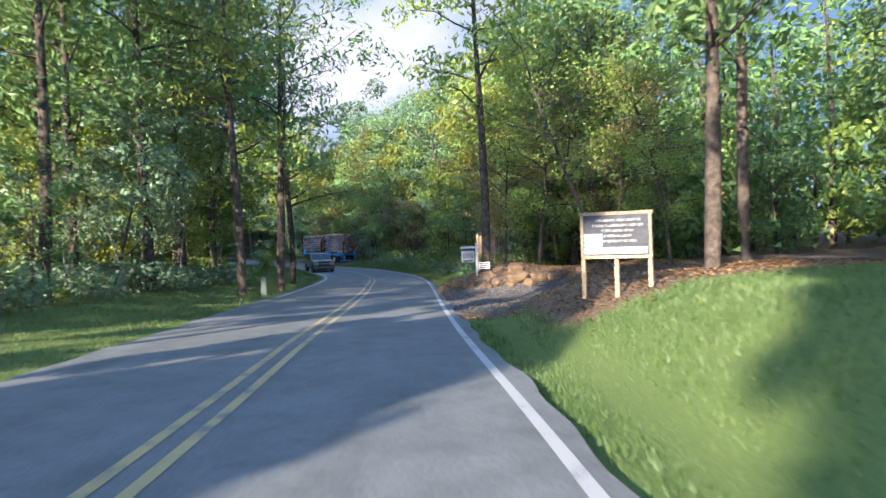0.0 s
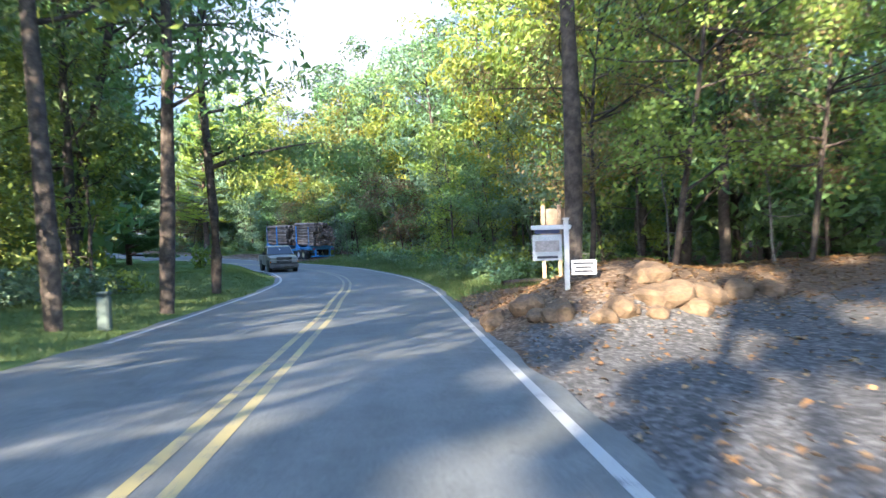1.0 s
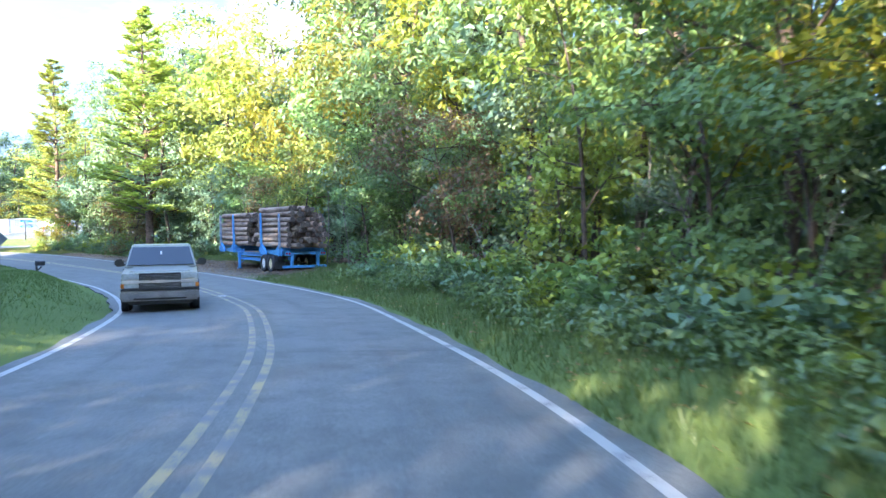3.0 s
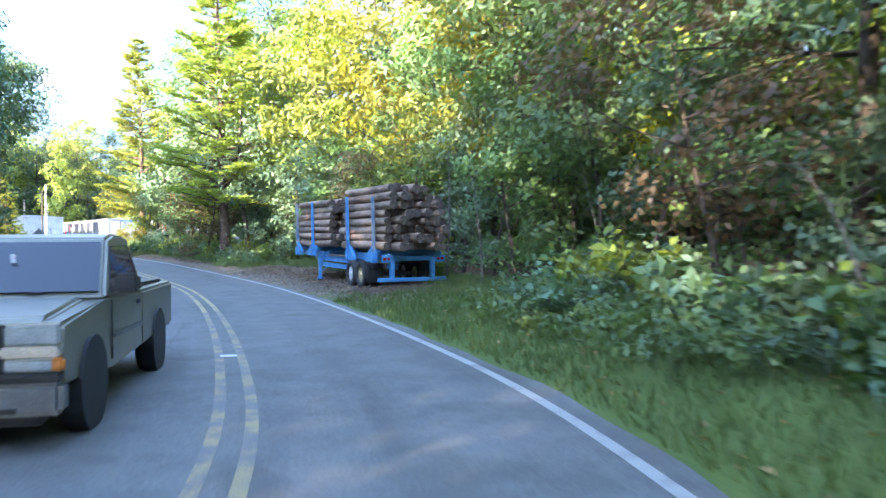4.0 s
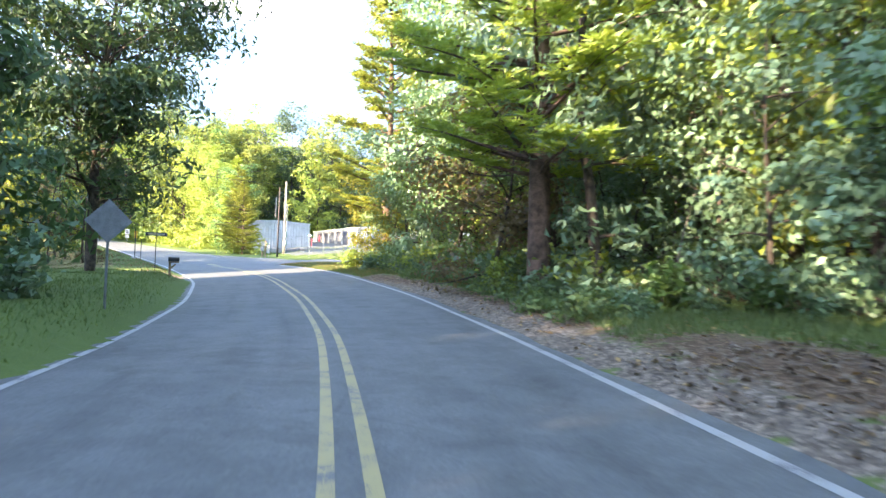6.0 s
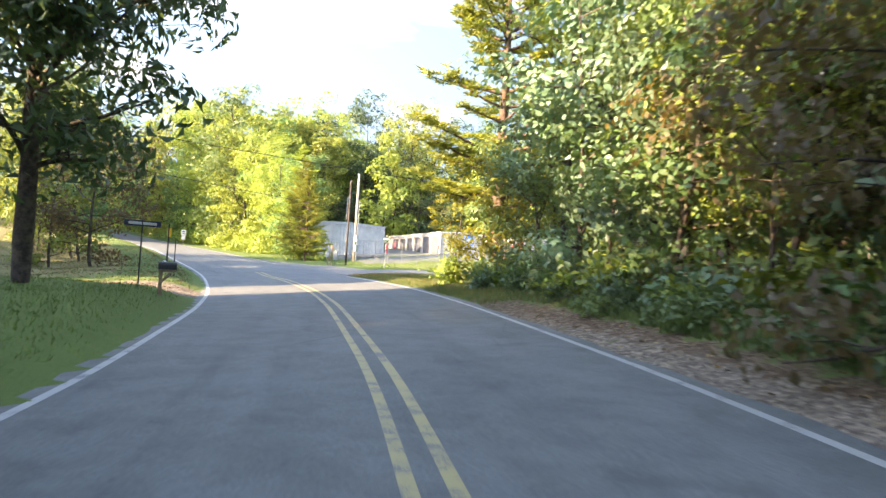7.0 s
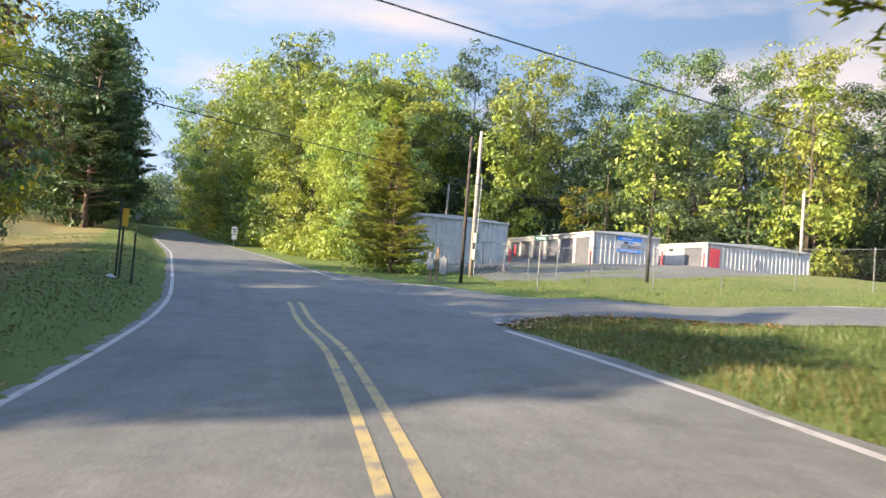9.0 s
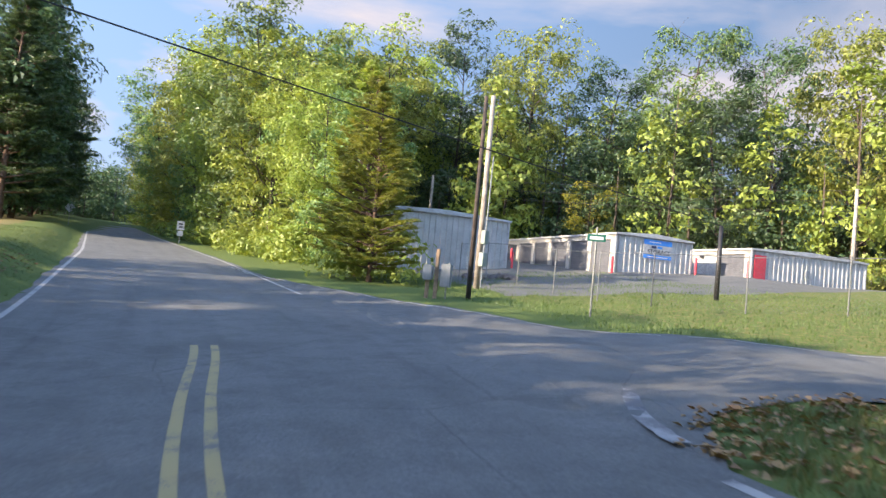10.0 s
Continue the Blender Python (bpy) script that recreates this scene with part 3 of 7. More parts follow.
def leafy_tree(seed, h, crown, spread_r, clumps, leaves, size, mat, trunk_r, lean=0.0, clump_r=0.95, name="tree", label="", bark=None, reach=None, fine=False, split=False, straight=False):
    """A broad-leaved tree: trunk, limbs, and a crown of leaf clumps with gaps between them."""
    rng = np.random.default_rng(seed)
    root = thing(name, (0, 0, 0), label, "tree", "trees of the wood")
    way = Vector((lean * math.cos(seed), lean * math.sin(seed), 1))
    trunk = limb_path(rng, (0, 0, -0.3), way, h * 0.92 + 0.3, trunk_r, trunk_r * 0.18, 9, 0.035 if straight else 0.10, 0.03)
    trunk.insert(1, (trunk[0][0] + Vector((0, 0, 0.35)), trunk_r * 0.82))
    trunk[0] = (trunk[0][0], trunk_r * 1.35)
    limbs, tips = [trunk], []
    count = max(6, int(clumps * 0.24))
    for k in range(count):
        f = crown + (0.98 - crown) * (k + rng.uniform(0, 1)) / count
        j = min(int(f * (len(trunk) - 1)), len(trunk) - 2)
        p, r = trunk[j]
        p = p.lerp(trunk[j + 1][0], rng.uniform(0, 1))
        ang = k * 2.4 + rng.uniform(-0.5, 0.5)
        shape = math.sin(math.pi * min(1.0, 0.22 + 0.78 * (1 - (f - crown) / (1 - crown)))) ** 0.7
        ln = spread_r * (0.45 + 0.65 * shape) * rng.uniform(0.7, 1.1)
        lp = limb_path(rng, p, (math.cos(ang), math.sin(ang), rng.uniform(0.05, 0.75)), ln, r * 0.42 + 0.012, 0.012, 4, 0.35, 0.03)
        limbs.append(lp)
        tips += [lp[-1][0], lp[-2][0], lp[2][0]]
        for s in range(2):
            q, qr = lp[2 + s]
            sp = limb_path(rng, q, (math.cos(ang + (1.1 if s else -1.1)), math.sin(ang + (1.1 if s else -1.1)), rng.uniform(-0.1, 0.6)), ln * 0.5, qr * 0.6, 0.008, 2, 0.3)
            limbs.append(sp)
            tips += [sp[-1][0], sp[-2][0]]
    tips.append(trunk[-1][0])
    for dx, dy, z0, z1 in reach or ():                 # long limbs that hang over the road
        lp = limb_path(rng, trunk[int(z0 / h * 9)][0], (dx, dy, z1 - z0 + 1.5), math.hypot(dx, dy) * 1.05, trunk_r * 0.45, 0.015, 6, 0.12, -0.06)
        limbs.append(lp)
        for q, qr in lp[3:]:
            for s in range(3):
                sp = limb_path(rng, q, (*rng.normal(size=2), rng.uniform(-0.7, 0.2)), 1.3, 0.012, 0.005, 2, 0.3)
                limbs.append(sp)
                tips += [sp[-1][0]] * 2
    part_trunk = mesh_object("trunk", *limb_mesh(limbs[:1] if split else limbs, 8), bark or BARK, root, smooth=True)
    for lp in limbs[1:] if split else ():              # near trees: each limb a part of its own
        mesh_object("limb", *limb_mesh([lp], 5), bark or BARK, part_trunk, smooth=True)
    tips = np.array([tuple(v) for v in tips])
    pick = rng.choice(len(tips), clumps, replace=clumps > len(tips))
    if reach:
        pick = np.r_[pick, np.arange(len(tips) - 24 * len(reach), len(tips))]
    centres, outs, axis = [], [], np.array((0, 0, h * (crown + 1) / 2))
    for c in tips[pick]:
        n = int(leaves * rng.uniform(0.5, 1.5))
        r = clump_r * rng.uniform(0.6, 1.35)
        d = random_dirs(rng, n, 0.35) * (rng.uniform(0.25, 1, (n, 1)) ** 0.4) * r * np.array((1.0, 1.0, 0.62))
        centres.append(c + rng.normal(size=3) * 0.25 * r + d)
        far = (c - axis) / (np.linalg.norm(c - axis) + 0.1)
        outs.append(d / (np.linalg.norm(d, axis=1)[:, None] + 1e-6) * 0.8 + far * 0.35)
    centres = np.concatenate(centres)
    q = leaf_quads(rng, centres, size if fine else size * 1.22, out=np.concatenate(outs))
    if not fine:                                       # far crowns: three-cornered leaves
        q = q.reshape(-1, 4, 3)[:, [0, 1, 2]].reshape(-1, 3)
    quads_object("crown", q, mat, root, 4 if fine else 3)
    return root


def pine_tree(seed, h, base, reach, mat, label, density=1.0, name="pine_tree"):
    """A pine: straight trunk, rings of level limbs, sprays of needles along their outer parts."""
    rng = np.random.default_rng(seed)
    root = thing(name, (0, 0, 0), label, "pine tree", "pines of the wood")
    tr = 0.017 * h
    trunk = limb_path(rng, (0, 0, -0.3), (0.02, 0.01, 1), h + 0.3, tr, 0.03, 10, 0.03, 0.02)
    limbs, tufts = [trunk], []
    z = base
    while z < h - 0.4:
        f = (z - base) / (h - base)
        for k in range(rng.integers(3, 6)):
            ang = rng.uniform(0, 2 * math.pi)
            ln = reach * (1 - f) ** 0.75 * rng.uniform(0.55, 1.15) * (0.7 + 0.3 * min(1, f * 6)) + 0.35
            j = min(int((z + 0.3) / (h + 0.3) * 10), 9)
            p = trunk[j][0].lerp(trunk[j + 1][0], (z + 0.3) / (h + 0.3) * 10 - j)
            lp = limb_path(rng, p, (math.cos(ang), math.sin(ang), 0.12 + 0.5 * f), ln, 0.02 + 0.02 * ln, 0.008, 4, 0.16, 0.02)
            limbs.append(lp)
            for s in range(int(ln * 8 * density) + 4):
                u = rng.uniform(0.30, 1.0) ** 0.8
                q = lp[int(u * 3.99)][0].lerp(lp[int(u * 3.99) + 1][0], u * 4 - int(u * 3.99) if u < 1 else 1)
                off = (1 - u * 0.5) * ln * 0.33
                side = rng.uniform(-1, 1) * off
                tufts.append((q.x - math.sin(ang) * side, q.y + math.cos(ang) * side, q.z + rng.uniform(-0.05, 0.14)))
        z += rng.uniform(0.38, 0.75) * (0.6 + 0.4 * h / 18)
    mesh_object("trunk", *limb_mesh(limbs, 6), BARK_PINE, root, smooth=True)
    c = np.repeat(np.array(tufts), 10, axis=0)
    n = len(c)
    d = random_dirs(rng, n, 0.35)
    d[:, 2] = np.abs(d[:, 2]) * 0.45
    w = np.cross(d, random_dirs(rng, n))
    w /= np.linalg.norm(w, axis=1)[:, None]
    ln = rng.uniform(0.26, 0.58, (n, 1))
    c = c + rng.normal(size=(n, 3)) * (0.10, 0.10, 0.03)
    quads_object("crown", np.stack([c - w * 0.042, c + w * 0.042, c + d * ln], 1).reshape(-1, 3), mat, root, 3)
    return root


def shrub(seed, h, r, leaves, size, mat, label, name="shrub"):
    """A low leafy plant with several stems."""
    rng = np.random.default_rng(seed)
    root = thing(name, (0, 0, 0), label, "shrub", "undergrowth at the edge of the wood")
    limbs, pts = [], []
    for k in range(6):
        a = rng.uniform(0, 2 * math.pi)
        lp = limb_path(rng, (0, 0, -0.05), (math.cos(a) * 0.7 * r / h, math.sin(a) * 0.7 * r / h, 1), h * rng.uniform(0.7, 1.05), 0.014, 0.004, 4, 0.35)
        limbs.append(lp)
        n = leaves // 6
        u = rng.uniform(0.15, 1, n) ** 0.8
        for w in u:
            q = lp[int(w * 3.99)][0]
            pts.append(tuple(q + Vector(rng.normal(size=3)) * 0.22 * r))
    mesh_object("stem", *limb_mesh(limbs, 3), BARK, root)
    c = np.array(pts)
    c[:, 2] = np.maximum(c[:, 2], 0.03)
    quads_object("foliage", leaf_quads(rng, c, size, 0.9), mat, root)
    return root


def dead_sapling(seed, h):
    """A bare, pale dead stem with a few broken twigs."""
    rng = np.random.default_rng(seed)
    root = thing("dead_sapling", (0, 0, 0), "thin pale dead sapling with broken twigs", "dead tree", "dead stems in the wood")
    stem = limb_path(rng, (0, 0, -0.2), (rng.normal() * 0.15, rng.normal() * 0.15, 1), h, 0.045, 0.012, 7, 0.12)
    trunk = mesh_object("trunk", *limb_mesh([stem], 6), DEAD_WOOD, root, smooth=True)
    for k in range(8):
        p, r = stem[rng.integers(2, 7)]
        twig = limb_path(rng, p, (*rng.normal(size=2), rng.uniform(-0.1, 0.8)), rng.uniform(0.4, 1.5), r * 0.5, 0.004, 3, 0.4)
        mesh_object("twig", *limb_mesh([twig], 5), DEAD_WOOD, trunk, smooth=True)
    return root


def place(root, x, y, rz=0.0, s=1.0, sink=0.0, sz=None):
    """A copy of a plant, on the ground at x, y."""
    c = copy_thing(root, pose(x, y, ground(x, y) - sink, 0, 0, rz))
    c.scale = (s, s, sz or s)
    return c


def woods(name, spots, seed, mat, label, leaf=0.5, per=900, trunks=True, low=0.05):
    """A stretch of far wood that nobody could count: stems and crowns of many trees in one object. spots: x, y, height, crown radius."""
    rng = np.random.default_rng(seed)
    limbs, cs, os = [], [], []
    for x, y, h, r in spots:
        z = ground(x, y)
        n = int(per * rng.uniform(0.8, 1.2))
        lobes = 38
        a, f = rng.uniform(0, 2 * math.pi, lobes), rng.uniform(low, 0.97, lobes)
        rr = r * np.sin(np.pi * np.clip(0.24 + 0.74 * f, 0, 1)) ** 0.8 * rng.uniform(0.45, 0.95, lobes)
        mid = np.c_[x + np.cos(a) * rr, y + np.sin(a) * rr, z + h * f]
        size = (0.40 - 0.17 * f) * rng.uniform(0.75, 1.25, lobes)
        k = rng.choice(lobes, n, p=size ** 2 / (size ** 2).sum())
        d = random_dirs(rng, n, 0.35) * rng.uniform(0.5, 1, (n, 1)) ** 0.4 * r * size[k][:, None] * np.array((1, 1, 0.72))
        cs.append(mid[k] + d)
        away = mid[k] - (x, y, z + h * 0.5)
        os.append(d / np.linalg.norm(d, axis=1)[:, None] * 0.8 + away / np.linalg.norm(away, axis=1)[:, None] * 0.45)
        if trunks:
            limbs.append([(Vector((x, y, z - 0.3)), 0.17), (Vector((x + 0.2, y, z + h * 0.45)), 0.12), (Vector((x, y + 0.2, z + h * 0.9)), 0.03)])
    q = leaf_quads(rng, np.concatenate(cs), leaf * 1.25, 0.15, 0.9, np.concatenate(os)).reshape(-1, 4, 3)
    ob = quads_object(name, q[:, [0, 1, 2]].reshape(-1, 3), mat, None, 3)
    tagged(ob, label, "woods", kind="stuff")
    if limbs:
        tagged(mesh_object(name + "_stems", *limb_mesh(limbs, 5), BARK), "grey-brown stems of the far wood", "woods", kind="stuff")


GREENS = ((LEAF_GREEN, "tall green hardwood tree at the wood's edge"), (LEAF_OLIVE, "tall olive-green hardwood tree in the wood"),
          (LEAF_GREEN, "tall green oak with an open crown"), (LEAF_YELLOW, "tall hardwood tree with yellowing leaves"),
          (LEAF_BLUE, "tall dark green shaded hardwood tree"))
TALL = [leafy_tree(11 + k, 16.5 + k % 3 * 2.0, 0.22, 3.7, 90, 50, 0.34, m, 0.22, 0.03, 1.25, "tall_tree", lb) for k, (m, lb) in enumerate(GREENS)]
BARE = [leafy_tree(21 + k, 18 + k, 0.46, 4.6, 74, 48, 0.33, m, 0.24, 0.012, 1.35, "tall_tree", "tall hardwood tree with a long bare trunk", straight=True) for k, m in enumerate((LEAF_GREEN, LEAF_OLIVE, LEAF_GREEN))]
MID = [leafy_tree(31 + k, 7.5 + k % 3 * 1.2, 0.10, 2.5, 58, 52, 0.215, m, 0.09, 0.10, 0.80, "young_tree", lb, fine=True) for k, (m, lb) in enumerate((
    (LEAF_GREEN, "young green tree leaning to the light"), (LEAF_BLUE, "shaded young tree with bluish green leaves"),
    (LEAF_OLIVE, "young olive-green tree at the verge"), (LEAF_BLUE, "shaded young tree with drooping leaves"),
    (LEAF_GREEN, "young green maple at the wood's edge")))]
TINTED = [leafy_tree(41 + k, 6.0 + k, 0.22, 2.6, 60, 60, 0.17, m, 0.08, 0.12, 0.75, "young_tree", lb, fine=True) for k, (m, lb) in enumerate((
    (LEAF_RUSSET, "young dogwood with russet autumn leaves"), (LEAF_YELLOW, "young tree with yellow autumn leaves")))]
LOW = [shrub(51 + k, 1.0 + 0.25 * (k % 3), 0.85, 250, 0.225, m, lb) for k, (m, lb) in enumerate((
    (LEAF_BLUE, "dense blue-green undergrowth shrub"), (LEAF_GREEN, "leafy green roadside shrub by the wood"),
    (LEAF_OLIVE, "olive-green weedy shrub by the verge"), (LEAF_BLUE, "shaded leafy bush under the trees")))]
PINES = [pine_tree(71 + k, 17 + 2.5 * k, 1.2 + 1.2 * k, 5.0, NEEDLE, "tall white pine with layered level limbs", 1.0) for k in range(3)]
PINES.append(pine_tree(78, 16.0, 0.8, 4.4, NEEDLE_SOFT, "full green pine with limbs down to the lawn", 2.2))
PINES.append(pine_tree(79, 19.5, 1.5, 5.2, NEEDLE_DARK, "tall dark green pine beside the far road", 1.6))
BACK = [leafy_tree(91 + k, 17 + k * 1.5, 0.10, 4.3, 84, 60, 0.45, m, 0.2, 0.02, 1.35, "woodland_tree", lb) for k, (m, lb) in enumerate((
    (LEAF_GREEN, "green woodland tree beside the far road"), (LEAF_OLIVE, "olive woodland tree beside the far road"), (LEAF_DARK, "dark green woodland tree beside the road")))]
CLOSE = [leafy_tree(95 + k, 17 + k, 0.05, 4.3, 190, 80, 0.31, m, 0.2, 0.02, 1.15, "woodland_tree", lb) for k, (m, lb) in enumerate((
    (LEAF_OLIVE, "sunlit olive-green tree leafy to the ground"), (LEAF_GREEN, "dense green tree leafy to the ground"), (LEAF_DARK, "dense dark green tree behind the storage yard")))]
BROAD = [leafy_tree(97, 15.0, 0.10, 5.2, 270, 84, 0.36, LEAF_DARK, 0.28, 0.02, 1.35, "broad_tree", "broad dark green oak with a dense low crown"),
         leafy_tree(98, 15.5, 0.34, 5.2, 300, 80, 0.32, LEAF_DARK, 0.28, 0.04, 1.35, "broad_tree", "broad dark green oak overhanging the lawn"),
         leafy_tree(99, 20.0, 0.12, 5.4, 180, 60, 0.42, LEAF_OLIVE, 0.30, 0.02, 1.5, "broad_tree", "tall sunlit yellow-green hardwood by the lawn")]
NEAR = [leafy_tree(101, 8.5, 0.34, 3.2, 90, 80, 0.13, LEAF_AMBER, 0.09, 0.10, 0.85, "young_maple", "young maple with amber autumn leaves by the drive", fine=True, split=True),
        leafy_tree(102, 9.5, 0.30, 3.4, 90, 80, 0.13, LEAF_OLIVE, 0.09, 0.12, 0.85, "young_tree", "young olive-green tree by the drive", fine=True, split=True),
        leafy_tree(103, 17.0, 0.45, 4.4, 80, 60, 0.17, LEAF_GREEN, 0.24, 0.02, 0.8, "overhanging_oak", "tall oak with a limb hanging over the road", None, ((4.4, 0.6, 8.6, 8.4),), True, True)]
LEANING = leafy_tree(104, 9.0, 0.35, 2.4, 34, 46, 0.13, LEAF_OLIVE, 0.075, 0.55, 0.7, "leaning_tree", "thin leaning tree with sparse olive leaves", fine=True, split=True)
SNAGS = [dead_sapling(121 + k, 3.0 + 0.9 * k) for k in range(4)]
STOCK = [LEANING] + SNAGS + NEAR + BROAD + TALL + BARE + MID + TINTED + LOW + PINES + BACK + CLOSE


# ---- the woods ----
rw = random.Random(5)
rb = random.Random(17)


def scatter(kinds, y0, y1, d0, d1, step, s0=0.85, s1=1.2, skip=None):
    """Plants along the road between two distances from its middle, spread unevenly."""
    i, end = station(y0), station(y1)
    lo, hi = min(d0, d1), max(d0, d1)
    while i < end:
        d = rw.uniform(lo, hi)
        p = ROAD[i, :2] + RIGHT[i] * d
        if not (skip and skip(p[0], p[1])):
            place(rw.choice(kinds), p[0], p[1], rw.uniform(0, 360), rw.uniform(s0, s1))
        i += max(1, int(step * rw.uniform(0.6, 1.4) / STEP))


def spots(y0, y1, d0, d1, n, h0=13, h1=19, r=3.6, skip=None):
    out = []
    i0, i1 = station(y0), station(y1)
    while len(out) < n:
        i, d = rw.randrange(i0, i1), rw.uniform(min(d0, d1), max(d0, d1))
        p = ROAD[i, :2] + RIGHT[i] * d
        if not (skip and skip(p[0], p[1])):
            out.append((p[0], p[1], rw.uniform(h0, h1), r * rw.uniform(0.8, 1.25)))
    return out


def in_lot(x, y):
    """The storage yard, the side road and the drive are kept clear of plants."""
    k, o = (np.array((x, y)) - SIDE_A) @ SIDE_DIR, (np.array((x, y)) - SIDE_A) @ SIDE_N
    if -16 < k < 90 and -4.5 < o < 44 and not (k < -4 and o < 16):
        return True
    return abs(y - 27.5 - 0.22 * x) < 4.8 and 0 < x < 26


def corner(x, y):
    """The open grass corner before the side road."""
    k, o = (np.array((x, y)) - SIDE_A) @ SIDE_DIR, (np.array((x, y)) - SIDE_A) @ SIDE_N
    return in_lot(x, y) or (k < 12.5 and o > -12)


# left wood at the start
def light_gap(x, y):
    """Gaps in the unseen wood added behind the start, through which the low sun reaches the road and the bank."""
    k = sun_across(x, y)
    return (y > -46 and abs(k + 1.7) < 3.0) or (y > -7 and abs(k + 10.4) < 3.6) or (y > -12 and abs(k + 21) < 3.5)


# unseen trees added behind the start, to filter the low sun
behind = spots(-52, -29, -15, -8, 11, 24, 28, 4.4, light_gap) + spots(-56, 10, -13, -9, 16, 17, 20, 4.2, light_gap) + spots(-40, 10, -27, -14, 24, 17, 20, 4.2, light_gap)
behind = [(x, y, h if sun_across(x, y) > -15 else 0.45 * h, r) for x, y, h, r in behind if not -17.0 < sun_across(x, y) < 5.0]
# unseen crowns added to shape the sun patches at the start
edge, re = [], random.Random(33)
for k in (-6.1, -5.8, 1.9, 2.2, 3.0, 3.6, 4.4, 5.2, 6.0, 6.8, 7.6, 8.4, 9.2, 10.0, 10.8):
    near_y = min(2.0, (-9.8 - k) / 0.435)             # narrow crowns that bound the sunny gap
    for far in (re.uniform(0, 9), re.uniform(10, 24)):
        b2 = near_y - far
        edge.append(((k + 0.435 * b2) / 0.90, b2, re.uniform(23, 27), 2.4))
# never in view: wood added to cut the skylight on the bank
woods("wood_start_right", [(re.uniform(17, 36), re.uniform(-48, 6), re.uniform(18, 23), 4.2) for k in range(26)] + [(re.uniform(6.5, 15), re.uniform(-50, -12), re.uniform(18, 23), 4.0) for k in range(16)],
      225, LEAF_GREEN, "unseen wood added right of the start to cut skylight", 0.8, 900, True, 0.15)
for k in (-8.6, -12.4, -16.4):          # slim crowns that streak the light on the drive
    b2 = re.uniform(-16, 0)
    edge.append(((k + 0.435 * b2) / 0.90, b2, re.uniform(19, 22), 1.5 if k > -16 else 2.2))
# high crowns added out of view, keeping sun off the wood past the drive
high = [((k + 0.435 * b2) / 0.90, b2, h, 2.5) for k, b2, h in ((-9.6, 6.0, 27.0), (-11.6, 4.5, 27.5), (-13.6, 6.5, 26.5), (-4.6, -9.5, 27.0), (0.6, -11.0, 27.5), (-4.9, -13.0, 27.0))]
woods("wood_high", high, 226, LEAF_GREEN, "unseen high crowns added to shade the wood past the drive", 0.7, 1300, True, 0.50)
woods("wood_edge", edge, 224, LEAF_GREEN, "unseen narrow crowns added to bound the sun at the start", 0.85, 1700, True, 0.12)
woods("wood_behind", behind, 213, LEAF_GREEN, "unseen open wood added behind the start to filter the sun", 0.4, 700, True, 0.42)
scatter(BARE, 11, 46, -10.0, -8.4, 5.4)
scatter(MID[:3] + TINTED[1:], 11, 46, -12.5, -9.0, 2.6, 0.6, 1.0)
woods("shrubs_left", spots(10, 47, -9.8, -7.8, 40, 0.8, 1.5, 0.9), 217, LEAF_BLUE, "leafy green shrubs at the edge of the wood", 0.15, 260, False)
scatter(BARE, 22, 44, -18, -12, 5.0)
woods("wood_left", spots(16, 44, -44, -18, 12, 20, 25), 201, LEAF_GREEN, "dense green wood along the road's start", 0.42, 620)
# tall trees added outside the view, to shade the road ahead
left_outer = [(-30 + rb.uniform(-4, 4), 24 + rb.uniform(-7, 7), rb.uniform(21, 25), rb.uniform(3.2, 4.2)) for k in range(9)]
woods("wood_left_outer", left_outer, 222, LEAF_GREEN, "unseen tall wood added at the left to shade the road", 0.5, 800)
# right wood at the start
scatter(BARE, 10, 22, 15, 22, 4.6, skip=in_lot)
scatter(MID + TINTED, 16, 25, 15.5, 24, 2.6, skip=in_lot)
scatter(MID + BARE, 34, 46, 12, 22, 3.0, skip=in_lot)
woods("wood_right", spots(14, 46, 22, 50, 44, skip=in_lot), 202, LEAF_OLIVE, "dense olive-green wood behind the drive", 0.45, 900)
# long wood on the right
scatter(MID + MID + TINTED[:1], 41, 120, 8.8, 10.9, 2.3, 0.7, 1.05, skip=corner)
scatter(TALL, 42, 119, 11.5, 14.5, 3.0, skip=corner)
scatter(BACK, 40, 119, 13, 19, 5.2, skip=corner)
def by_trailer(x, y):
    """The trailer's stand and the way before it."""
    i, d = nearest(x, y)
    return corner(x, y) or (76 < ROAD[i[0], 1] < 99 and d[0] < 8.6)


scatter(LOW, 44, 121, 5.6, 8.9, 0.50, 0.65, 1.25, skip=by_trailer)
woods("weeds_verge", spots(47, 112, 4.9, 6.4, 90, 0.35, 0.7, 0.55, skip=by_trailer), 218, LEAF_GREEN, "low leafy weeds along the verge", 0.11, 200, False)
scatter(SNAGS, 42, 112, 7.8, 10.0, 4.2, 0.6, 1.1, skip=corner)
scatter(SNAGS, 13, 46, -10.0, -8.2, 5.0, 0.8, 1.2)
scatter(SNAGS, 28, 42, 9, 14, 4.0, 0.8, 1.2, skip=in_lot)
woods("wood_bend", spots(38, 116, 17, 34, 100, skip=corner), 203, LEAF_GREEN, "dense green wood on the outside of the bend", 0.55, 520)
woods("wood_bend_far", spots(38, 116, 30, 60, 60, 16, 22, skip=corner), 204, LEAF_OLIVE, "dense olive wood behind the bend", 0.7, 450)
# trees added beyond the lawn on the left, out of sight for most of the way, to shade the road
woods("wood_inside", spots(40, 80, -66, -14, 95, 17, 22, skip=lambda x, y: x > -20 - 0.62 * (y - 60)), 205, LEAF_GREEN, "unseen wood added behind the lawn to shade the road", 0.75, 560)


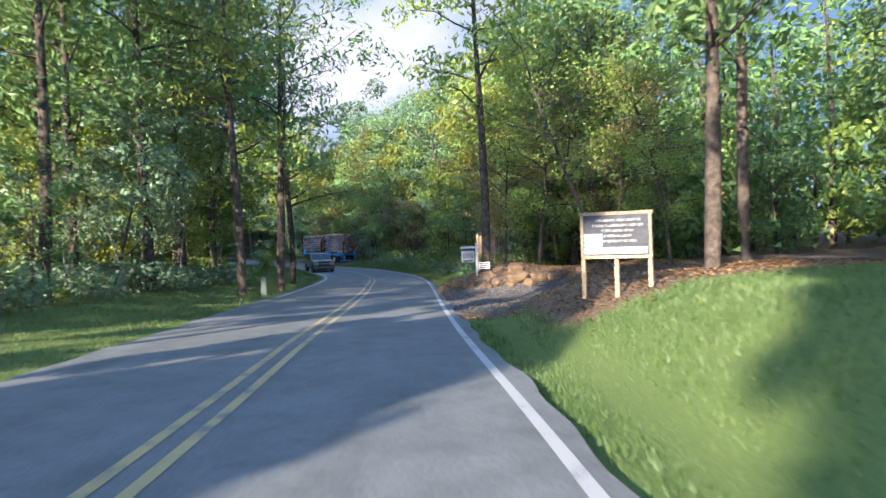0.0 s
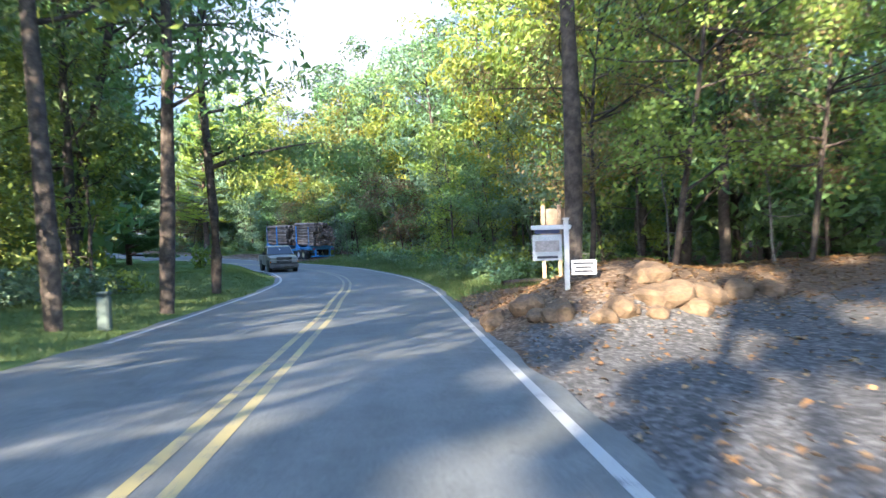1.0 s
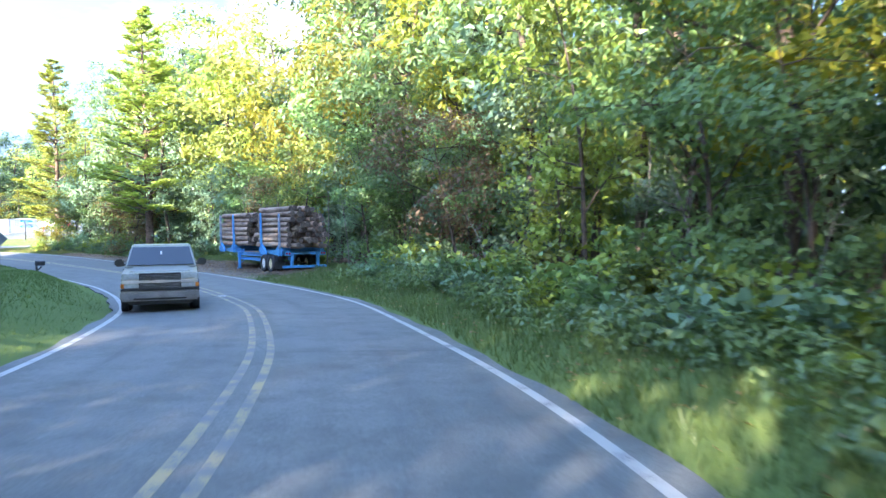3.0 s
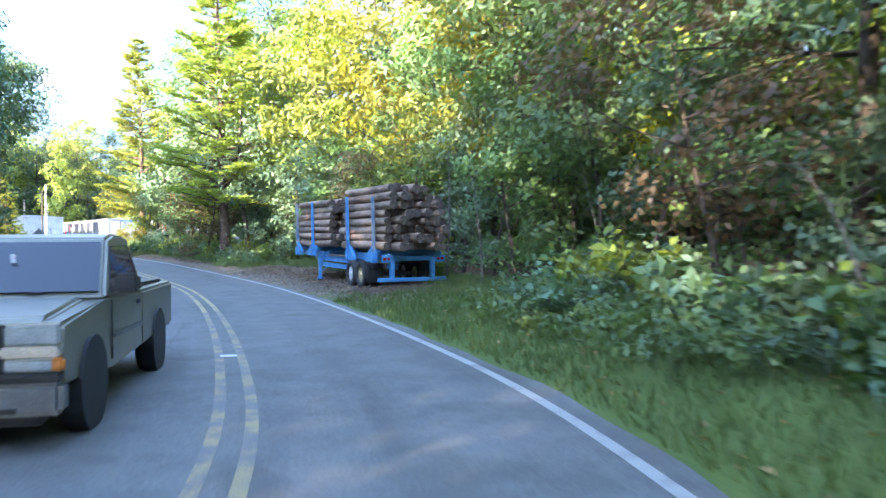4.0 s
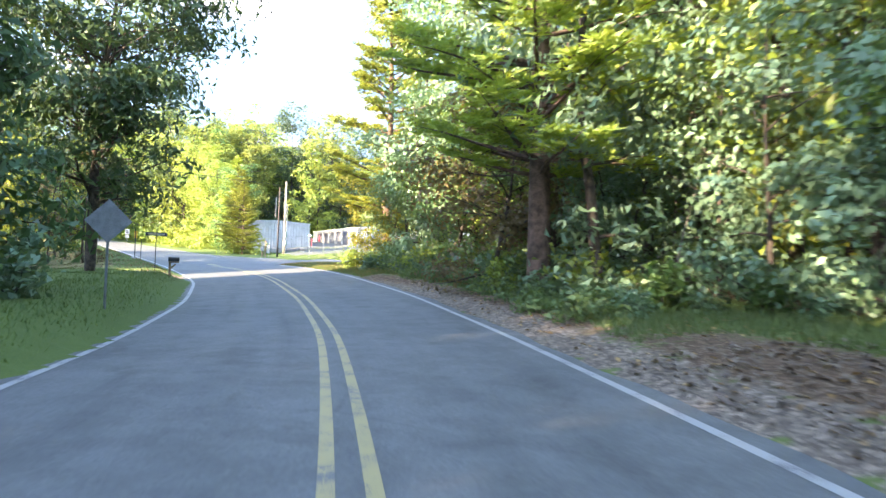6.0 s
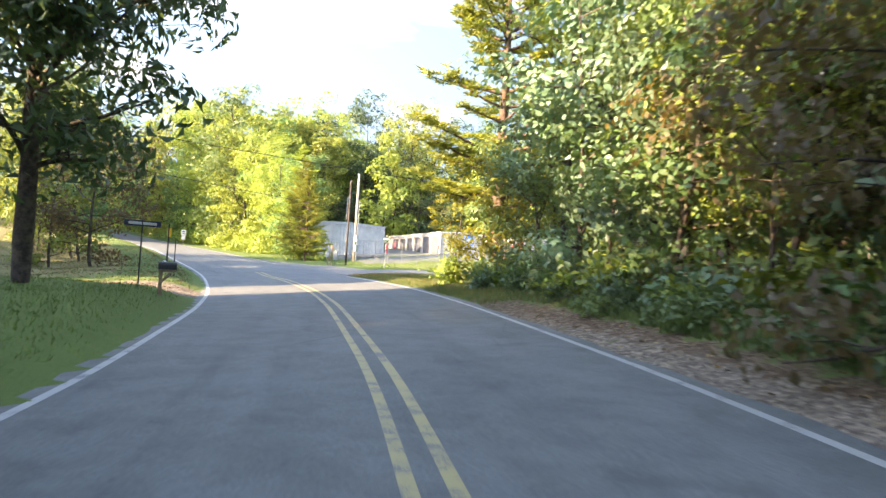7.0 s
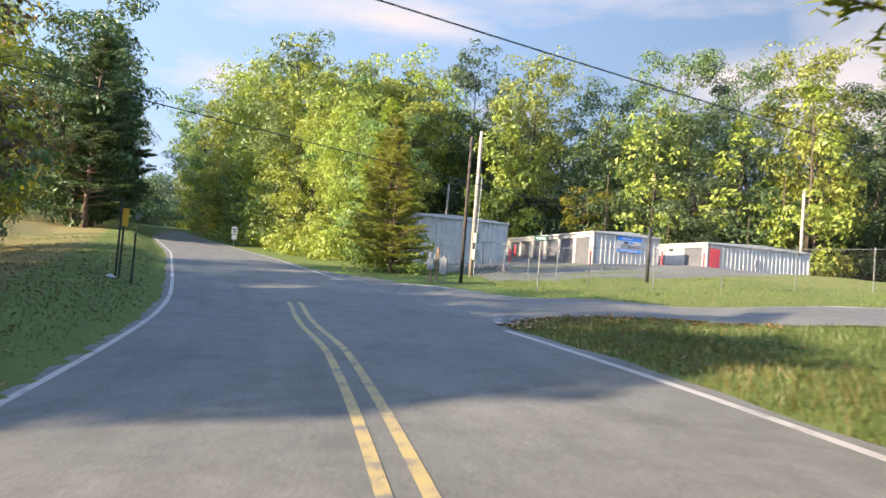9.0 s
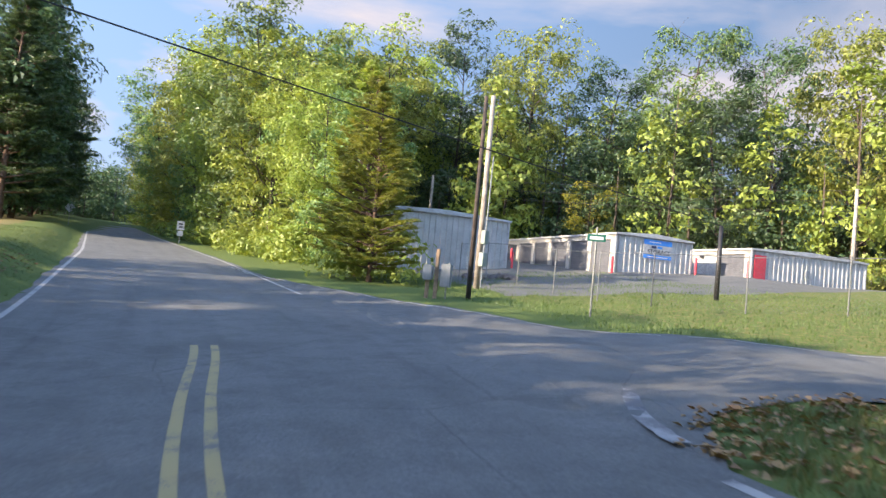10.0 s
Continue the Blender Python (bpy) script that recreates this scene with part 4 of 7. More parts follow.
# more trees added left of the view, so the bend lies in shade
inner = []
while len(inner) < 26:
    q = rw.uniform(-50, -27), rw.uniform(66, 89)
    if q[0] < -24 - 0.60 * (q[1] - 62):
        inner.append((*q, rw.uniform(19, 23), 3.6))
woods("wood_lawn", inner, 214, LEAF_GREEN, "unseen tall wood added inside the bend to shade it", 0.72, 700)
closing = [(rw.uniform(-345, -265), rw.uniform(195, 285), rw.uniform(15, 20), rw.uniform(4.5, 6.0)) for k in range(46)]
closing += [(rb.uniform(-335, -285), rb.uniform(222, 272), rb.uniform(18, 22), rb.uniform(4.5, 6.0)) for k in range(34)]
woods("wood_closing", closing, 215, LEAF_DARK, "wood that closes the view along the far road", 0.7, 1000)
hill = []
for k in range(90):
    q = SIDE_A + SIDE_DIR * rw.uniform(-70, 110) + SIDE_N * rw.uniform(78, 135)
    hill.append((q[0], q[1], rw.uniform(18, 25), rw.uniform(4.0, 5.6)))
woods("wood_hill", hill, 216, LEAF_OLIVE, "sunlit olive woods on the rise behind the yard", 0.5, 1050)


def sun_gap(x, y):
    """A gap in the added wood through which the sun crosses the road."""
    k = (x + 53.5) * 0.90 - (y - 122) * 0.435
    return abs(k + 1.6) < 4.8


# unseen trees added up-sun of the road, as tall as its shade needs
shade = []
while len(shade) < 110:
    q = rw.uniform(-96, -46), rw.uniform(66, 106)
    side_k = (q[0] + 53.5) * 0.90 - (q[1] - 122) * 0.435
    run = 0.0                                        # along the sunlight as far as the road's outer edge
    while run < 60 and nearest(q[0] + 0.435 * run, q[1] + 0.90 * run)[1][0] < 4.2:
        run += 1.5
    tall = 0.375 * (run - 1.5)
    if not sun_gap(*q) and not (q[0] > -55 and q[1] > 90) and (7 < tall < 17.5 and side_k > 0 or -20 < side_k < 0 and q[0] < -64 and q[1] > 84):
        shade.append((*q, tall if side_k > 0 else rw.uniform(13.5, 17.5), 3.4))
shade = [s for s in shade if not -7.8 < (s[0] + 53.5) * 0.90 - (s[1] - 122) * 0.435 < 5.8]
for k in range(10):                                  # and where the bend begins
    d, o = rb.uniform(30, 47), rb.uniform(-4.0, 4.0)
    shade.append((-29.8 - 0.435 * d + 0.9 * o, 95.8 - 0.9 * d - 0.435 * o, 0.375 * d + rb.uniform(4.5, 7.0), 3.4))
for k in range(9):                                   # added to shade the verge on the bend's outer side
    d, o = rb.uniform(34, 50), rb.uniform(-3.0, 5.0)
    shade.append((-37.5 - 0.435 * d + 0.9 * o, 113.0 - 0.9 * d - 0.435 * o, 0.375 * d + rb.uniform(3.5, 5.5), 3.4))
for k in range(8):                                   # and the trees that close its sunny gap
    d, o = rb.uniform(30, 44), rb.uniform(-3.0, 0.6)
    shade.append((-60.5 - 0.435 * d + 0.9 * o, 122.6 - 0.9 * d - 0.435 * o, 0.375 * d + rb.uniform(1, 3), 3.0))
re = random.Random(34)
for k in (3.5, 3.9, 4.5, 5.2, 6.2, 7.2, 8.4, 9.6, 10.8, 12.0, 13.2, 14.4, 15.6, 16.8, 18.0, -4.2, -4.6, -5.1, -5.4, -5.9, -6.9, -7.6, -9.0, -10.4, -11.8, -13.2, -14.6, -16.0, -17.4, -18.8, -20.2, -21.6, -23.4, -25.6, -26.4, -28.8, -31.0):
    band = np.arange(station(108), station(150))
    i = band[np.argmin(np.abs((ROAD[band, 0] + 53.5) * 0.90 - (ROAD[band, 1] - 122) * 0.435 - k))]
    at = ROAD[i, :2] + RIGHT[i] * 4.0
    for d in (re.uniform(32, 39), re.uniform(40, 48)):
        shade.append((at[0] - 0.435 * d, at[1] - 0.90 * d, 0.375 * d + re.uniform(0.2, 1.6) + (4.0 if k > 9 else 2.0 if k < -22 else 1.6 if -9 < k < -4 else 0.0), 2.2))
woods("wood_shade", shade, 210, LEAF_GREEN, "unseen wood added beside the lawn to shade the road", 0.75, 450)
# both sides of the far road: sun and shade partly in the leaf colours
def sunny_side(x, y):
    """Where trees would take the evening sun from the junction's corner."""
    return (x + 53.5) * 0.90 - (y - 122) * 0.435 > -77


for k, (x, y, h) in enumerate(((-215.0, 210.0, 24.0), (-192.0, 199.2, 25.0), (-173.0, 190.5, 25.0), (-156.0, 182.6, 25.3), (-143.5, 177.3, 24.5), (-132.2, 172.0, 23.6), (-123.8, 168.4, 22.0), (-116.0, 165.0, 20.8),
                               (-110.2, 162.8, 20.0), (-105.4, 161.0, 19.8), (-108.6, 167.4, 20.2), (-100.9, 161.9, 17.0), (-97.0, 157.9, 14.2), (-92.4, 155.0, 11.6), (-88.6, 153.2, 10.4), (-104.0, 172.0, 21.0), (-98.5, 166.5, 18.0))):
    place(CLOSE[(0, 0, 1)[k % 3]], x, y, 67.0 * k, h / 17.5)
scatter([BACK[2], BACK[2], PINES[4]], 150, 200, -13, -9.5, 3.8, 1.0, 1.3, skip=sunny_side)
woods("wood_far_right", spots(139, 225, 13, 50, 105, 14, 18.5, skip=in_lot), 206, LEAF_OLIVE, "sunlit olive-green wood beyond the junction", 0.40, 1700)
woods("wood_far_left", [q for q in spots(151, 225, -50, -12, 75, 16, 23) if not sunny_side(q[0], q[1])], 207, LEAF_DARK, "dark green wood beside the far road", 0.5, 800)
woods("shrubs_junction", spots(139, 178, 6.8, 10.0, 55, 1.2, 2.6, 1.3, skip=in_lot), 219, LEAF_OLIVE, "vines and shrubs at the foot of the trees", 0.22, 420, False)
# behind the storage yard
yard = []
for k in range(120):
    q = SIDE_A + SIDE_DIR * rw.uniform(-30, 75) + SIDE_N * rw.uniform(47, 78)
    yard.append((q[0], q[1], rw.uniform(16.5, 21), rw.uniform(3.2, 4.6)))
under = [(*(SIDE_A + SIDE_DIR * rw.uniform(-30, 75) + SIDE_N * rw.uniform(45, 60)), rw.uniform(6, 11), rw.uniform(2.4, 3.4)) for k in range(80)]
backs = []
for k in range(60):
    q = SIDE_A + SIDE_DIR * rb.uniform(-30, 78) + SIDE_N * rb.uniform(62, 80)
    backs.append((q[0], q[1], rb.uniform(16, 19.5), rb.uniform(3.8, 5.0)))
# the deep shade under these trees is put into their dark leaf colour
woods("wood_yard_back", backs, 223, LEAF_DARK, "depth of the wood behind the yard, shade in its dark green", 0.5, 1500)
woods("wood_yard_under", under, 211, LEAF_DARK, "undergrowth behind the storage yard, shade in its dark green", 0.27, 1000)
woods("wood_bend_under", spots(44, 104, 14, 23, 60, 3.0, 6.5, 2.4, skip=corner), 221, LEAF_BLUE, "dark green undergrowth of the wood", 0.33, 420)
woods("wood_left_under", spots(14, 44, -26, -14, 50, 3.5, 7, 2.4), 212, LEAF_BLUE, "dark green undergrowth of the wood", 0.35, 420)
yard.sort(key=lambda s: (s[0] - SIDE_A[0]) * SIDE_N[0] + (s[1] - SIDE_A[1]) * SIDE_N[1])
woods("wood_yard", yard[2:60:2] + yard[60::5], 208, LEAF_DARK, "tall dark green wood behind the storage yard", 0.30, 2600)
for k, (a, o, h) in enumerate(((-27, 50, 19.5), (-22, 48, 15.0), (-16, 51, 19.0), (-9, 49, 20.5), (-4, 53, 17.0), (2, 50, 21.0), (7, 47, 14.0), (12, 51, 19.0), (17, 48, 21.0),
                               (22, 50, 16.5), (27, 47, 19.5), (33, 51, 21.5), (38, 48, 15.5), (44, 51, 19.5), (51, 49, 21.0), (58, 51, 18.0))):
    q = SIDE_A + SIDE_DIR * a + SIDE_N * o
    place(CLOSE[(1, 2, 2, 0, 2)[k % 5]], q[0], q[1], 51.0 * k, 0.92, 0.0, h / 17.5)

# single trees that stand out; an unseen TALL row is added as bend shade
for kinds, x, y, s in ((BARE[0], 7.0, 18.7, 1.0), (BARE[2], 10.1, 24.0, 1.0), (BARE[1], 2.0, 33.9, 1.0), (BARE[0], 8.6, 41.2, 0.9),
                       (BARE[2], 6.2, 42.5, 0.8), (BARE[0], -8.6, 37.7, 1.0), (BARE[1], -9.3, 33.0, 1.0),
                       (BROAD[0], -41.0, 95.6, 1.0), (BROAD[0], -39.5, 90.0, 0.95), (MID[1], -38.4, 97.6, 1.0), (MID[3], -39.5, 93.5, 1.0), (BROAD[1], -51.2, 109.0, 1.0), (TALL[2], -15.5, 46.0, 1.22), (TALL[0], -17.6, 49.5, 1.22), (TALL[1], -19.8, 53.0, 1.22), (TALL[2], -22.2, 56.5, 1.22), (TALL[0], -25.2, 60.0, 1.22), (TALL[4], -28.6, 63.5, 1.22), (TALL[1], -32.2, 67.0, 1.15), (TALL[2], -36.0, 71.0, 1.1),
                       (BROAD[2], -90.5, 127.8, 0.72), (BROAD[0], -131.0, 149.5, 1.15), (PINES[4], -124.0, 147.5, 1.0), (PINES[4], -131.0, 151.0, 1.08),
                       (PINES[3], -23.8, 72.2, 0.95), (PINES[2], -48.9, 129.8, 1.0), (BARE[1], -43.0, 124.5, 0.75),
                       (TALL[4], -37.0, 119.4, 1.0), (MID[3], -38.9, 118.9, 1.0), (MID[4], -36.4, 116.6, 1.0), (MID[1], -40.2, 119.9, 1.1), (TINTED[0], -34.0, 116.6, 1.35), (PINES[2], -28.6, 107.2, 0.95), (TALL[4], -26.8, 107.0, 0.8),
                       (TINTED[1], -85.5, 177.0, 0.95), (TINTED[0], -31.0, 109.0, 1.1), (TINTED[0], -3.2, 76.5, 1.1), (MID[4], -47.5, 128.3, 0.8), (TINTED[1], -49.3, 128.9, 0.9), (TINTED[1], -46.0, 126.2, 0.8), (MID[0], -44.0, 124.6, 0.9),
                       (PINES[0], -81.2, 147.8, 0.55), (PINES[0], -78.8, 146.2, 0.47), (PINES[1], -86.0, 152.0, 0.6)):
    place(kinds, x, y, rw.uniform(0, 360), s)
place(LEANING, 5.3, 21.8, 341, 1.0)
place(NEAR[1], 4.6, 34.6, 200, 1.0)
place(NEAR[0], 3.2, 37.2, 90, 1.0)
place(NEAR[0], 8.4, 35.5, 30, 1.05)
place(NEAR[1], 10.5, 33.0, 140, 1.0)
place(NEAR[2], -9.8, 46.5, 0, 1.0)
place(LOW[2], -15.7, 63.7, 20, 1.3)
for k in range(5):
    place(LOW[k % 4], -37.0 - 0.9 * k, 97.6 + rw.uniform(-1.2, 1.2), rw.uniform(0, 360), 1.2)
for k in range(8):
    place((TINTED[0], MID[2], MID[4], TINTED[1])[k % 4], -69 - 3.3 * k, 119.5 + 1.6 * k + rw.uniform(-2.5, 1.5), rw.uniform(0, 360), rw.uniform(0.9, 1.35))
for root in STOCK:
    for o in (root, *root.children_recursive):
        bpy.data.objects.remove(o)


# ---- materials of the things ----
BLUE_PAINT = two_tone("blue_trailer_paint", (0.045, 0.17, 0.38), (0.085, 0.27, 0.52), 3.0, 0.45, fine=40, relief=0.1, lo=0.3, hi=0.6)
BLUE_WORN = two_tone("weathered_blue_steel", (0.10, 0.17, 0.27), (0.30, 0.30, 0.30), 4.0, 0.6, fine=50, relief=0.2)
RUST = two_tone("rusted_steel", (0.10, 0.07, 0.06), (0.20, 0.15, 0.13), 6.0, 0.8, fine=60)
RUBBER = two_tone("tyre_rubber", (0.018, 0.018, 0.018), (0.035, 0.034, 0.033), 9.0, 0.85, fine=80)
RIM_WHITE = two_tone("white_wheel_paint", (0.45, 0.44, 0.40), (0.70, 0.69, 0.66), 8.0, 0.5)
RIM_CREAM = two_tone("cream_wheel_paint", (0.42, 0.34, 0.16), (0.62, 0.54, 0.32), 8.0, 0.5)
LOG_BARK = two_tone("log_bark", (0.085, 0.060, 0.045), (0.36, 0.255, 0.185), 3.2, 0.9, fine=18, relief=0.8, spec=0.15, depth=0.02)
# sawn ends darkened in colour for the shade they lie in
LOG_END = two_tone("shaded_log_end", (0.05, 0.040, 0.033), (0.13, 0.10, 0.08), 9.0, 0.85, fine=50, spec=0.15)
WOOD_POST = two_tone("weathered_post", (0.17, 0.12, 0.08), (0.32, 0.23, 0.15), 7.0, 0.85, fine=40, relief=0.4)
WOOD_PALE = two_tone("pale_timber", (0.24, 0.17, 0.10), (0.38, 0.28, 0.18), 6.0, 0.8, fine=40, relief=0.3)
PLY_GREY = two_tone("grey_plywood", (0.20, 0.18, 0.16), (0.34, 0.30, 0.27), 4.0, 0.85, fine=30)
PLY_BROWN = two_tone("brown_plywood", (0.13, 0.092, 0.062), (0.24, 0.175, 0.12), 4.0, 0.85, fine=30)
WHITE_PAINT = two_tone("white_paint", (0.38, 0.38, 0.37), (0.50, 0.50, 0.485), 4.0, 0.5, fine=60, relief=0.05)
OFF_WHITE = two_tone("white_panel", (0.33, 0.34, 0.335), (0.46, 0.46, 0.45), 5.0, 0.5)
SIDING = two_tone("pale_metal_siding", (0.34, 0.345, 0.33), (0.45, 0.45, 0.43), 1.2, 0.45, fine=30, relief=0.05)
STUCCO = two_tone("cream_wall", (0.36, 0.34, 0.30), (0.47, 0.45, 0.40), 1.0, 0.7, fine=30)
DOOR_GREY = two_tone("grey_roll_door", (0.085, 0.09, 0.105), (0.12, 0.125, 0.14), 2.0, 0.5, fine=30)
RED_PAINT = two_tone("red_paint", (0.45, 0.03, 0.05), (0.60, 0.05, 0.07), 4.0, 0.45)
BLACK_PAINT = two_tone("black_paint", (0.015, 0.015, 0.016), (0.03, 0.03, 0.032), 6.0, 0.5)
DARK_TIMBER = two_tone("creosoted_timber", (0.03, 0.024, 0.02), (0.08, 0.06, 0.05), 5.0, 0.9, fine=30, relief=0.5)
GREY_TIMBER = two_tone("grey_pole_timber", (0.22, 0.19, 0.16), (0.36, 0.32, 0.28), 3.0, 0.9, fine=25, relief=0.4)
GALV = two_tone("galvanised_steel", (0.14, 0.15, 0.15), (0.22, 0.23, 0.23), 9.0, 0.5, 0.5)
SIGN_BACK = two_tone("dull_aluminium", (0.11, 0.12, 0.12), (0.17, 0.18, 0.18), 5.0, 0.6, 0.3)
SIGN_GREEN = two_tone("green_sign", (0.008, 0.085, 0.065), (0.012, 0.11, 0.085), 5.0, 0.4)
SIGN_YELLOW = two_tone("yellow_sign", (0.60, 0.33, 0.02), (0.72, 0.42, 0.03), 5.0, 0.4)
SIGN_BLUE = two_tone("blue_banner", (0.03, 0.18, 0.55), (0.05, 0.25, 0.65), 3.0, 0.4)
WORN_INK = two_tone("worn_white_print", (0.05, 0.055, 0.06), (0.26, 0.26, 0.26), 14.0, 0.7)
SIGN_FADED = two_tone("faded_blue_print", (0.16, 0.24, 0.33), (0.32, 0.38, 0.43), 6.0, 0.6)
SIGN_NAVY = two_tone("navy_sign", (0.012, 0.02, 0.06), (0.02, 0.03, 0.09), 5.0, 0.5)
INK = two_tone("dark_print", (0.02, 0.02, 0.03), (0.04, 0.04, 0.05), 5.0, 0.6)
PALE_INK = two_tone("pale_print", (0.48, 0.48, 0.48), (0.60, 0.60, 0.60), 5.0, 0.6)
STONE = two_tone("tan_boulder", (0.075, 0.048, 0.027), (0.165, 0.108, 0.060), 2.5, 0.9, fine=20, relief=0.6, depth=0.03)
ROCK_GREY = two_tone("grey_rubble", (0.09, 0.078, 0.07), (0.18, 0.155, 0.14), 4.0, 0.9, fine=20, relief=0.5)
BOX_GREEN = two_tone("grey_green_cabinet", (0.20, 0.25, 0.22), (0.28, 0.33, 0.30), 4.0, 0.5)
PEDESTAL = two_tone("dull_green_pedestal", (0.07, 0.10, 0.085), (0.11, 0.14, 0.12), 4.0, 0.6)
BOX_GREY = two_tone("grey_meter_box", (0.17, 0.19, 0.20), (0.25, 0.27, 0.28), 4.0, 0.45)
WIRE = two_tone("black_cable", (0.02, 0.02, 0.02), (0.035, 0.035, 0.035), 4.0, 0.6)
CAR_PAINT = two_tone("pewter_car_paint", (0.185, 0.175, 0.125), (0.225, 0.21, 0.155), 1.0, 0.30, 0.35, fine=90, relief=0.02, spec=0.6)
CAR_GREY = two_tone("grey_bumper_steel", (0.13, 0.13, 0.13), (0.19, 0.19, 0.19), 3.0, 0.35, 0.4)
CHROME = two_tone("chrome", (0.40, 0.40, 0.40), (0.48, 0.48, 0.48), 3.0, 0.3, 0.95)
CAR_BLACK = two_tone("black_plastic", (0.012, 0.012, 0.012), (0.025, 0.025, 0.025), 8.0, 0.5)
LAMP_AMBER = two_tone("amber_lens", (0.50, 0.14, 0.02), (0.65, 0.22, 0.04), 6.0, 0.25)
LAMP_RED = two_tone("red_lens", (0.35, 0.01, 0.01), (0.45, 0.02, 0.02), 6.0, 0.25)
LAMP_CLEAR = two_tone("headlight_lens", (0.24, 0.26, 0.25), (0.36, 0.38, 0.37), 6.0, 0.15)


def glass_build(t, p):
    p.inputs["Base Color"].default_value = (0.02, 0.026, 0.03, 1)
    p.inputs["Roughness"].default_value = 0.05
    p.inputs["Specular IOR Level"].default_value = 0.55


CAR_GLASS = material("tinted_car_glass", glass_build)


def bars(parent, m, w, h, rows, mat, name="text_bar", lengths=(0.9, 0.7, 0.8)):
    """Lines of writing too small to read, as raised plain bars on a board's face (x across, z up, face to -y)."""
    for k in range(rows):
        ln = w * lengths[k % len(lengths)]
        z = h * (0.5 - (k + 0.5) / rows)
        part(name, box(ln, 0.004, h / rows * 0.5, (0, 0, z - h / rows * 0.25)), mat, parent, "", m)


# ---- log trailer ----
def log_mesh(rng, r, ln):
    n, rings = 11, 6
    verts, faces = [], []
    bend, taper = rng.uniform(-0.05, 0.05), rng.uniform(0.86, 0.97)
    for i in range(rings):
        u = i / (rings - 1)
        rr = r * (1 + (taper - 1) * u)
        for k in range(n):
            a = 2 * math.pi * k / n
            j = rr * (1 + rng.normal() * 0.025)
            verts.append((u * ln, math.cos(a) * j + bend * math.sin(math.pi * u), math.sin(a) * j + 0.03 * math.sin(3 * u + r * 40)))
    for i in range(rings - 1):
        for k in range(n):
            faces.append((i * n + k, i * n + (k + 1) % n, (i + 1) * n + (k + 1) % n, (i + 1) * n + k))
    faces += [tuple(range(n - 1, -1, -1)), tuple((rings - 1) * n + k for k in range(n))]
    me = bpy.data.meshes.new("log")
    me.from_pydata(verts, [], faces)
    me.materials.append(LOG_BARK)
    me.materials.append(LOG_END)
    me.polygons.foreach_set("material_index", [0] * (len(faces) - 2) + [1, 1])
    me.polygons.foreach_set("use_smooth", [True] * (len(faces) - 2) + [False, False])
    return me


TRAILER_AT = Vector((-12.4, 85.02, -0.52))
TRAILER_RZ = math.degrees(math.atan2(0.810, -0.586))


def wheel(parent, x, y, r, w, rim_mat, outward):
    """A tyre with its rim as a part; the axle lies along y."""
    b = bmesh.new()
    prof = [(r * 0.60, -w / 2), (r * 0.93, -w / 2), (r, -w * 0.36), (r, w * 0.36), (r * 0.93, w / 2), (r * 0.60, w / 2)]
    n = 28
    rings = [[b.verts.new((math.cos(2 * math.pi * k / n) * a, o, math.sin(2 * math.pi * k / n) * a)) for a, o in prof] for k in range(n)]
    for k in range(n):
        for j in range(len(prof)):
            jj = (j + 1) % len(prof)
            b.faces.new((rings[k][j], rings[(k + 1) % n][j], rings[(k + 1) % n][jj], rings[k][jj]))
    ty = part("tyre", b, RUBBER, parent, "", pose(x, y, r), True)
    rim = tube((0, -w * 0.30, 0), (0, w * 0.30, 0), r * 0.61, sides=24)
    tube((0, outward * w * 0.30, 0), (0, outward * w * 0.34, 0), r * 0.57, r * 0.50, 24, rim)
    tube((0, outward * w * 0.1, 0), (0, outward * w * 0.52, 0), r * 0.22, r * 0.16, 14, rim)
    for k in range(8):
        a = math.pi * k / 4
        tube((math.cos(a) * r * 0.32, outward * w * 0.30, math.sin(a) * r * 0.32), (math.cos(a) * r * 0.32, outward * w * 0.40, math.sin(a) * r * 0.32), 0.018, sides=6, bm=rim)
    part("rim", rim, rim_mat, ty, "", pose(x, y, r))
    return ty


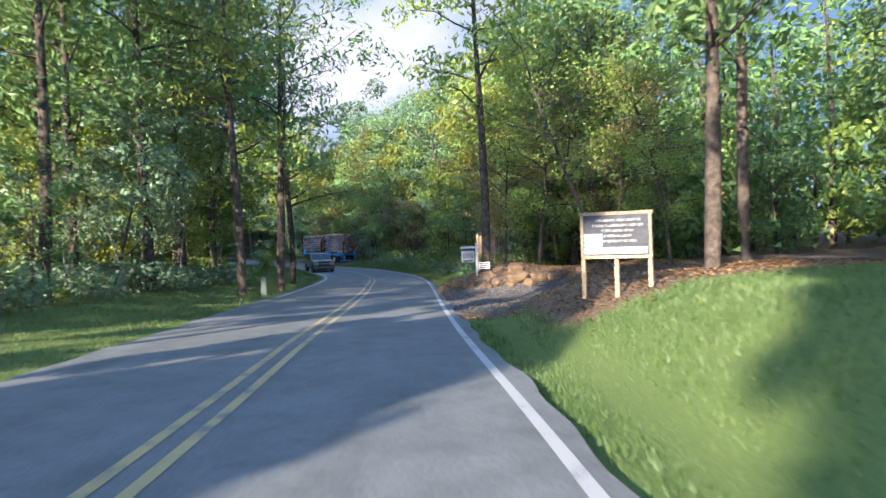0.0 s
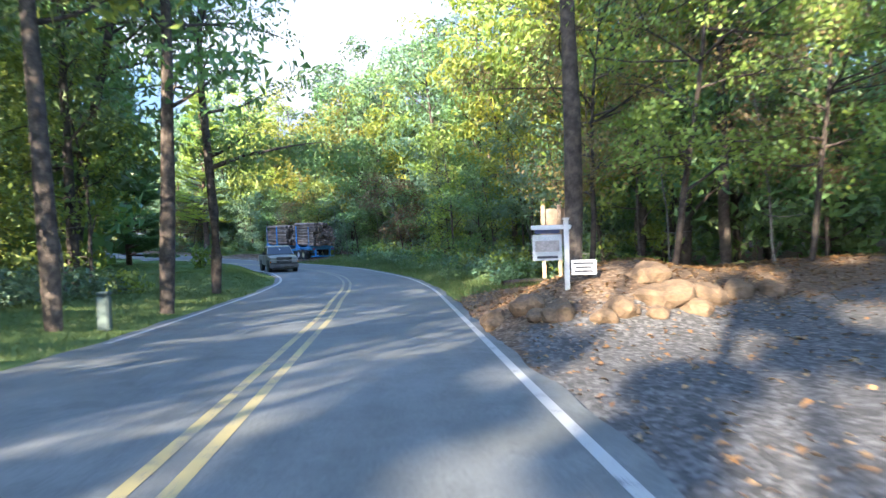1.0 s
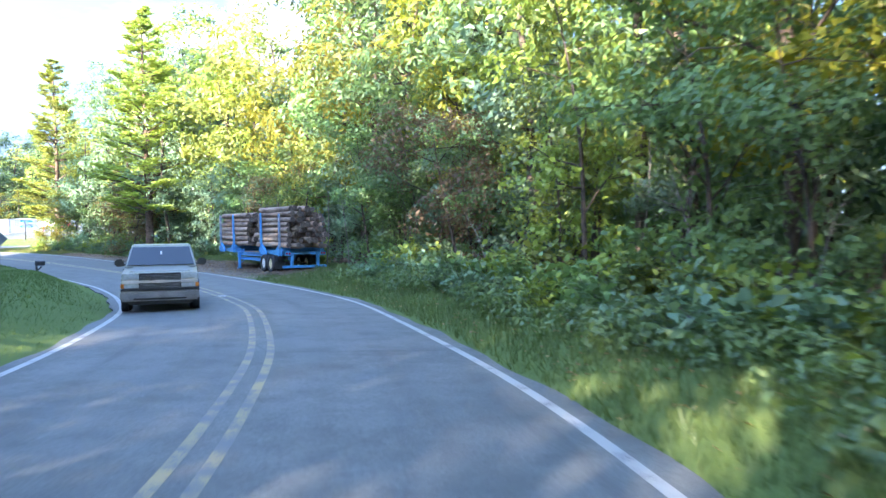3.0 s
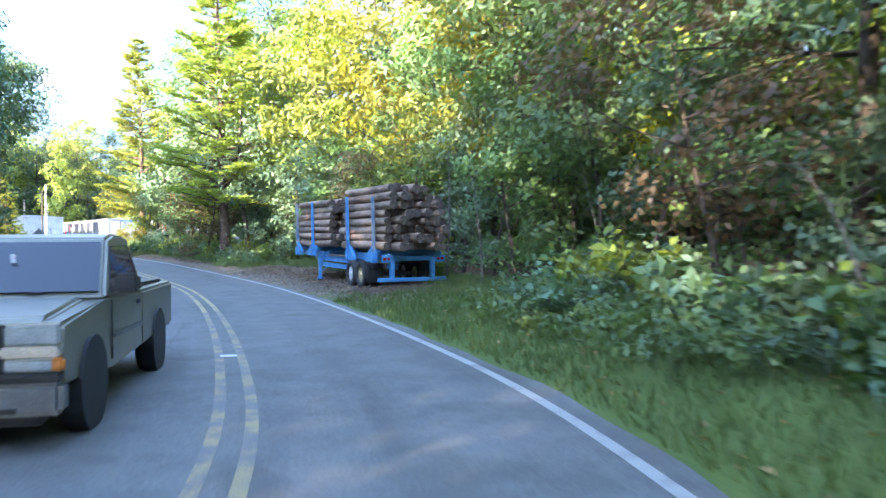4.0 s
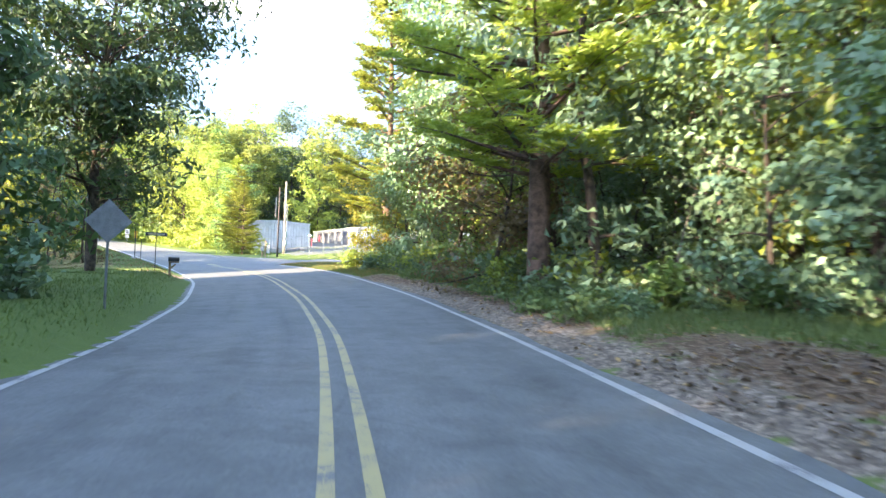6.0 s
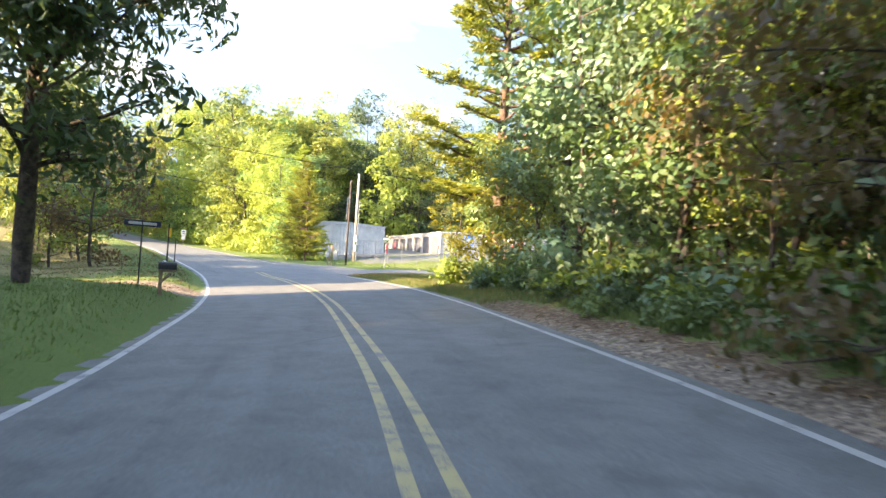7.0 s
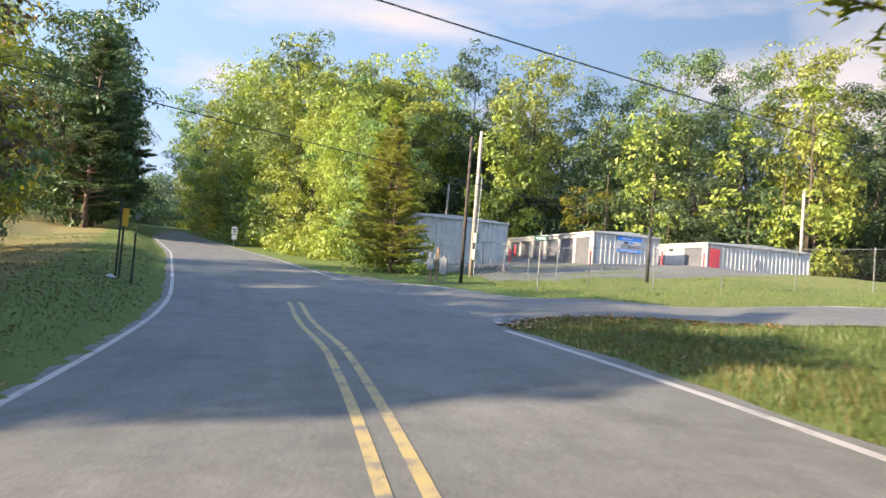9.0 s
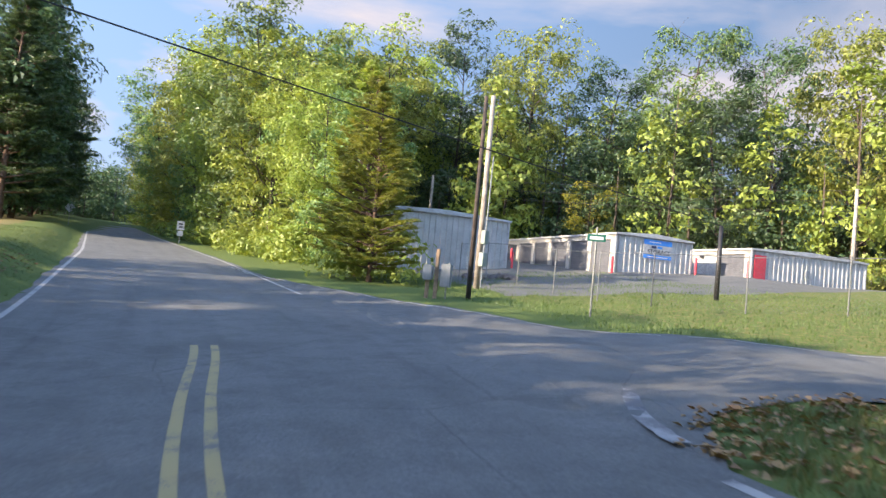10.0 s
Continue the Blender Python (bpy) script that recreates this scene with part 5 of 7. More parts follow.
def log_trailer():
    t = thing("log_trailer", TRAILER_AT, "blue steel log trailer parked on the gravel shoulder", "trailer", rz=TRAILER_RZ)
    t.matrix_world = pose(*TRAILER_AT, 0, -1.4, TRAILER_RZ)
    W = -2.35                                        # the trailer lies to the right of its near side
    for y, o in ((-0.34, 1), (W + 0.34, -1)):
        part("rear_beam", box(3.5, 0.14, 0.24, (1.15, y, 0.94), 0.02), BLUE_PAINT, t)
        mid = box(4.3, 0.12, 0.035, (4.65, y, 0.955), 0.004)
        box(4.3, 0.05, 0.17, (4.65, y, 0.79), 0.004, mid)
        box(4.3, 0.12, 0.035, (4.65, y, 0.765), 0.004, mid)
        part("middle_beam", mid, BLUE_PAINT, t)
        low = box(4.5, 0.10, 0.03, (4.55, y, 0.665), 0.004)
        box(4.5, 0.035, 0.14, (4.55, y, 0.54), 0.004, low)
        box(4.5, 0.10, 0.03, (4.55, y, 0.52), 0.004, low)
        part("lower_rail", low, BLUE_PAINT, t)
        part("plank", box(2.9, 0.20, 0.035, (4.35, y + o * 0.02, 0.995), 0.006), WOOD_POST, t, "rusty brown plank on the rail")
        part("strut", box(0.10, 0.08, 0.42, (2.75, y, 0.53), 0.01), BLUE_PAINT, t)
        step = bmesh.new()
        prof = [(6.45, 0.76), (6.45, 1.0), (6.75, 1.16), (9.75, 1.16), (9.75, 0.98), (7.0, 0.90), (6.75, 0.76)]
        fr, bk = [step.verts.new((x, y + 0.06, z)) for x, z in prof], [step.verts.new((x, y - 0.06, z)) for x, z in prof]
        step.faces.new(fr)
        step.faces.new(bk[::-1])
        for k in range(len(prof)):
            step.faces.new((fr[k], bk[k], bk[(k + 1) % len(prof)], fr[(k + 1) % len(prof)]))
        part("neck_beam", step, BLUE_PAINT, t)
        leg = box(0.12, 0.12, 0.82, (6.60, y + o * 0.18, 0.08), 0.01)
        box(0.17, 0.17, 0.34, (6.60, y + o * 0.18, 0.62), 0.015, leg)
        lg = part("landing_leg", leg, BLUE_PAINT, t)
        foot = box(0.30, 0.26, 0.05, (6.60, y + o * 0.18, -0.02), 0.01)
        box(0.24, 0.20, 0.07, (6.60, y + o * 0.18, 0.03), 0.02, foot)
        part("foot", foot, BLUE_PAINT, lg)
        part("brace", tube((6.55, y + o * 0.15, 0.30), (5.95, y, 0.60), 0.022, sides=8), BLUE_PAINT, t)
    for x in (-0.3, 1.5, 2.9, 4.6, 6.4, 9.5):
        part("cross_member", box(0.14, -W - 0.72, 0.16, (x, W / 2, 0.96 if x < 3 else 0.80 if x < 6 else 1.00), 0.01), BLUE_PAINT, t)
    for k, (x, tall) in enumerate(((0.0, 2.10), (2.59, 2.20), (7.07, 2.16), (9.47, 2.18))):
        z = 1.05 if k < 2 else 1.08
        bo = part("bolster", box(0.20, -W, 0.20, (x, W / 2, z + 0.10), 0.02), BLUE_PAINT, t)
        for y, s in ((0.0, -1), (W, 1)):
            st = box(0.13, 0.12, tall, (x, y, z - 0.06), 0.025)
            for v in st.verts:                        # the stakes taper and lean out a little
                u = max(0.0, (v.co.z - z) / tall)
                v.co.x = x + (v.co.x - x) * (1 - 0.22 * u)
                v.co.y = y + (v.co.y - y) * (1 - 0.22 * u) - s * 0.05 * u
            worn = k in (0, 3)
            part("stake", st, BLUE_WORN if worn else BLUE_PAINT, t, "grey weathered blue stake" if worn else "")
            g = bmesh.new()
            lo, hi = (x + 0.06, x + 0.72) if k in (0, 2) else (x - 0.06, x - 0.72)
            vs = [g.verts.new(v) for v in ((lo, y - 0.05, z + 0.42), (lo, y - 0.05, z - 0.12), (hi, y - 0.05, z - 0.12), (hi, y - 0.05, z + 0.02),
                                           (lo, y + 0.05, z + 0.42), (lo, y + 0.05, z - 0.12), (hi, y + 0.05, z - 0.12), (hi, y + 0.05, z + 0.02))]
            for f in ((0, 1, 2, 3), (7, 6, 5, 4), (0, 4, 5, 1), (1, 5, 6, 2), (2, 6, 7, 3), (3, 7, 4, 0)):
                g.faces.new([vs[i] for i in f])
            part("gusset", g, BLUE_PAINT, bo)
            part("stake_pocket", box(0.22, 0.19, 0.36, (x, y, z - 0.16), 0.02), BLUE_PAINT, bo)
    for x, mat in ((2.02, RIM_WHITE), (1.02, RIM_CREAM)):
        part("axle", tube((x, -0.15, 0.46), (x, W + 0.15, 0.46), 0.07), RUST, t)
        for y, o in ((0.0, 1), (-0.33, 1), (W + 0.33, -1), (W, -1)):
            wheel(t, x, y, 0.46, 0.26, mat, o)
    part("spring_hanger", box(2.0, 0.10, 0.18, (1.5, -0.62, 0.66), 0.02), RUST, t)
    for y in (-0.45, W + 0.45):
        part("guard_post", box(0.15, 0.15, 0.78, (-0.48, y, 0.34), 0.02), BLUE_PAINT, t)
        part("tail_panel", box(0.05, 0.34, 0.22, (-0.58, y + (0.24 if y > -1 else -0.24), 0.92), 0.01), BLUE_PAINT, t)
    part("rear_guard", box(0.14, -W + 0.1, 0.13, (-0.50, W / 2, 0.28), 0.02), BLUE_PAINT, t)
    part("mud_flap", box(0.02, 0.55, 0.42, (0.40, -0.18, 0.20), 0.004), CAR_BLACK, t)
    for y in (-0.14, -0.28, W + 0.14, W + 0.28):
        part("tail_light", tube((-0.625, y, 1.03), (-0.60, y, 1.03), 0.05), LAMP_RED, t)
    part("air_hose", tube((3.2, -0.55, 1.15), (3.6, -0.3, 1.12), 0.05), CAR_BLACK, t)
    # the two stacks of logs
    rng = np.random.default_rng(3)
    rads = (0.10, 0.115, 0.13, 0.14, 0.15, 0.165)
    meshes = [log_mesh(rng, r, 1.0) for r in rads for _ in range(2)]
    base = t.matrix_world.copy()
    for x0, x1, zb, rows_n, grp in ((-1.0, 3.35, 1.32, 8, "logs stacked on the trailer's rear"), (5.05, 9.75, 1.36, 7, "logs stacked on the trailer's front")):
        z = zb
        for row in range(rows_n):
            y, first = -0.09, True
            top = row == rows_n - 1
            while True:
                k = int(rng.integers(3, 6)) if first else int(rng.integers(0, 6))
                r = rads[k]
                if y - 2 * r < W + 0.08:
                    break
                if not (top and (y < W + 0.9 or rng.uniform() < 0.1)):
                    a = x0 + rng.uniform(-0.26, 0.34) + (0.0 if first else rng.uniform(-0.25, 0.1))
                    ln = x1 - x0 + rng.uniform(-0.45, 0.25)
                    ob = new("log", meshes[2 * k + int(rng.integers(0, 2))])
                    up = z + 0.13 + (0.0 if first else rng.uniform(-0.035, 0.035))
                    lm = base @ pose(a, y - r, up, rng.uniform(0, 360), 0, rng.uniform(-0.9, 0.9))
                    if rng.uniform() < 0.5:
                        lm = base @ pose(a + ln, y - r, up, rng.uniform(0, 360), 0, 180 + rng.uniform(-0.9, 0.9))
                    ob.matrix_world = lm @ Matrix.Diagonal((ln, 1, 1, 1))
                    tagged(ob, "debarked pine log with a sawn end on the trailer", "log", grp)
                y -= 2 * r + 0.005
                first = False
            z += 0.268
    return t


log_trailer()


# ---- pickup truck ----
def pickup():
    h = Vector((0.36, -0.93))
    c = Vector((-11.45, 67.75)) - h * 1.65
    i, d = nearest(c.x, c.y)
    z = float(ROAD[i[0], 2] + ROAD[i[0], 3] * d[0])
    t = thing("pickup_truck", (c.x, c.y, z), "pewter pickup truck standing in the oncoming lane", "pickup truck", rz=math.degrees(math.atan2(h.y, h.x)))

    def shell(profile, mat, name):
        """A body piece: a side outline (x, z), with its width at each point."""
        b = bmesh.new()
        left = [b.verts.new((x, wy, z)) for x, z, wy in profile]
        right = [b.verts.new((x, -wy, z)) for x, z, wy in profile]
        b.faces.new(left)
        b.faces.new(right[::-1])
        n = len(profile)
        for k in range(n):
            b.faces.new((left[k], right[k], right[(k + 1) % n], left[(k + 1) % n]))
        bmesh.ops.bevel(b, geom=[e for e in b.edges], offset=0.035, segments=2, affect="EDGES")
        return part(name, b, mat, t)

    W = 0.98
    shell([(2.48, 0.50, W - 0.03), (2.52, 0.80, W - 0.02), (2.44, 1.02, W - 0.04), (1.15, 1.13, W - 0.03), (-0.45, 1.14, W), (-0.45, 0.46, W), (1.0, 0.44, W)], CAR_PAINT, "front_body")
    shell([(2.40, 1.00, 0.80), (2.30, 1.07, 0.78), (1.20, 1.17, 0.74), (1.15, 1.10, 0.80)], CAR_PAINT, "hood")
    shell([(1.18, 1.13, 0.95), (0.42, 1.76, 0.80), (0.10, 1.81, 0.78), (-0.50, 1.79, 0.79), (-0.72, 1.13, 0.95)], CAR_PAINT, "cab")
    bed = shell([(-0.50, 0.46, W - 0.01), (-0.50, 1.14, W - 0.01), (-2.72, 1.16, W - 0.02), (-2.74, 0.52, W - 0.03)], CAR_PAINT, "bed")
    part("bed_well", box(2.0, 1.62, 0.05, (-1.62, 0, 1.155)), CAR_BLACK, bed)

    def pane(name, pts, off):
        b = bmesh.new()
        o = Vector(off)
        lo = [b.verts.new(Vector(p)) for p in pts]
        hi = [b.verts.new(Vector(p) + o) for p in pts]
        b.faces.new(hi)
        b.faces.new(lo[::-1])
        for k in range(len(pts)):
            b.faces.new((lo[k], lo[(k + 1) % len(pts)], hi[(k + 1) % len(pts)], hi[k]))
        return part(name, b, CAR_GLASS, t)
    pane("windshield", ((1.10, 0.88, 1.195), (1.10, -0.88, 1.195), (0.50, -0.76, 1.695), (0.50, 0.76, 1.695)), (0.022, 0, 0.02))
    for s in (1, -1):
        pane("side_window", ((0.92, s * 0.925, 1.20), (0.42, s * 0.815, 1.66), (-0.38, s * 0.812, 1.68), (-0.50, s * 0.935, 1.20)), (0, s * 0.02, 0.008))
        m = box(0.16, 0.24, 0.20, (0.86, s * 1.10, 1.18), 0.04)
        mi = part("side_mirror", m, CAR_BLACK, t)
        part("mirror_arm", box(0.06, 0.14, 0.06, (0.86, s * 0.96, 1.19), 0.01), CAR_BLACK, mi)
        part("headlight", box(0.07, 0.42, 0.16, (2.495, s * 0.73, 0.85), 0.02), LAMP_CLEAR, t)
        part("turn_lamp", box(0.06, 0.42, 0.11, (2.505, s * 0.73, 0.635), 0.02), LAMP_CLEAR, t)
        part("side_marker", box(0.08, 0.11, 0.11, (2.50, s * 0.915, 0.635), 0.02), LAMP_AMBER, t)
        part("door_seam", box(0.015, 0.012, 0.60, (1.02, s * (W + 0.002), 0.52)), CAR_BLACK, t)
        part("door_handle", box(0.14, 0.03, 0.05, (-0.20, s * (W + 0.01), 1.0), 0.01), CAR_BLACK, t)
        part("body_moulding", box(1.35, 0.02, 0.06, (0.25, s * (W + 0.006), 0.72), 0.008), CAR_GREY, t)
        for x in (1.68, -1.55):
            arch = tube((x, s * (W - 0.16), 0.40), (x, s * (W + 0.012), 0.40), 0.44, sides=28)
            part("wheel_arch", arch, CAR_BLACK, t)
            wheel(t, x, s * 0.86, 0.37, 0.25, CAR_GREY, s)
    part("grille", box(0.07, 1.04, 0.42, (2.50, 0, 0.60), 0.01), CAR_BLACK, t)
    part("grille_bar", box(0.08, 1.90, 0.085, (2.515, 0, 0.755), 0.02), CHROME, t)
    for z0 in (0.65, 0.69, 0.72, 0.87, 0.91, 0.95):
        part("grille_slat", box(0.02, 0.98, 0.010, (2.538, 0, z0)), CAR_GREY, t)
    part("badge", box(0.02, 0.22, 0.09, (2.56, 0, 0.752), 0.012), CHROME, t)
    bp = part("front_bumper", box(0.22, 1.96, 0.28, (2.52, 0, 0.29), 0.05), CAR_GREY, t)
    part("bumper_trim", box(0.14, 1.92, 0.07, (2.55, 0, 0.56), 0.02), CAR_BLACK, bp)
    part("number_plate", box(0.02, 0.32, 0.14, (2.645, 0, 0.40), 0.005), CAR_GREY, bp)
    part("bumper_slot", box(0.02, 1.30, 0.05, (2.625, 0, 0.325), 0.005), CAR_BLACK, bp)
    part("air_dam", box(0.12, 1.60, 0.14, (2.42, 0, 0.19), 0.03), CAR_BLACK, t)
    for y in (0.38, -0.25):
        part("wiper", tube((1.16, y, 1.20), (1.02, y - 0.45, 1.245), 0.012, sides=6), CAR_BLACK, t)
    part("rear_bumper", box(0.16, 1.80, 0.20, (-2.80, 0, 0.45), 0.04), CAR_GREY, t)
    part("chassis", box(4.6, 1.3, 0.22, (-0.1, 0, 0.30), 0.03), CAR_BLACK, t)
    part("mirror_tag", box(0.01, 0.05, 0.09, (0.80, 0.0, 1.50)), PALE_INK, t)


pickup()


# ---- storage yard ----
U, V = Vector((0.53, 0.848, 0)), Vector((-0.848, 0.53, 0))
YARD_RZ = math.degrees(math.atan2(U.y, U.x))


def ribbed(w, h, pitch=0.36, depth=0.06):
    """A sheet of ribbed metal, w along x, standing on z = 0, ribs towards -y, 4 cm thick."""
    b = bmesh.new()
    xs, ys = [], []
    x = 0.0
    while x < w - 1e-3:
        for o, d in ((0, 0), (pitch * 0.62, 0), (pitch * 0.70, -depth), (pitch * 0.92, -depth)):
            if x + o < w:
                xs.append(x + o)
                ys.append(d)
        x += pitch
    xs.append(w)
    ys.append(0)
    n = len(xs)
    lo = [b.verts.new((x, y, 0)) for x, y in zip(xs, ys)]
    hi = [b.verts.new((x, y, h)) for x, y in zip(xs, ys)]
    for k in range(n - 1):
        b.faces.new((lo[k], lo[k + 1], hi[k + 1], hi[k]))
    back = [b.verts.new(v) for v in ((0, 0.04, 0), (w, 0.04, 0), (w, 0.04, h), (0, 0.04, h))]
    b.faces.new(back)
    return b


def roll_door(parent, w, h, m):
    """A roll-up door of ribbed slats with its frame."""
    b = bmesh.new()
    n = max(6, int(h / 0.11))
    for k in range(n):
        z0, z1 = h * k / n, h * (k + 1) / n
        q = [b.verts.new(v) for v in ((-w / 2, 0.0, z0), (w / 2, 0.0, z0), (w / 2, -0.018, z0 + 0.02), (-w / 2, -0.018, z0 + 0.02),
                                      (w / 2, -0.018, z1 - 0.02), (-w / 2, -0.018, z1 - 0.02), (w / 2, 0, z1), (-w / 2, 0, z1))]
        for f in ((0, 1, 2, 3), (3, 2, 4, 5), (5, 4, 6, 7)):
            b.faces.new([q[i] for i in f])
    bmesh.ops.remove_doubles(b, verts=b.verts[:], dist=0.001)
    d = part("roll_door", b, DOOR_GREY, parent, "", m)
    part("door_latch", box(0.16, 0.03, 0.05, (w * 0.36, -0.03, 0.95), 0.005), GALV, d, "", m)
    return d


def storage_building(corner, z, length, width, h, doors, label, long_bays):
    """A low storage building: end wall along U, long side along V."""
    t = thing("storage_building", (corner.x, corner.y, z), label, "storage building", "storage buildings in the yard", YARD_RZ)
    part("end_wall", ribbed(width, h), SIDING, t)                                     # x along U, y along V
    wall = bmesh.new()
    y = 0.55
    edges = [0.0]
    for k in range(long_bays):
        edges += [y, y + 2.15]
        y += 2.62
    edges.append(length)
    for k in range(0, len(edges) - 1, 2):                                             # piers between the doors
        a, b2 = edges[k], edges[k + 1]
        if doors:
            box(0.20, b2 - a, h, (0.10, (a + b2) / 2, 0), 0, wall)
    if doors:
        box(0.20, length, h - 1.98, (0.10, length / 2, 1.98), 0, wall)
    else:
        box(0.20, length, h, (0.10, length / 2, 0), 0, wall)
    wl = part("side_wall", wall, STUCCO, t)
    if doors:
        for k in range(long_bays):
            if doors == "one" and k:
                part("wall_panel", box(0.06, 2.15, 1.97, (0.12, 0.55 + 2.62 * k + 1.075, 0.0)), OFF_WHITE, wl)
                continue
            roll_door(wl, 2.15, 1.97, pose(0.12, 0.55 + 2.62 * k + 1.075, 0, 0, 0, -90))
    part("far_wall", box(width, 0.15, h, (width / 2, length - 0.08, 0)), SIDING, t)
    part("right_wall", box(0.15, length - 0.3, h, (width - 0.08, length / 2, 0)), SIDING, t)
    rf = bmesh.new()
    vs = [rf.verts.new(v) for v in ((-0.12, -0.12, h), (width + 0.12, -0.12, h), (width + 0.12, length + 0.1, h), (-0.12, length + 0.1, h),
                                    (-0.12, -0.12, h + 0.12), (width / 2, -0.12, h + 0.30), (width + 0.12, -0.12, h + 0.12), (width + 0.12, length + 0.1, h + 0.12), (width / 2, length + 0.1, h + 0.30), (-0.12, length + 0.1, h + 0.12))]
    for f in ((0, 3, 2, 1), (4, 5, 8, 9), (5, 6, 7, 8), (0, 1, 6, 5, 4), (2, 3, 9, 8, 7), (0, 4, 9, 3), (1, 2, 7, 6)):
        rf.faces.new([vs[i] for i in f])
    roof = part("roof", rf, OFF_WHITE, t)
    part("gutter", box(width + 0.26, 0.10, 0.11, (width / 2, -0.14, h + 0.0), 0.02), OFF_WHITE, roof)
    part("corner_trim", box(0.12, 0.10, h, (0.0, -0.04, 0), 0.01), OFF_WHITE, t)
    part("corner_trim", box(0.12, 0.10, h, (width, -0.04, 0), 0.01), OFF_WHITE, t)
    return t


A0, B0, C0 = Vector((-86.2, 153.95, 0)), Vector((-75.8, 163.2, 0)), Vector((-69.8, 168.9, 0))
storage_building(A0, 2.85, 22.0, 8.2, 3.55, "", "cream metal storage building with ribbed end wall", 0)
storage_building(B0, 3.90, 17.5, 5.3, 2.25, "all", "cream storage building with grey roll-up doors", 6)
cc = storage_building(C0, 3.82, 14.0, 9.0, 2.20, "one", "cream storage building with a red door", 5)
part("red_door", box(0.86, 0.08, 1.95, (0.62, -0.05, 0.0), 0.01), RED_PAINT, cc)
part("wall_vent", box(0.08, 0.34, 0.22, (-0.03, 4.4, 1.75), 0.01), BLACK_PAINT, cc)
part("meter_panel", box(0.30, 0.14, 0.45, (4.2, -0.10, 0.9), 0.02), BOX_GREY, cc)
for at in (B0 - U * 0.35 - V * 0.35, B0 + U * 5.5 - V * 0.3, C0 - U * 0.45 - V * 0.3, A0 + U * 8.5 - V * 0.3, B0 - U * 0.4 + V * 13.6):
    p = thing("bollard", (at.x, at.y, ground(at.x, at.y) - 0.02), "red painted steel bollard beside a storage wall", "bollard", "red bollards in the yard")
    part("post", tube((0, 0, 0), (0, 0, 1.0), 0.075, sides=14), RED_PAINT, p)
    part("cap", tube((0, 0, 1.0), (0, 0, 1.05), 0.075, 0.04, 14), RED_PAINT, p)

# the yard's sign on the ribbed wall
sg = thing("storage_sign", (*(B0 + U * 2.85 - V * 0.06).to_2d(), 4.95), "blue and white storage sign fixed to the ribbed wall", "sign", rz=YARD_RZ)
part("board", box(2.0, 0.04, 1.15, (0, -0.02, 0), 0.01), OFF_WHITE, sg)
part("top_band", box(1.98, 0.012, 0.30, (0, -0.046, 0.83)), SIGN_BLUE, sg)
part("bottom_band", box(1.98, 0.012, 0.22, (0, -0.046, 0.02)), SIGN_BLUE, sg)
part("logo_shape", box(0.34, 0.012, 0.16, (-0.28, -0.048, 0.62), 0.003), SIGN_NAVY, sg)
part("logo_shape", box(0.34, 0.012, 0.12, (0.14, -0.048, 0.64), 0.003), SIGN_BLUE, sg)
bars(sg, pose(0, -0.056, 0.12), 1.6, 0.10, 1, PALE_INK)
bars(sg, pose(-0.2, -0.056, 0.99), 0.9, 0.12, 1, PALE_INK)
tx = bpy.data.curves.new("lettering", "FONT")
tx.body, tx.size, tx.align_x, tx.extrude = "STORAGE", 0.37, "CENTER", 0.006
to = new("lettering", tx)
to.parent = sg
to.matrix_local = pose(0.1, -0.052, 0.30, 90, 0, 0)
tx.materials.append(INK)

# paved yard, draped
verts, faces = [], []
n1, n2 = 40, 26
for i in range(n1):
    for j in range(n2):
        q = Vector((-80.5, 151.6, 0)) + U * (i * 0.95) + V * (-10.2 + j * 1.15) + U * 0.0
        e = 0.03 if 0 < i < n1 - 1 and 0 < j < n2 - 1 else -0.05
        verts.append((q.x, q.y, ground(q.x, q.y) + e))
faces = [(i * n2 + j, (i + 1) * n2 + j, (i + 1) * n2 + j + 1, i * n2 + j + 1) for i in range(n1 - 1) for j in range(n2 - 1)]
tagged(mesh_object("yard_paving", verts, faces, ASPHALT), "worn grey asphalt paving of the storage yard", "pavement", kind="structure")


# chain-link fence in two runs
def fence_run(a, b, n, label):
    a, b = Vector(a), Vector(b)
    f = thing("chain_link_fence", (a.x, a.y, ground(a.x, a.y)), label, "fence", "chain-link fence of the yard")
    org = f.matrix_world.inverted()
    pts = []
    for k in range(n + 1):
        p = a.lerp(b, k / n)
        pts.append(org @ Vector((p.x, p.y, ground(p.x, p.y) - 0.02)))
    for p in pts:
        part("post", tube(p, p + Vector((0, 0, 1.85)), 0.024, sides=8), GALV, f)
    for p, q in zip(pts, pts[1:]):
        part("rail", tube(p + Vector((0, 0, 1.78)), q + Vector((0, 0, 1.78)), 0.014, sides=8), GALV, f)
        mesh = bmesh.new()
        ln = (q - p).length
        way = (q - p) / ln
        m = 20
        for k in range(-m, m):
            for s in (1, -1):
                x0 = ln * k / m * 1.0
                u0, u1 = x0, x0 + 1.75
                z0, z1 = (0.05, 1.75) if s > 0 else (1.75, 0.05)
                lo, hi = max(u0, 0), min(u1, ln)
                if hi - lo < 0.05:
                    continue
                za, zb = z0 + (z1 - z0) * (lo - u0) / 1.75, z0 + (z1 - z0) * (hi - u0) / 1.75
                va, vb = p + way * lo + Vector((0, 0, za)), p + way * hi + Vector((0, 0, zb))
                t3 = Vector((0, 0, 0.0015))
                mesh.faces.new([mesh.verts.new(v) for v in (va - t3, vb - t3, vb + t3, va + t3)])
        part("mesh", mesh, GALV, f)


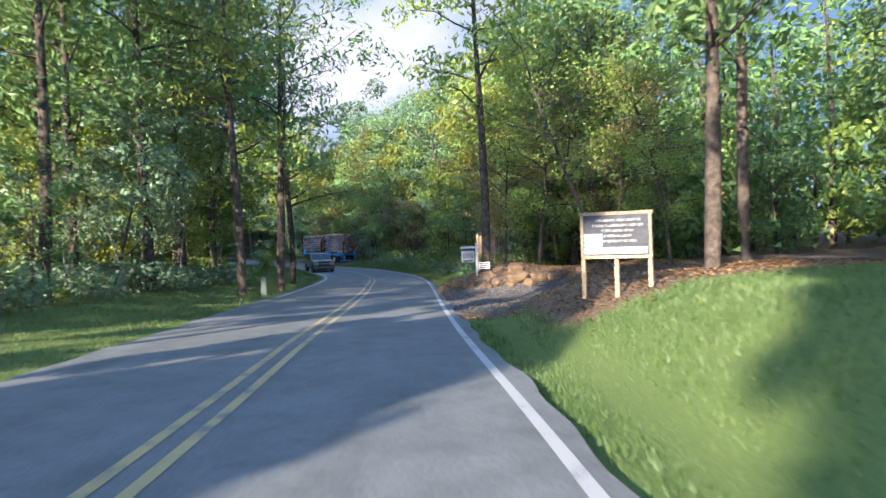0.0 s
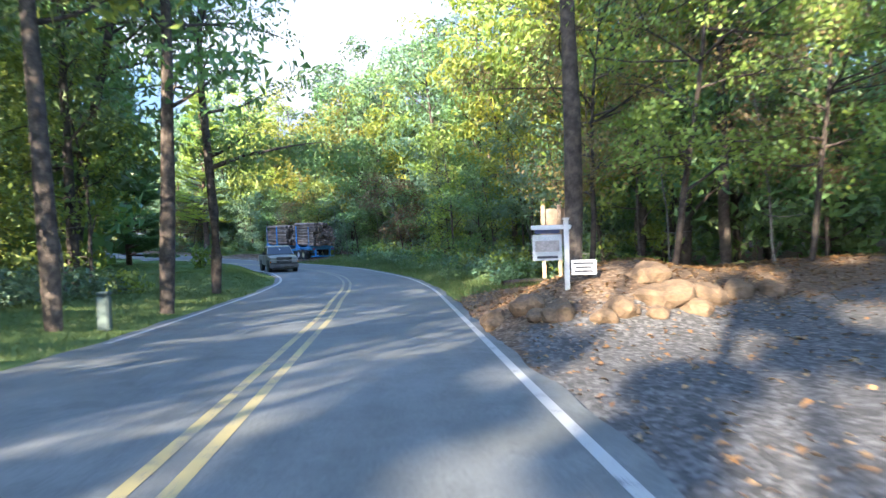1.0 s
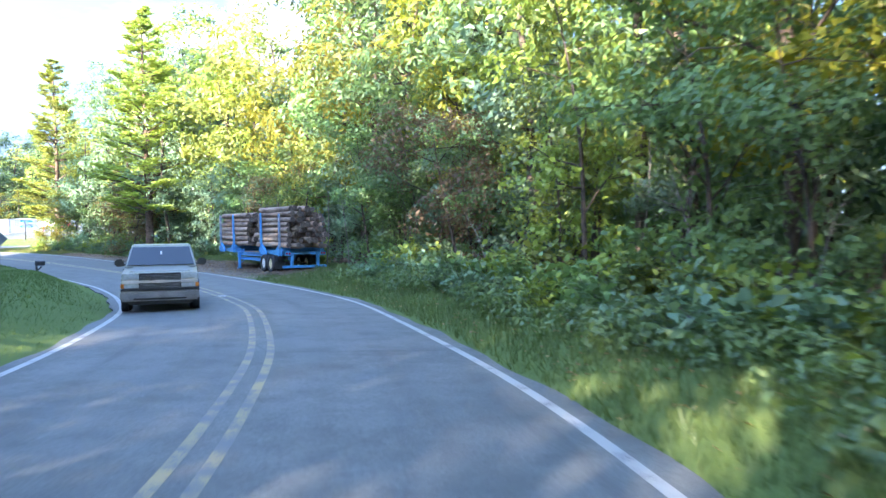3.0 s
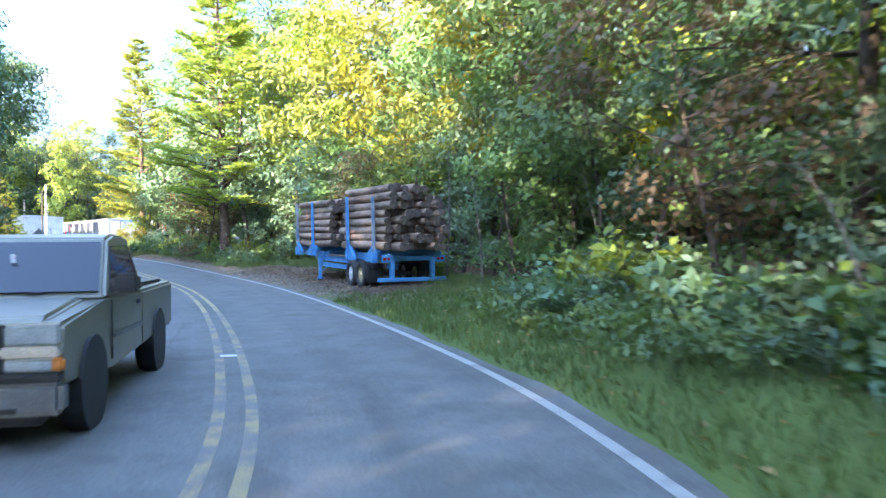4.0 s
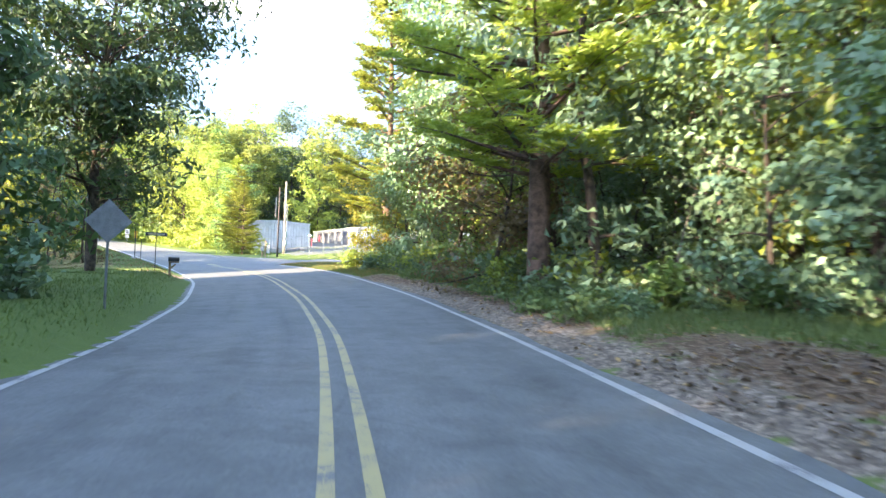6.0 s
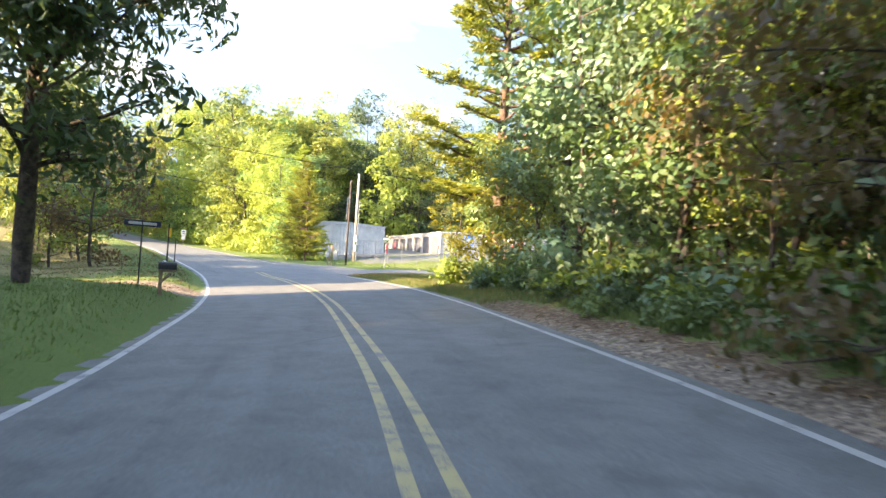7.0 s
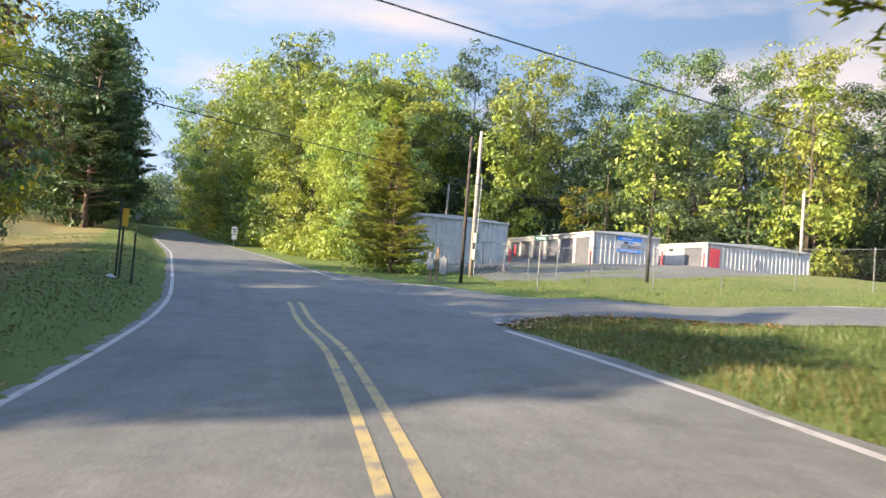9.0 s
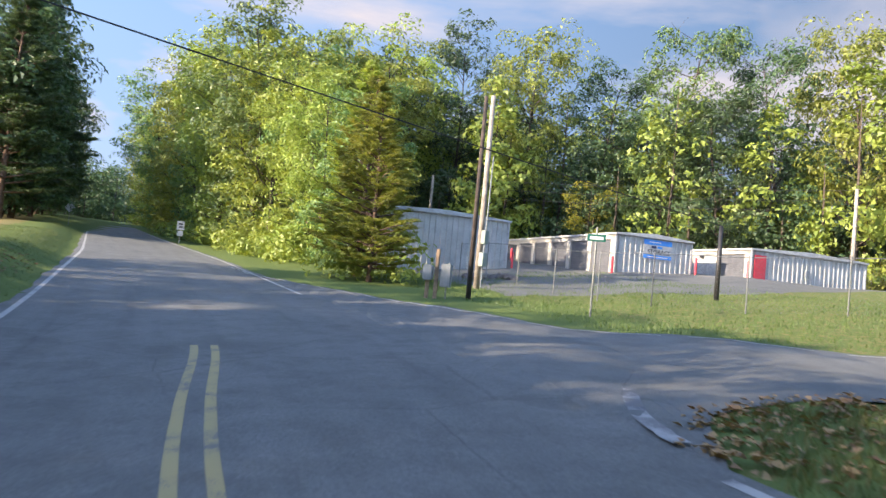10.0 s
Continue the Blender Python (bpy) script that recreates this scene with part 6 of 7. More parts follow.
fence_run((-79.4, 153.2, 0), (-66.6, 146.9, 0), 5, "grey chain-link fence along the grass")
fence_run((-66.6, 146.9, 0), (-48.0, 154.0, 0), 7, "grey chain-link fence along the side road")


# ---- poles and wires ----
def pole(name, x, y, h, r, mat, label, lean=(0, 0)):
    z = ground(x, y)
    t = thing(name, (x, y, z - 0.1), label, "pole")
    part("shaft", tube((0, 0, 0), (lean[0], lean[1], h), r, r * 0.75, 14), mat, t, smooth=True)
    return t


pole("utility_pole", -72.3, 144.6, 7.3, 0.09, DARK_TIMBER, "dark creosoted timber pole on the grass")
gp = pole("utility_pole", -74.4, 147.9, 8.0, 0.125, GREY_TIMBER, "weathered grey timber utility pole on the grass")
for z, w in ((1.0, 0.32), (1.9, 0.26)):
    part("junction_box", box(0.22, w, 0.55, (0.22, -0.02, z), 0.02), BOX_GREEN, gp)
part("conduit", tube((0.17, 0.05, 0.1), (0.24, 0.05, 5.5), 0.03, sides=8), BOX_GREY, gp)
pole("fence_pole", -66.2, 152.0, 2.95, 0.10, BLACK_PAINT, "black timber pole beside the fence")
pole("utility_pole", -78.2, 88.0, 8.7, 0.16, GREY_TIMBER, "grey timber utility pole in the wood")
pole("utility_pole", -50.0, 163.0, 7.5, 0.15, GREY_TIMBER, "grey timber utility pole beyond the side road")
for x, y, hh in ((-66.0, 178.0, 7.0), (-96.0, 170.0, 7.0)):
    pole("utility_pole", x, y, hh, 0.14, GREY_TIMBER, "grey timber utility pole behind the buildings")


def cable(a, b, sag, r, label):
    a, b = Vector(a), Vector(b)
    n = 24
    pts = [(a.lerp(b, k / n) - Vector((0, 0, sag * 4 * (k / n) * (1 - k / n))), r) for k in range(n + 1)]
    ob = mesh_object("overhead_cable", *limb_mesh([pts], 5), WIRE)
    tagged(ob, label, "cable", "overhead cables")


cable((-78.2, 88.0, ground(-78.2, 88) + 8.45), (-66.2, 152.0, ground(-66.2, 152.0) + 2.85), 0.25, 0.018, "black cable hanging across the road")
cable((-71.6, 84.0, 7.7), (-50.0, 163.0, 7.7), 0.60, 0.018, "black cable hanging across the road")
for k in range(3):
    cable((-66.0, 178.0, ground(-66, 178) + 6.8 - 0.7 * k), (-96.0, 170.0, ground(-96, 170) + 6.8 - 0.7 * k), 0.3, 0.014, "thin cable in front of the wood")

# service boxes by the poles
mt = thing("meter_rack", (-72.9, 143.4, ground(-72.9, 143.4)), "grey electric meter boxes on timber posts", "meter box", rz=25)
for x in (-0.25, 0.05):
    part("post", box(0.12, 0.12, 1.75 if x > 0 else 1.1, (x, 0, -0.05), 0.01), WOOD_POST, mt)
part("meter_box", box(0.34, 0.22, 0.52, (-0.22, -0.14, 0.62), 0.03), BOX_GREY, mt)
part("cabinet", box(0.36, 0.26, 0.78, (0.42, -0.10, 0.42), 0.03), BOX_GREY, mt)
part("cabinet_post", tube((0.42, 0, 0), (0.42, 0, 0.5), 0.03), GALV, mt)


def boulder(x, y, s, seed, mat=STONE, label="large tan boulder on the bank", grp="boulders by the drive", flat=0.7, name="boulder"):
    b = bmesh.new()
    bmesh.ops.create_icosphere(b, subdivisions=3, radius=1.0)
    for v in b.verts:
        n = noise.noise(v.co * 1.1 + Vector((seed * 7.1, 0, 0))) * 0.38 + noise.noise(v.co * 2.9 + Vector((0, seed * 3.3, 0))) * 0.12
        v.co = v.co * (1 + n)
        v.co.z *= flat
    t = part(name, b, mat, None, "", pose(0, 0, 0, 0, 0, seed * 57) @ Matrix.Diagonal((s, s * 0.8, s, 1)))
    t.matrix_world = pose(x, y, ground(x, y) + s * flat * 0.12)
    tagged(t, label, "rock", grp)


for k, (x, y, s) in enumerate(((1.1, 30.8, 0.40), (2.2, 30.6, 0.38), (3.1, 31.0, 0.54), (4.1, 31.4, 0.44), (0.6, 31.5, 0.40), (3.1, 31.9, 0.42), (4.9, 32.0, 0.40), (0.0, 32.0, 0.38), (1.8, 30.3, 0.26),
                                  (2.8, 30.4, 0.24), (5.8, 32.3, 0.34), (3.6, 30.7, 0.30), (0.7, 30.8, 0.24))):
    boulder(x, y, s, k + 1)
rr = random.Random(9)
for k in range(22):
    boulder(-77.7 + rr.uniform(-1.8, 1.8), 153.7 + rr.uniform(-0.6, 0.7), rr.uniform(0.14, 0.34), k + 20, ROCK_GREY, "grey and tan rubble stone in a heap", "rubble heap by the pole", 0.8, "rubble_stone")


# ---- signs ----
def face_to(x, y, tx_, ty_):
    """The turn that lets a board's face (-y) look from x, y towards a place."""
    return math.degrees(math.atan2(ty_ - y, tx_ - x)) + 90


# entry board on posts
e = thing("entry_sign", (3.72, 15.43, ground(3.72, 15.43) - 0.05), "weathered wooden entry sign with worn lettering on posts", "sign", rz=-30)
dz = 0.62 - ground(3.72, 15.43) + 0.05
for x in (-0.74, 0.0, 0.72):
    part("post", box(0.09, 0.09, (1.50 if x else 0.75) + dz, (x, 0.03, 0), 0.01), WOOD_PALE, e)
part("board", box(1.42, 0.04, 0.86, (0, -0.04, dz + 0.58), 0.005), INK, e)
part("faded_strip", box(1.38, 0.012, 0.15, (0, -0.066, dz + 0.60)), SIGN_FADED, e, "sun-faded pale blue strip")
part("faded_corner", box(0.40, 0.010, 0.28, (-0.48, -0.065, dz + 0.76)), SIGN_FADED, e, "sun-faded blue corner")
part("top_rail", box(1.60, 0.07, 0.07, (0, 0.0, dz + 1.44), 0.01), WOOD_POST, e)
part("bottom_rail", box(1.56, 0.07, 0.07, (0, -0.02, dz + 0.50), 0.01), WOOD_PALE, e)
bars(e, pose(0.06, -0.084, dz + 1.10), 1.16, 0.56, 5, WORN_INK, lengths=(0.85, 0.95, 0.60, 0.52, 0.70))

# white post with a hanging board
w = thing("hanging_sign", (1.47, 31.9, ground(1.47, 31.9) - 0.25), "white wooden post sign with hanging boards", "sign", rz=-4)
part("post", box(0.10, 0.10, 1.62, (0.0, 0, 0), 0.01), WHITE_PAINT, w)
part("cap", box(0.13, 0.13, 0.05, (0, 0, 1.62), 0.015), WHITE_PAINT, w)
part("arm", box(0.80, 0.09, 0.09, (-0.30, 0, 1.44), 0.01), WHITE_PAINT, w)
hb = part("panel", box(0.58, 0.025, 0.52, (-0.38, 0, 0.82), 0.004), OFF_WHITE, w)
part("panel_header", box(0.50, 0.012, 0.12, (-0.38, -0.018, 1.36)), SIGN_NAVY, w)
part("picture", box(0.48, 0.008, 0.22, (-0.38, -0.017, 1.00)), PLY_GREY, hb)
bars(hb, pose(-0.38, -0.018, 0.89), 0.46, 0.10, 1, INK)
rd = part("rider_panel", box(0.50, 0.025, 0.30, (0.33, -0.03, 0.52), 0.004), OFF_WHITE, w)
bars(rd, pose(0.33, -0.046, 0.67), 0.46, 0.24, 3, INK)

# plywood board on three posts
y = thing("plywood_board", (2.18, 36.45, ground(2.18, 36.45) - 0.05), "bare brown plywood board on timber posts", "sign", rz=-8)
for x in (-0.42, 0.0, 0.42):
    part("post", box(0.10, 0.10, 1.93, (x, -0.05, 0), 0.008), WOOD_POST, y)
part("board", box(0.95, 0.03, 0.95, (0, 0.03, 0.88), 0.004), PLY_BROWN, y)


def sign_post(name, x, y, h, label, rz, mat=GALV, r=0.03):
    t = thing(name, (x, y, ground(x, y) - 0.05), label, "sign", rz=rz)
    part("post", tube((0, 0, 0), (0, 0, h), r, sides=8), mat, t)
    return t


def diamond(side, mat, t, z, border=None):
    b = box(side, 0.012, side, (0, 0, -side / 2), 0.004)
    b.transform(pose(0, -0.04, z, 0, 45, 0))
    p = part("plate", b, mat, t)
    if border:
        b = box(side * 0.5, 0.006, side * 0.10, (0, 0, 0))
        part("symbol", b, border, p, "", pose(0, -0.052, z, 0, 90, 0))
    return p


sp = sign_post("warning_sign", -35.95, 98.9, 2.47, "dull metal back of a diamond road sign", face_to(-35.9, 98.9, -18, 84), SIGN_BACK)
diamond(0.72, SIGN_BACK, sp, 2.04)
sp = sign_post("warning_sign", -131.9, 156.6, 2.3, "pale diamond road sign on a post by the far road", 60)
diamond(0.76, OFF_WHITE, sp, 1.75, INK)
sp = sign_post("speed_sign", -114.95, 158.8, 2.1, "white rectangular road sign on a post by the far road", 60)
part("plate", box(0.62, 0.02, 0.78, (0, -0.04, 1.25), 0.01), OFF_WHITE, sp)
part("plate", box(0.50, 0.02, 0.45, (0, -0.04, 0.72), 0.01), OFF_WHITE, sp)
bars(sp, pose(0, -0.055, 1.64), 0.4, 0.5, 2, INK)
bl = sign_post("street_sign", -50.4, 111.9, 1.98, "narrow dark street sign on a thin black post", face_to(-50.4, 111.9, -37, 105), BLACK_PAINT, 0.022)
part("blade", box(1.0, 0.02, 0.17, (0, 0, 1.80), 0.005), SIGN_NAVY, bl)
bars(bl, pose(0, -0.014, 1.885), 0.86, 0.16, 1, PALE_INK)
gs = sign_post("street_sign", -66.75, 143.0, 2.62, "green street sign on a thin steel post", face_to(-66.75, 143.0, -57, 124.4))
part("blade", box(0.52, 0.02, 0.20, (0, -0.035, 2.20), 0.004), SIGN_GREEN, gs)
bars(gs, pose(0, -0.049, 2.30), 0.42, 0.18, 1, PALE_INK)
# three posts with a yellow marker by the ditch
for k, (x, y2, hh) in enumerate(((-73.3, 128.3, 2.6), (-73.1, 128.75, 1.7), (-73.6, 128.55, 2.4))):
    q = sign_post("marker_post", x, y2, hh, "thin dark steel post beside the ditch", face_to(x, y2, -50, 118), BLACK_PAINT, 0.035)
    if k == 2:
        part("marker", box(0.26, 0.02, 0.60, (0, -0.04, 1.75), 0.004), SIGN_YELLOW, q)
boulder(-73.2, 128.1, 0.17, 77, OFF_WHITE, "small white stone at the foot of the posts", "stone by the posts", 0.6, "white_stone")


# ---- mailboxes and small things ----
def mailbox(x, y, rz, h, post_mat, label, paper=True):
    t = thing("mailbox", (x, y, ground(x, y) - 0.05), label, "mailbox", "mailboxes by the road", rz)
    part("post", box(0.10, 0.10, h + 0.12, (0, 0.12, 0), 0.01), post_mat, t)
    part("arm", box(0.09, 0.50, 0.08, (0, -0.05, h - 0.08), 0.01), post_mat, t)
    br = box(0.07, 0.42, 0.07, (0, 0, 0))
    br.transform(pose(0, -0.02, h - 0.30, -45, 0, 0))
    part("brace", br, post_mat, t)
    b = bmesh.new()
    n, ln, r = 10, 0.50, 0.085
    ring = [(-r, 0.0)] + [(-r * math.cos(math.pi * k / n), 0.12 + r * math.sin(math.pi * k / n)) for k in range(n + 1)] + [(r, 0.0)]
    fr = [b.verts.new((px, -0.30, h + pz)) for px, pz in ring]
    bk = [b.verts.new((px, -0.30 + ln, h + pz)) for px, pz in ring]
    b.faces.new(fr)
    b.faces.new(bk[::-1])
    for k in range(len(ring)):
        b.faces.new((fr[k], fr[(k + 1) % len(ring)], bk[(k + 1) % len(ring)], bk[k]))
    bx = part("box", b, BLACK_PAINT, t)
    part("flag", box(0.01, 0.16, 0.05, (0.095, -0.05, h + 0.10)), RED_PAINT, bx)
    part("door_pull", box(0.03, 0.03, 0.02, (0, -0.315, h + 0.14)), GALV, bx)
    if paper:
        part("paper_tube", tube((0.16, -0.25, h + 0.02), (0.16, 0.18, h + 0.02), 0.075, sides=12), CAR_BLACK, t)


mailbox(-49.4, 112.1, face_to(-49.4, 112.1, -46.9, 115.5), 0.84, WOOD_POST, "black mailbox on a timber post by the drive", False)
mailbox(-27.0, 88.45, face_to(-27.0, 88.45, -22.4, 92), 0.66, BLACK_PAINT, "black mailbox on a thin dark post in the grass", False)
pb = thing("cable_pedestal", (-8.4, 33.4, ground(-8.4, 33.4)), "grey-green utility pedestal at the wood's edge", "utility box")
part("body", box(0.26, 0.22, 0.78, (0, 0, -0.02), 0.03), PEDESTAL, pb)
part("lid", box(0.30, 0.26, 0.08, (0, 0, 0.76), 0.03), PEDESTAL, pb)
# small white sheet added for a bright reflection on the road
scr = box(0.24, 0.15, 0.006, (0, 0, 0))
sc = part("paper_scrap", scr, PALE_INK, None, "", pose(0, 0, 0, 3, 2, 30))
sx, sy = beside(72.2, -0.02)
si = station(72.2)
sc.matrix_world = pose(sx, sy, ROAD[si, 2] + 0.012)
tagged(sc, "small white mark lying on the centre line", "litter")
# dead trunk lying in the litter
fx, fy = 2.2, 43.2
fl = mesh_object("fallen_log", *limb_mesh([[(Vector((-0.9, 0, 0.1)), 0.11), (Vector((0, 0.1, 0.14)), 0.10), (Vector((1.1, 0.05, 0.12)), 0.07)]], 9), BARK, smooth=True)
fl.matrix_world = pose(fx, fy, ground(fx, fy), 0, 0, 15)
tagged(fl, "short fallen log lying in leaf litter", "log")


# ---- grass, weeds and dead leaves ----
def blades(name, n, seed, region, h0, h1, width, mat, label, keep):
    """Many blades of grass along the road; region: y range and distances from the road's middle."""
    rng = np.random.default_rng(seed)
    y0, y1, d0, d1 = region
    i = rng.integers(station(y0), station(y1), n)
    d = rng.uniform(d0, d1, n)
    p = ROAD[i, :2] + RIGHT[i] * d[:, None] + TAN[i] * rng.uniform(-0.13, 0.13, (n, 1))
    ok = keep(p[:, 0], p[:, 1], i, d)
    p = p[ok]
    n = len(p)
    z = height(p[:, 0], p[:, 1])
    a = rng.uniform(0, 2 * math.pi, n)
    h = rng.uniform(h0, h1, n)
    lean = rng.normal(size=(n, 2)) * h[:, None] * 0.35
    s = np.c_[np.cos(a), np.sin(a)] * width
    base = np.c_[p, z - 0.02]
    tri = np.stack([base + np.c_[s, np.zeros(n)], base - np.c_[s, np.zeros(n)], base + np.c_[lean, h]], 1)
    ob = quads_object(name, tri.reshape(-1, 3), mat, None, 3)
    tagged(ob, label, "grass", kind="stuff")


def lawn_keep(x, y, i, d):
    li2, gr2, dr2 = cover(x, y, i, d)
    edge = np.where(d > 0, ROAD[i, 5], ROAD[i, 4]) + 0.35
    side_r = on_side_road(x, y, d)
    return (np.abs(d) > edge) & (gr2 < 0.45) & (li2 < 0.6) & ~side_r


blades("grass_right", 48000, 301, (1, 22, 3.7, 13), 0.05, 0.16, 0.012, GRASS, "green roadside grass", lawn_keep)
blades("grass_left", 40000, 302, (2, 60, -9, -3.6), 0.04, 0.13, 0.012, GRASS, "green verge grass", lawn_keep)
blades("grass_bend", 80000, 303, (40, 112, 3.6, 9), 0.06, 0.30, 0.013, GRASS, "rough green verge grass", lawn_keep)
blades("grass_lawn", 56000, 304, (52, 122, -13, -3.7), 0.05, 0.14, 0.012, GRASS, "mown green lawn grass", lawn_keep)
blades("grass_corner", 60000, 305, (108, 130, 3.6, 13), 0.05, 0.20, 0.013, GRASS, "tall green grass on the corner", lawn_keep)
blades("grass_ditch", 40000, 306, (119, 150, -16, -3.8), 0.04, 0.12, 0.013, GRASS, "short sunlit grass by the ditch", lawn_keep)
blades("grass_dry", 9000, 307, (112, 135, 3.6, 7), 0.06, 0.25, 0.012, DRY_GRASS, "dry straw-coloured grass by the road", lawn_keep)
blades("grass_yard", 30000, 308, (128, 142, 9, 24), 0.05, 0.14, 0.016, GRASS, "sunlit grass before the yard", lawn_keep)


def litter_leaves(name, n, seed, region, size, mat, label, want):
    rng = np.random.default_rng(seed)
    y0, y1, d0, d1 = region
    i = rng.integers(station(y0), station(y1), n)
    d = rng.uniform(d0, d1, n)
    p = ROAD[i, :2] + RIGHT[i] * d[:, None] + TAN[i] * rng.uniform(-0.13, 0.13, (n, 1))
    li2, gr2, dr2 = cover(p[:, 0], p[:, 1], i, d)
    ok = want(li2, gr2, dr2, rng.uniform(0, 1, n), d) & ~on_side_road(p[:, 0], p[:, 1], d)
    p = p[ok]
    c = np.c_[p, height(p[:, 0], p[:, 1], True) + rng.uniform(0.01, 0.04, len(p))]
    tagged(quads_object(name, leaf_quads(rng, c, size, 4.0, 0.7), mat), label, "leaf litter", kind="stuff")


litter_leaves("dead_leaves_bank", 22000, 311, (12, 48, 3.6, 16), 0.10, DEAD_LEAF, "brown dead leaves on the bank", lambda l, g, dd, r, d: (r < l * (1 - 0.85 * g) + 0.05 * g) & (d > 3.8))
litter_leaves("dead_leaves_verge", 5000, 312, (44, 112, 3.8, 8), 0.10, DEAD_LEAF, "brown dead leaves on the verge", lambda l, g, dd, r, d: r < 0.5)
litter_leaves("dead_leaves_ditch", 5000, 313, (120, 140, -14, -4.3), 0.11, DEAD_LEAF, "brown dead leaves on the grass", lambda l, g, dd, r, d: r < 0.7)
litter_leaves("dead_leaves_corner", 700, 314, (124, 130, 3.9, 8), 0.12, DEAD_LEAF, "orange dead leaves at the corner", lambda l, g, dd, r, d: r < 0.8)


# strips of bark shed beside the trailer
rng_b = np.random.default_rng(321)
ib = rng_b.integers(station(79), station(96), 2600)
db = rng_b.uniform(3.9, 7.6, 2600)
pb2 = ROAD[ib, :2] + RIGHT[ib] * db[:, None] + TAN[ib] * rng_b.uniform(-0.13, 0.13, (2600, 1))
zb = np.c_[pb2, height(pb2[:, 0], pb2[:, 1]) + rng_b.uniform(0.01, 0.05, 2600)]
tagged(quads_object("bark_debris", leaf_quads(rng_b, zb, 0.20, 4.0, 0.28), BARK_CHIP), "brown strips of bark shed on the gravel shoulder", "bark litter", kind="stuff")


# fallen leaves heaped along the side road's near corner
ce = NEAR_EDGE[int(0.06 * 160):int(0.30 * 160)]
ct = np.gradient(ce, axis=0)
ct /= np.linalg.norm(ct, axis=1)[:, None]
rng_c = np.random.default_rng(320)
n_c = 2600
pick_c = rng_c.integers(0, len(ce), n_c)
pc = ce[pick_c] + np.c_[ct[pick_c, 1], -ct[pick_c, 0]] * (rng_c.exponential(0.60, (n_c, 1)) - 0.12) + rng_c.normal(size=(n_c, 2)) * 0.12
ic, dc = nearest(pc[:, 0], pc[:, 1], 1)
pc = pc[dc > ROAD[ic, 5] + 0.25]
zc = np.c_[pc, height(pc[:, 0], pc[:, 1], False) + rng_c.uniform(0.035, 0.06, len(pc))]
tagged(quads_object("dead_leaves_edge", leaf_quads(rng_c, zc, 0.11, 4.0, 0.7), DEAD_LEAF), "orange fallen leaves along the road's corner", "leaf litter", kind="stuff")


# ---- clouds, far off ----
def cloud_build(t, p):
    n = noise_tex(t, 1.5, 6.0, 0.6, "Object")
    info = t.nodes.new("ShaderNodeObjectInfo")
    n.noise_dimensions = "4D"
    w4 = node(t, "ShaderNodeMapRange", **{"To Max": 60.0})
    t.links.new(info.outputs["Random"], w4.inputs["Value"])
    t.links.new(w4.outputs[0], n.inputs["W"])
    c = t.nodes.new("ShaderNodeTexCoord")
    g = t.nodes.new("ShaderNodeTexGradient")
    g.gradient_type = "SPHERICAL"
    t.links.new(c.outputs["Object"], g.inputs[0])
    m = t.nodes.new("ShaderNodeMath")
    m.operation = "MULTIPLY_ADD"
    t.links.new(n.outputs[0], m.inputs[0])
    m.inputs[1].default_value = 1.5
    a = t.nodes.new("ShaderNodeMath")
    a.operation = "SUBTRACT"
    t.links.new(g.outputs[0], a.inputs[0])
    a.inputs[1].default_value = 0.95
    t.links.new(a.outputs[0], m.inputs[2])
    r = ramp(t, m.outputs[0], [(0.08, (0, 0, 0)), (0.95, (1, 1, 1))])
    em = node(t, "ShaderNodeEmission", Strength=0.21)
    em.inputs[0].default_value = (1.0, 0.93, 0.88, 1)
    tr = t.nodes.new("ShaderNodeBsdfTransparent")
    ms = t.nodes.new("ShaderNodeMixShader")
    t.links.new(r.outputs[0], ms.inputs[0])
    t.links.new(tr.outputs[0], ms.inputs[1])
    t.links.new(em.outputs[0], ms.inputs[2])
    t.links.new(ms.outputs[0], t.nodes["Material Output"].inputs[0])


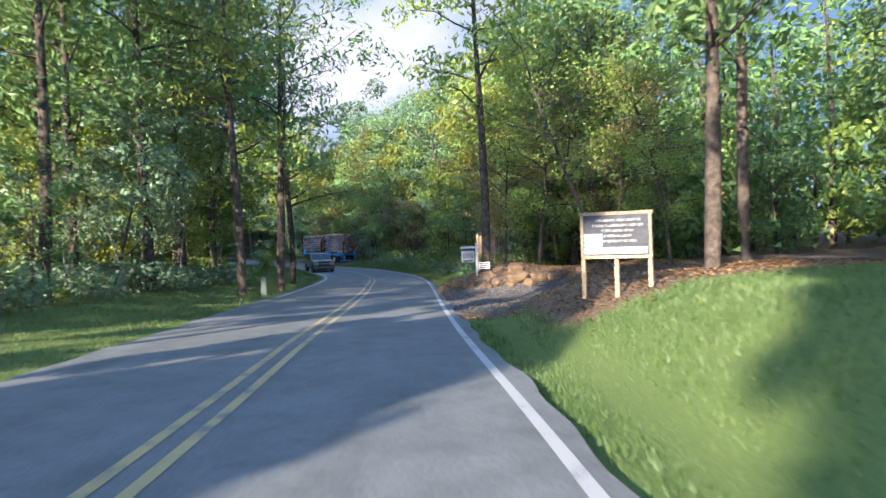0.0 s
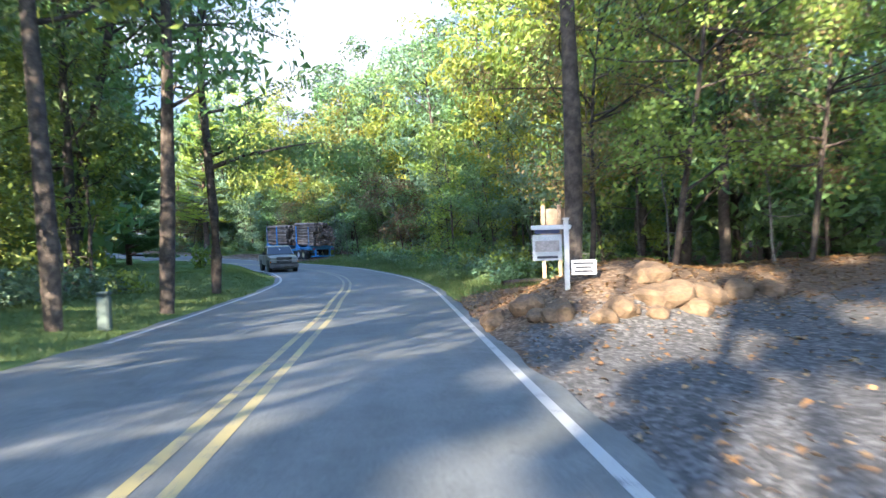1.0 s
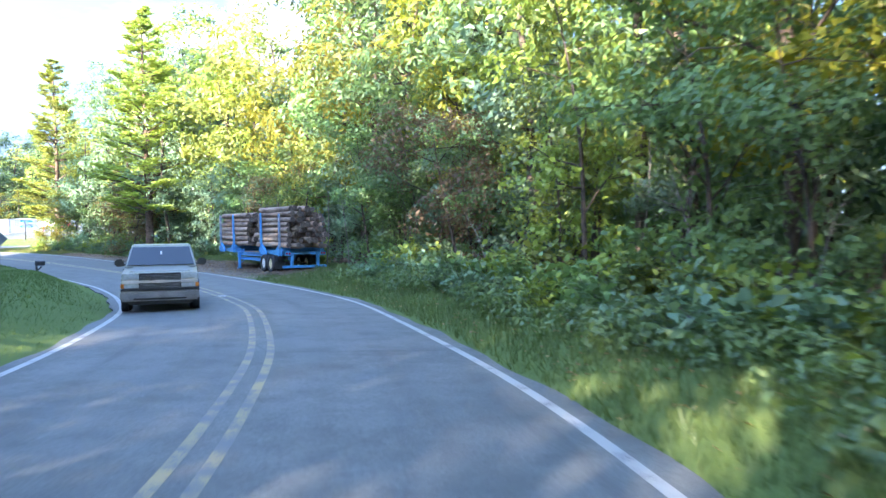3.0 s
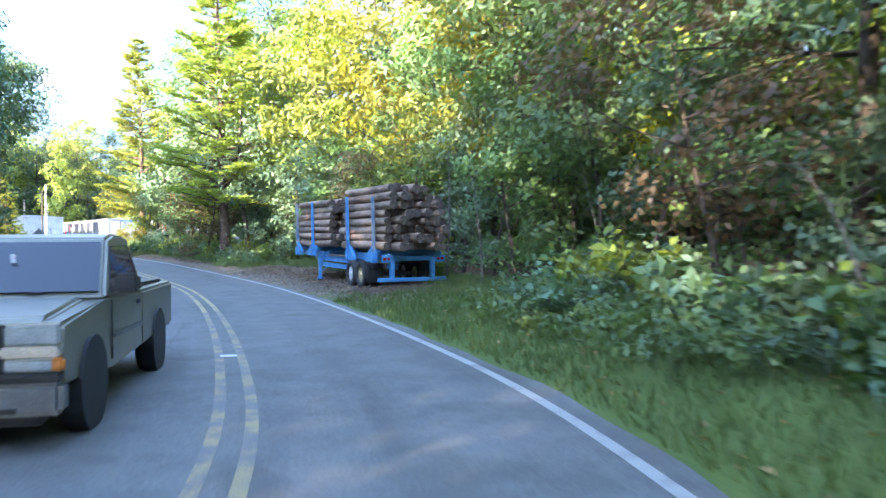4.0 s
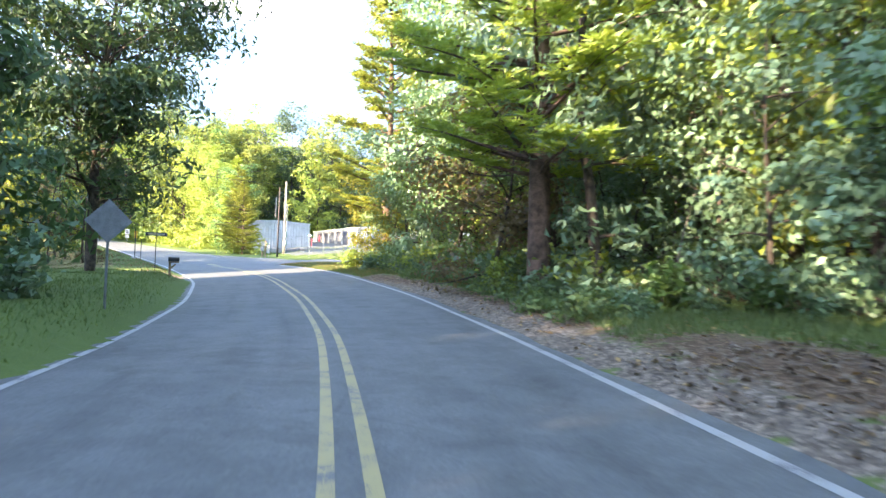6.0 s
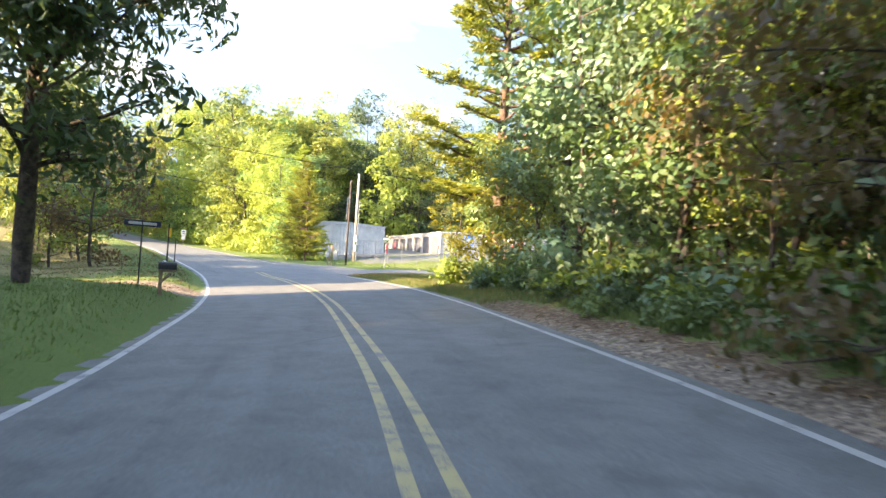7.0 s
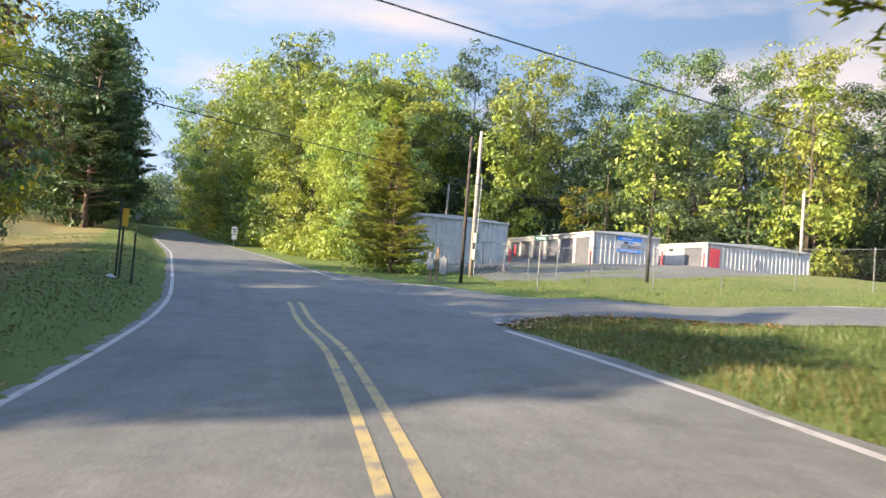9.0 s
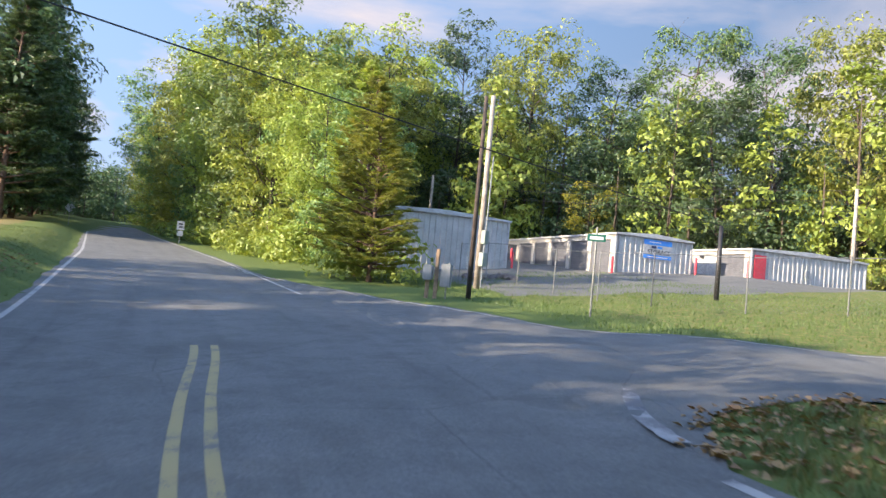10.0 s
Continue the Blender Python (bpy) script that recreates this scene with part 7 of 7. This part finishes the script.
CLOUD = material("cloud", cloud_build)
for k, (yaw, up, wd, ht) in enumerate(((62, 20, 420, 110), (46, 18.5, 380, 90), (57, 13, 150, 60), (36, 12, 130, 50), (20, 15, 380, 110), (8, 12, 200, 80), (30, 22, 500, 120), (-5, 20, 400, 140), (75, 22, 380, 120), (42, 9, 110, 40), (64, 9, 120, 50), (25, 25, 300, 80), (8, 16, 420, 260), (10, 12, 360, 200), (3, 14, 400, 220))):
    R = 1500.0
    at = Vector((-math.sin(radians(yaw)) * R, math.cos(radians(yaw)) * R, R * math.tan(radians(up))))
    b = bmesh.new()
    bmesh.ops.create_grid(b, x_segments=1, y_segments=1, size=1.0)
    ob = part("cloud_backdrop", b, CLOUD, None, "")
    ob.matrix_world = look(at, (-40, 80, 0)) @ Matrix.Diagonal((wd, ht, 1, 1))
    ob.visible_shadow = False
    tagged(ob, "soft pinkish white cloud in the evening sky", "cloud", "evening clouds", "structure")


# ---- the open sky low over the woods, far behind everything ----
def sky_build(t, p):
    c = t.nodes.new("ShaderNodeTexCoord")
    sep = t.nodes.new("ShaderNodeSeparateXYZ")
    t.links.new(c.outputs["Object"], sep.inputs[0])
    up = node(t, "ShaderNodeMapRange", **{"From Min": 0.0, "From Max": 1000.0})
    t.links.new(sep.outputs[2], up.inputs["Value"])
    col = ramp(t, up.outputs[0], [(0.0, (0.70, 0.86, 1.0)), (0.35, (0.50, 0.74, 1.0)), (1.0, (0.36, 0.62, 1.0))])
    far_west = node(t, "ShaderNodeMapRange", **{"From Min": -1900.0, "From Max": 0.0, "To Min": 1.0, "To Max": 0.0})
    t.links.new(sep.outputs[0], far_west.inputs["Value"])
    square = t.nodes.new("ShaderNodeMath")
    square.operation = "POWER"
    square.inputs[1].default_value = 1.5
    t.links.new(far_west.outputs[0], square.inputs[0])
    west = node(t, "ShaderNodeMapRange", **{"To Min": 0.12, "To Max": 0.25})
    t.links.new(square.outputs[0], west.inputs["Value"])
    em = t.nodes.new("ShaderNodeEmission")
    t.links.new(col.outputs[0], em.inputs[0])
    t.links.new(west.outputs[0], em.inputs[1])
    t.links.new(em.outputs[0], t.nodes["Material Output"].inputs[0])


arc, rise, R = 56, 10, 1900.0
sv = []
for k in range(arc + 1):
    w = radians(-80 + 175 * k / arc)
    sv += [(-math.sin(w) * R, math.cos(w) * R, -80 + 1130 * j / rise) for j in range(rise + 1)]
sf = [(k * (rise + 1) + j, k * (rise + 1) + j + 1, (k + 1) * (rise + 1) + j + 1, (k + 1) * (rise + 1) + j) for k in range(arc) for j in range(rise)]
dome = mesh_object("sky_backdrop", sv, sf, material("evening_sky", sky_build), smooth=True)
dome.location = (-40, 80, 0)
tagged(dome, "pale blue evening sky low over the woods", "sky", kind="structure")
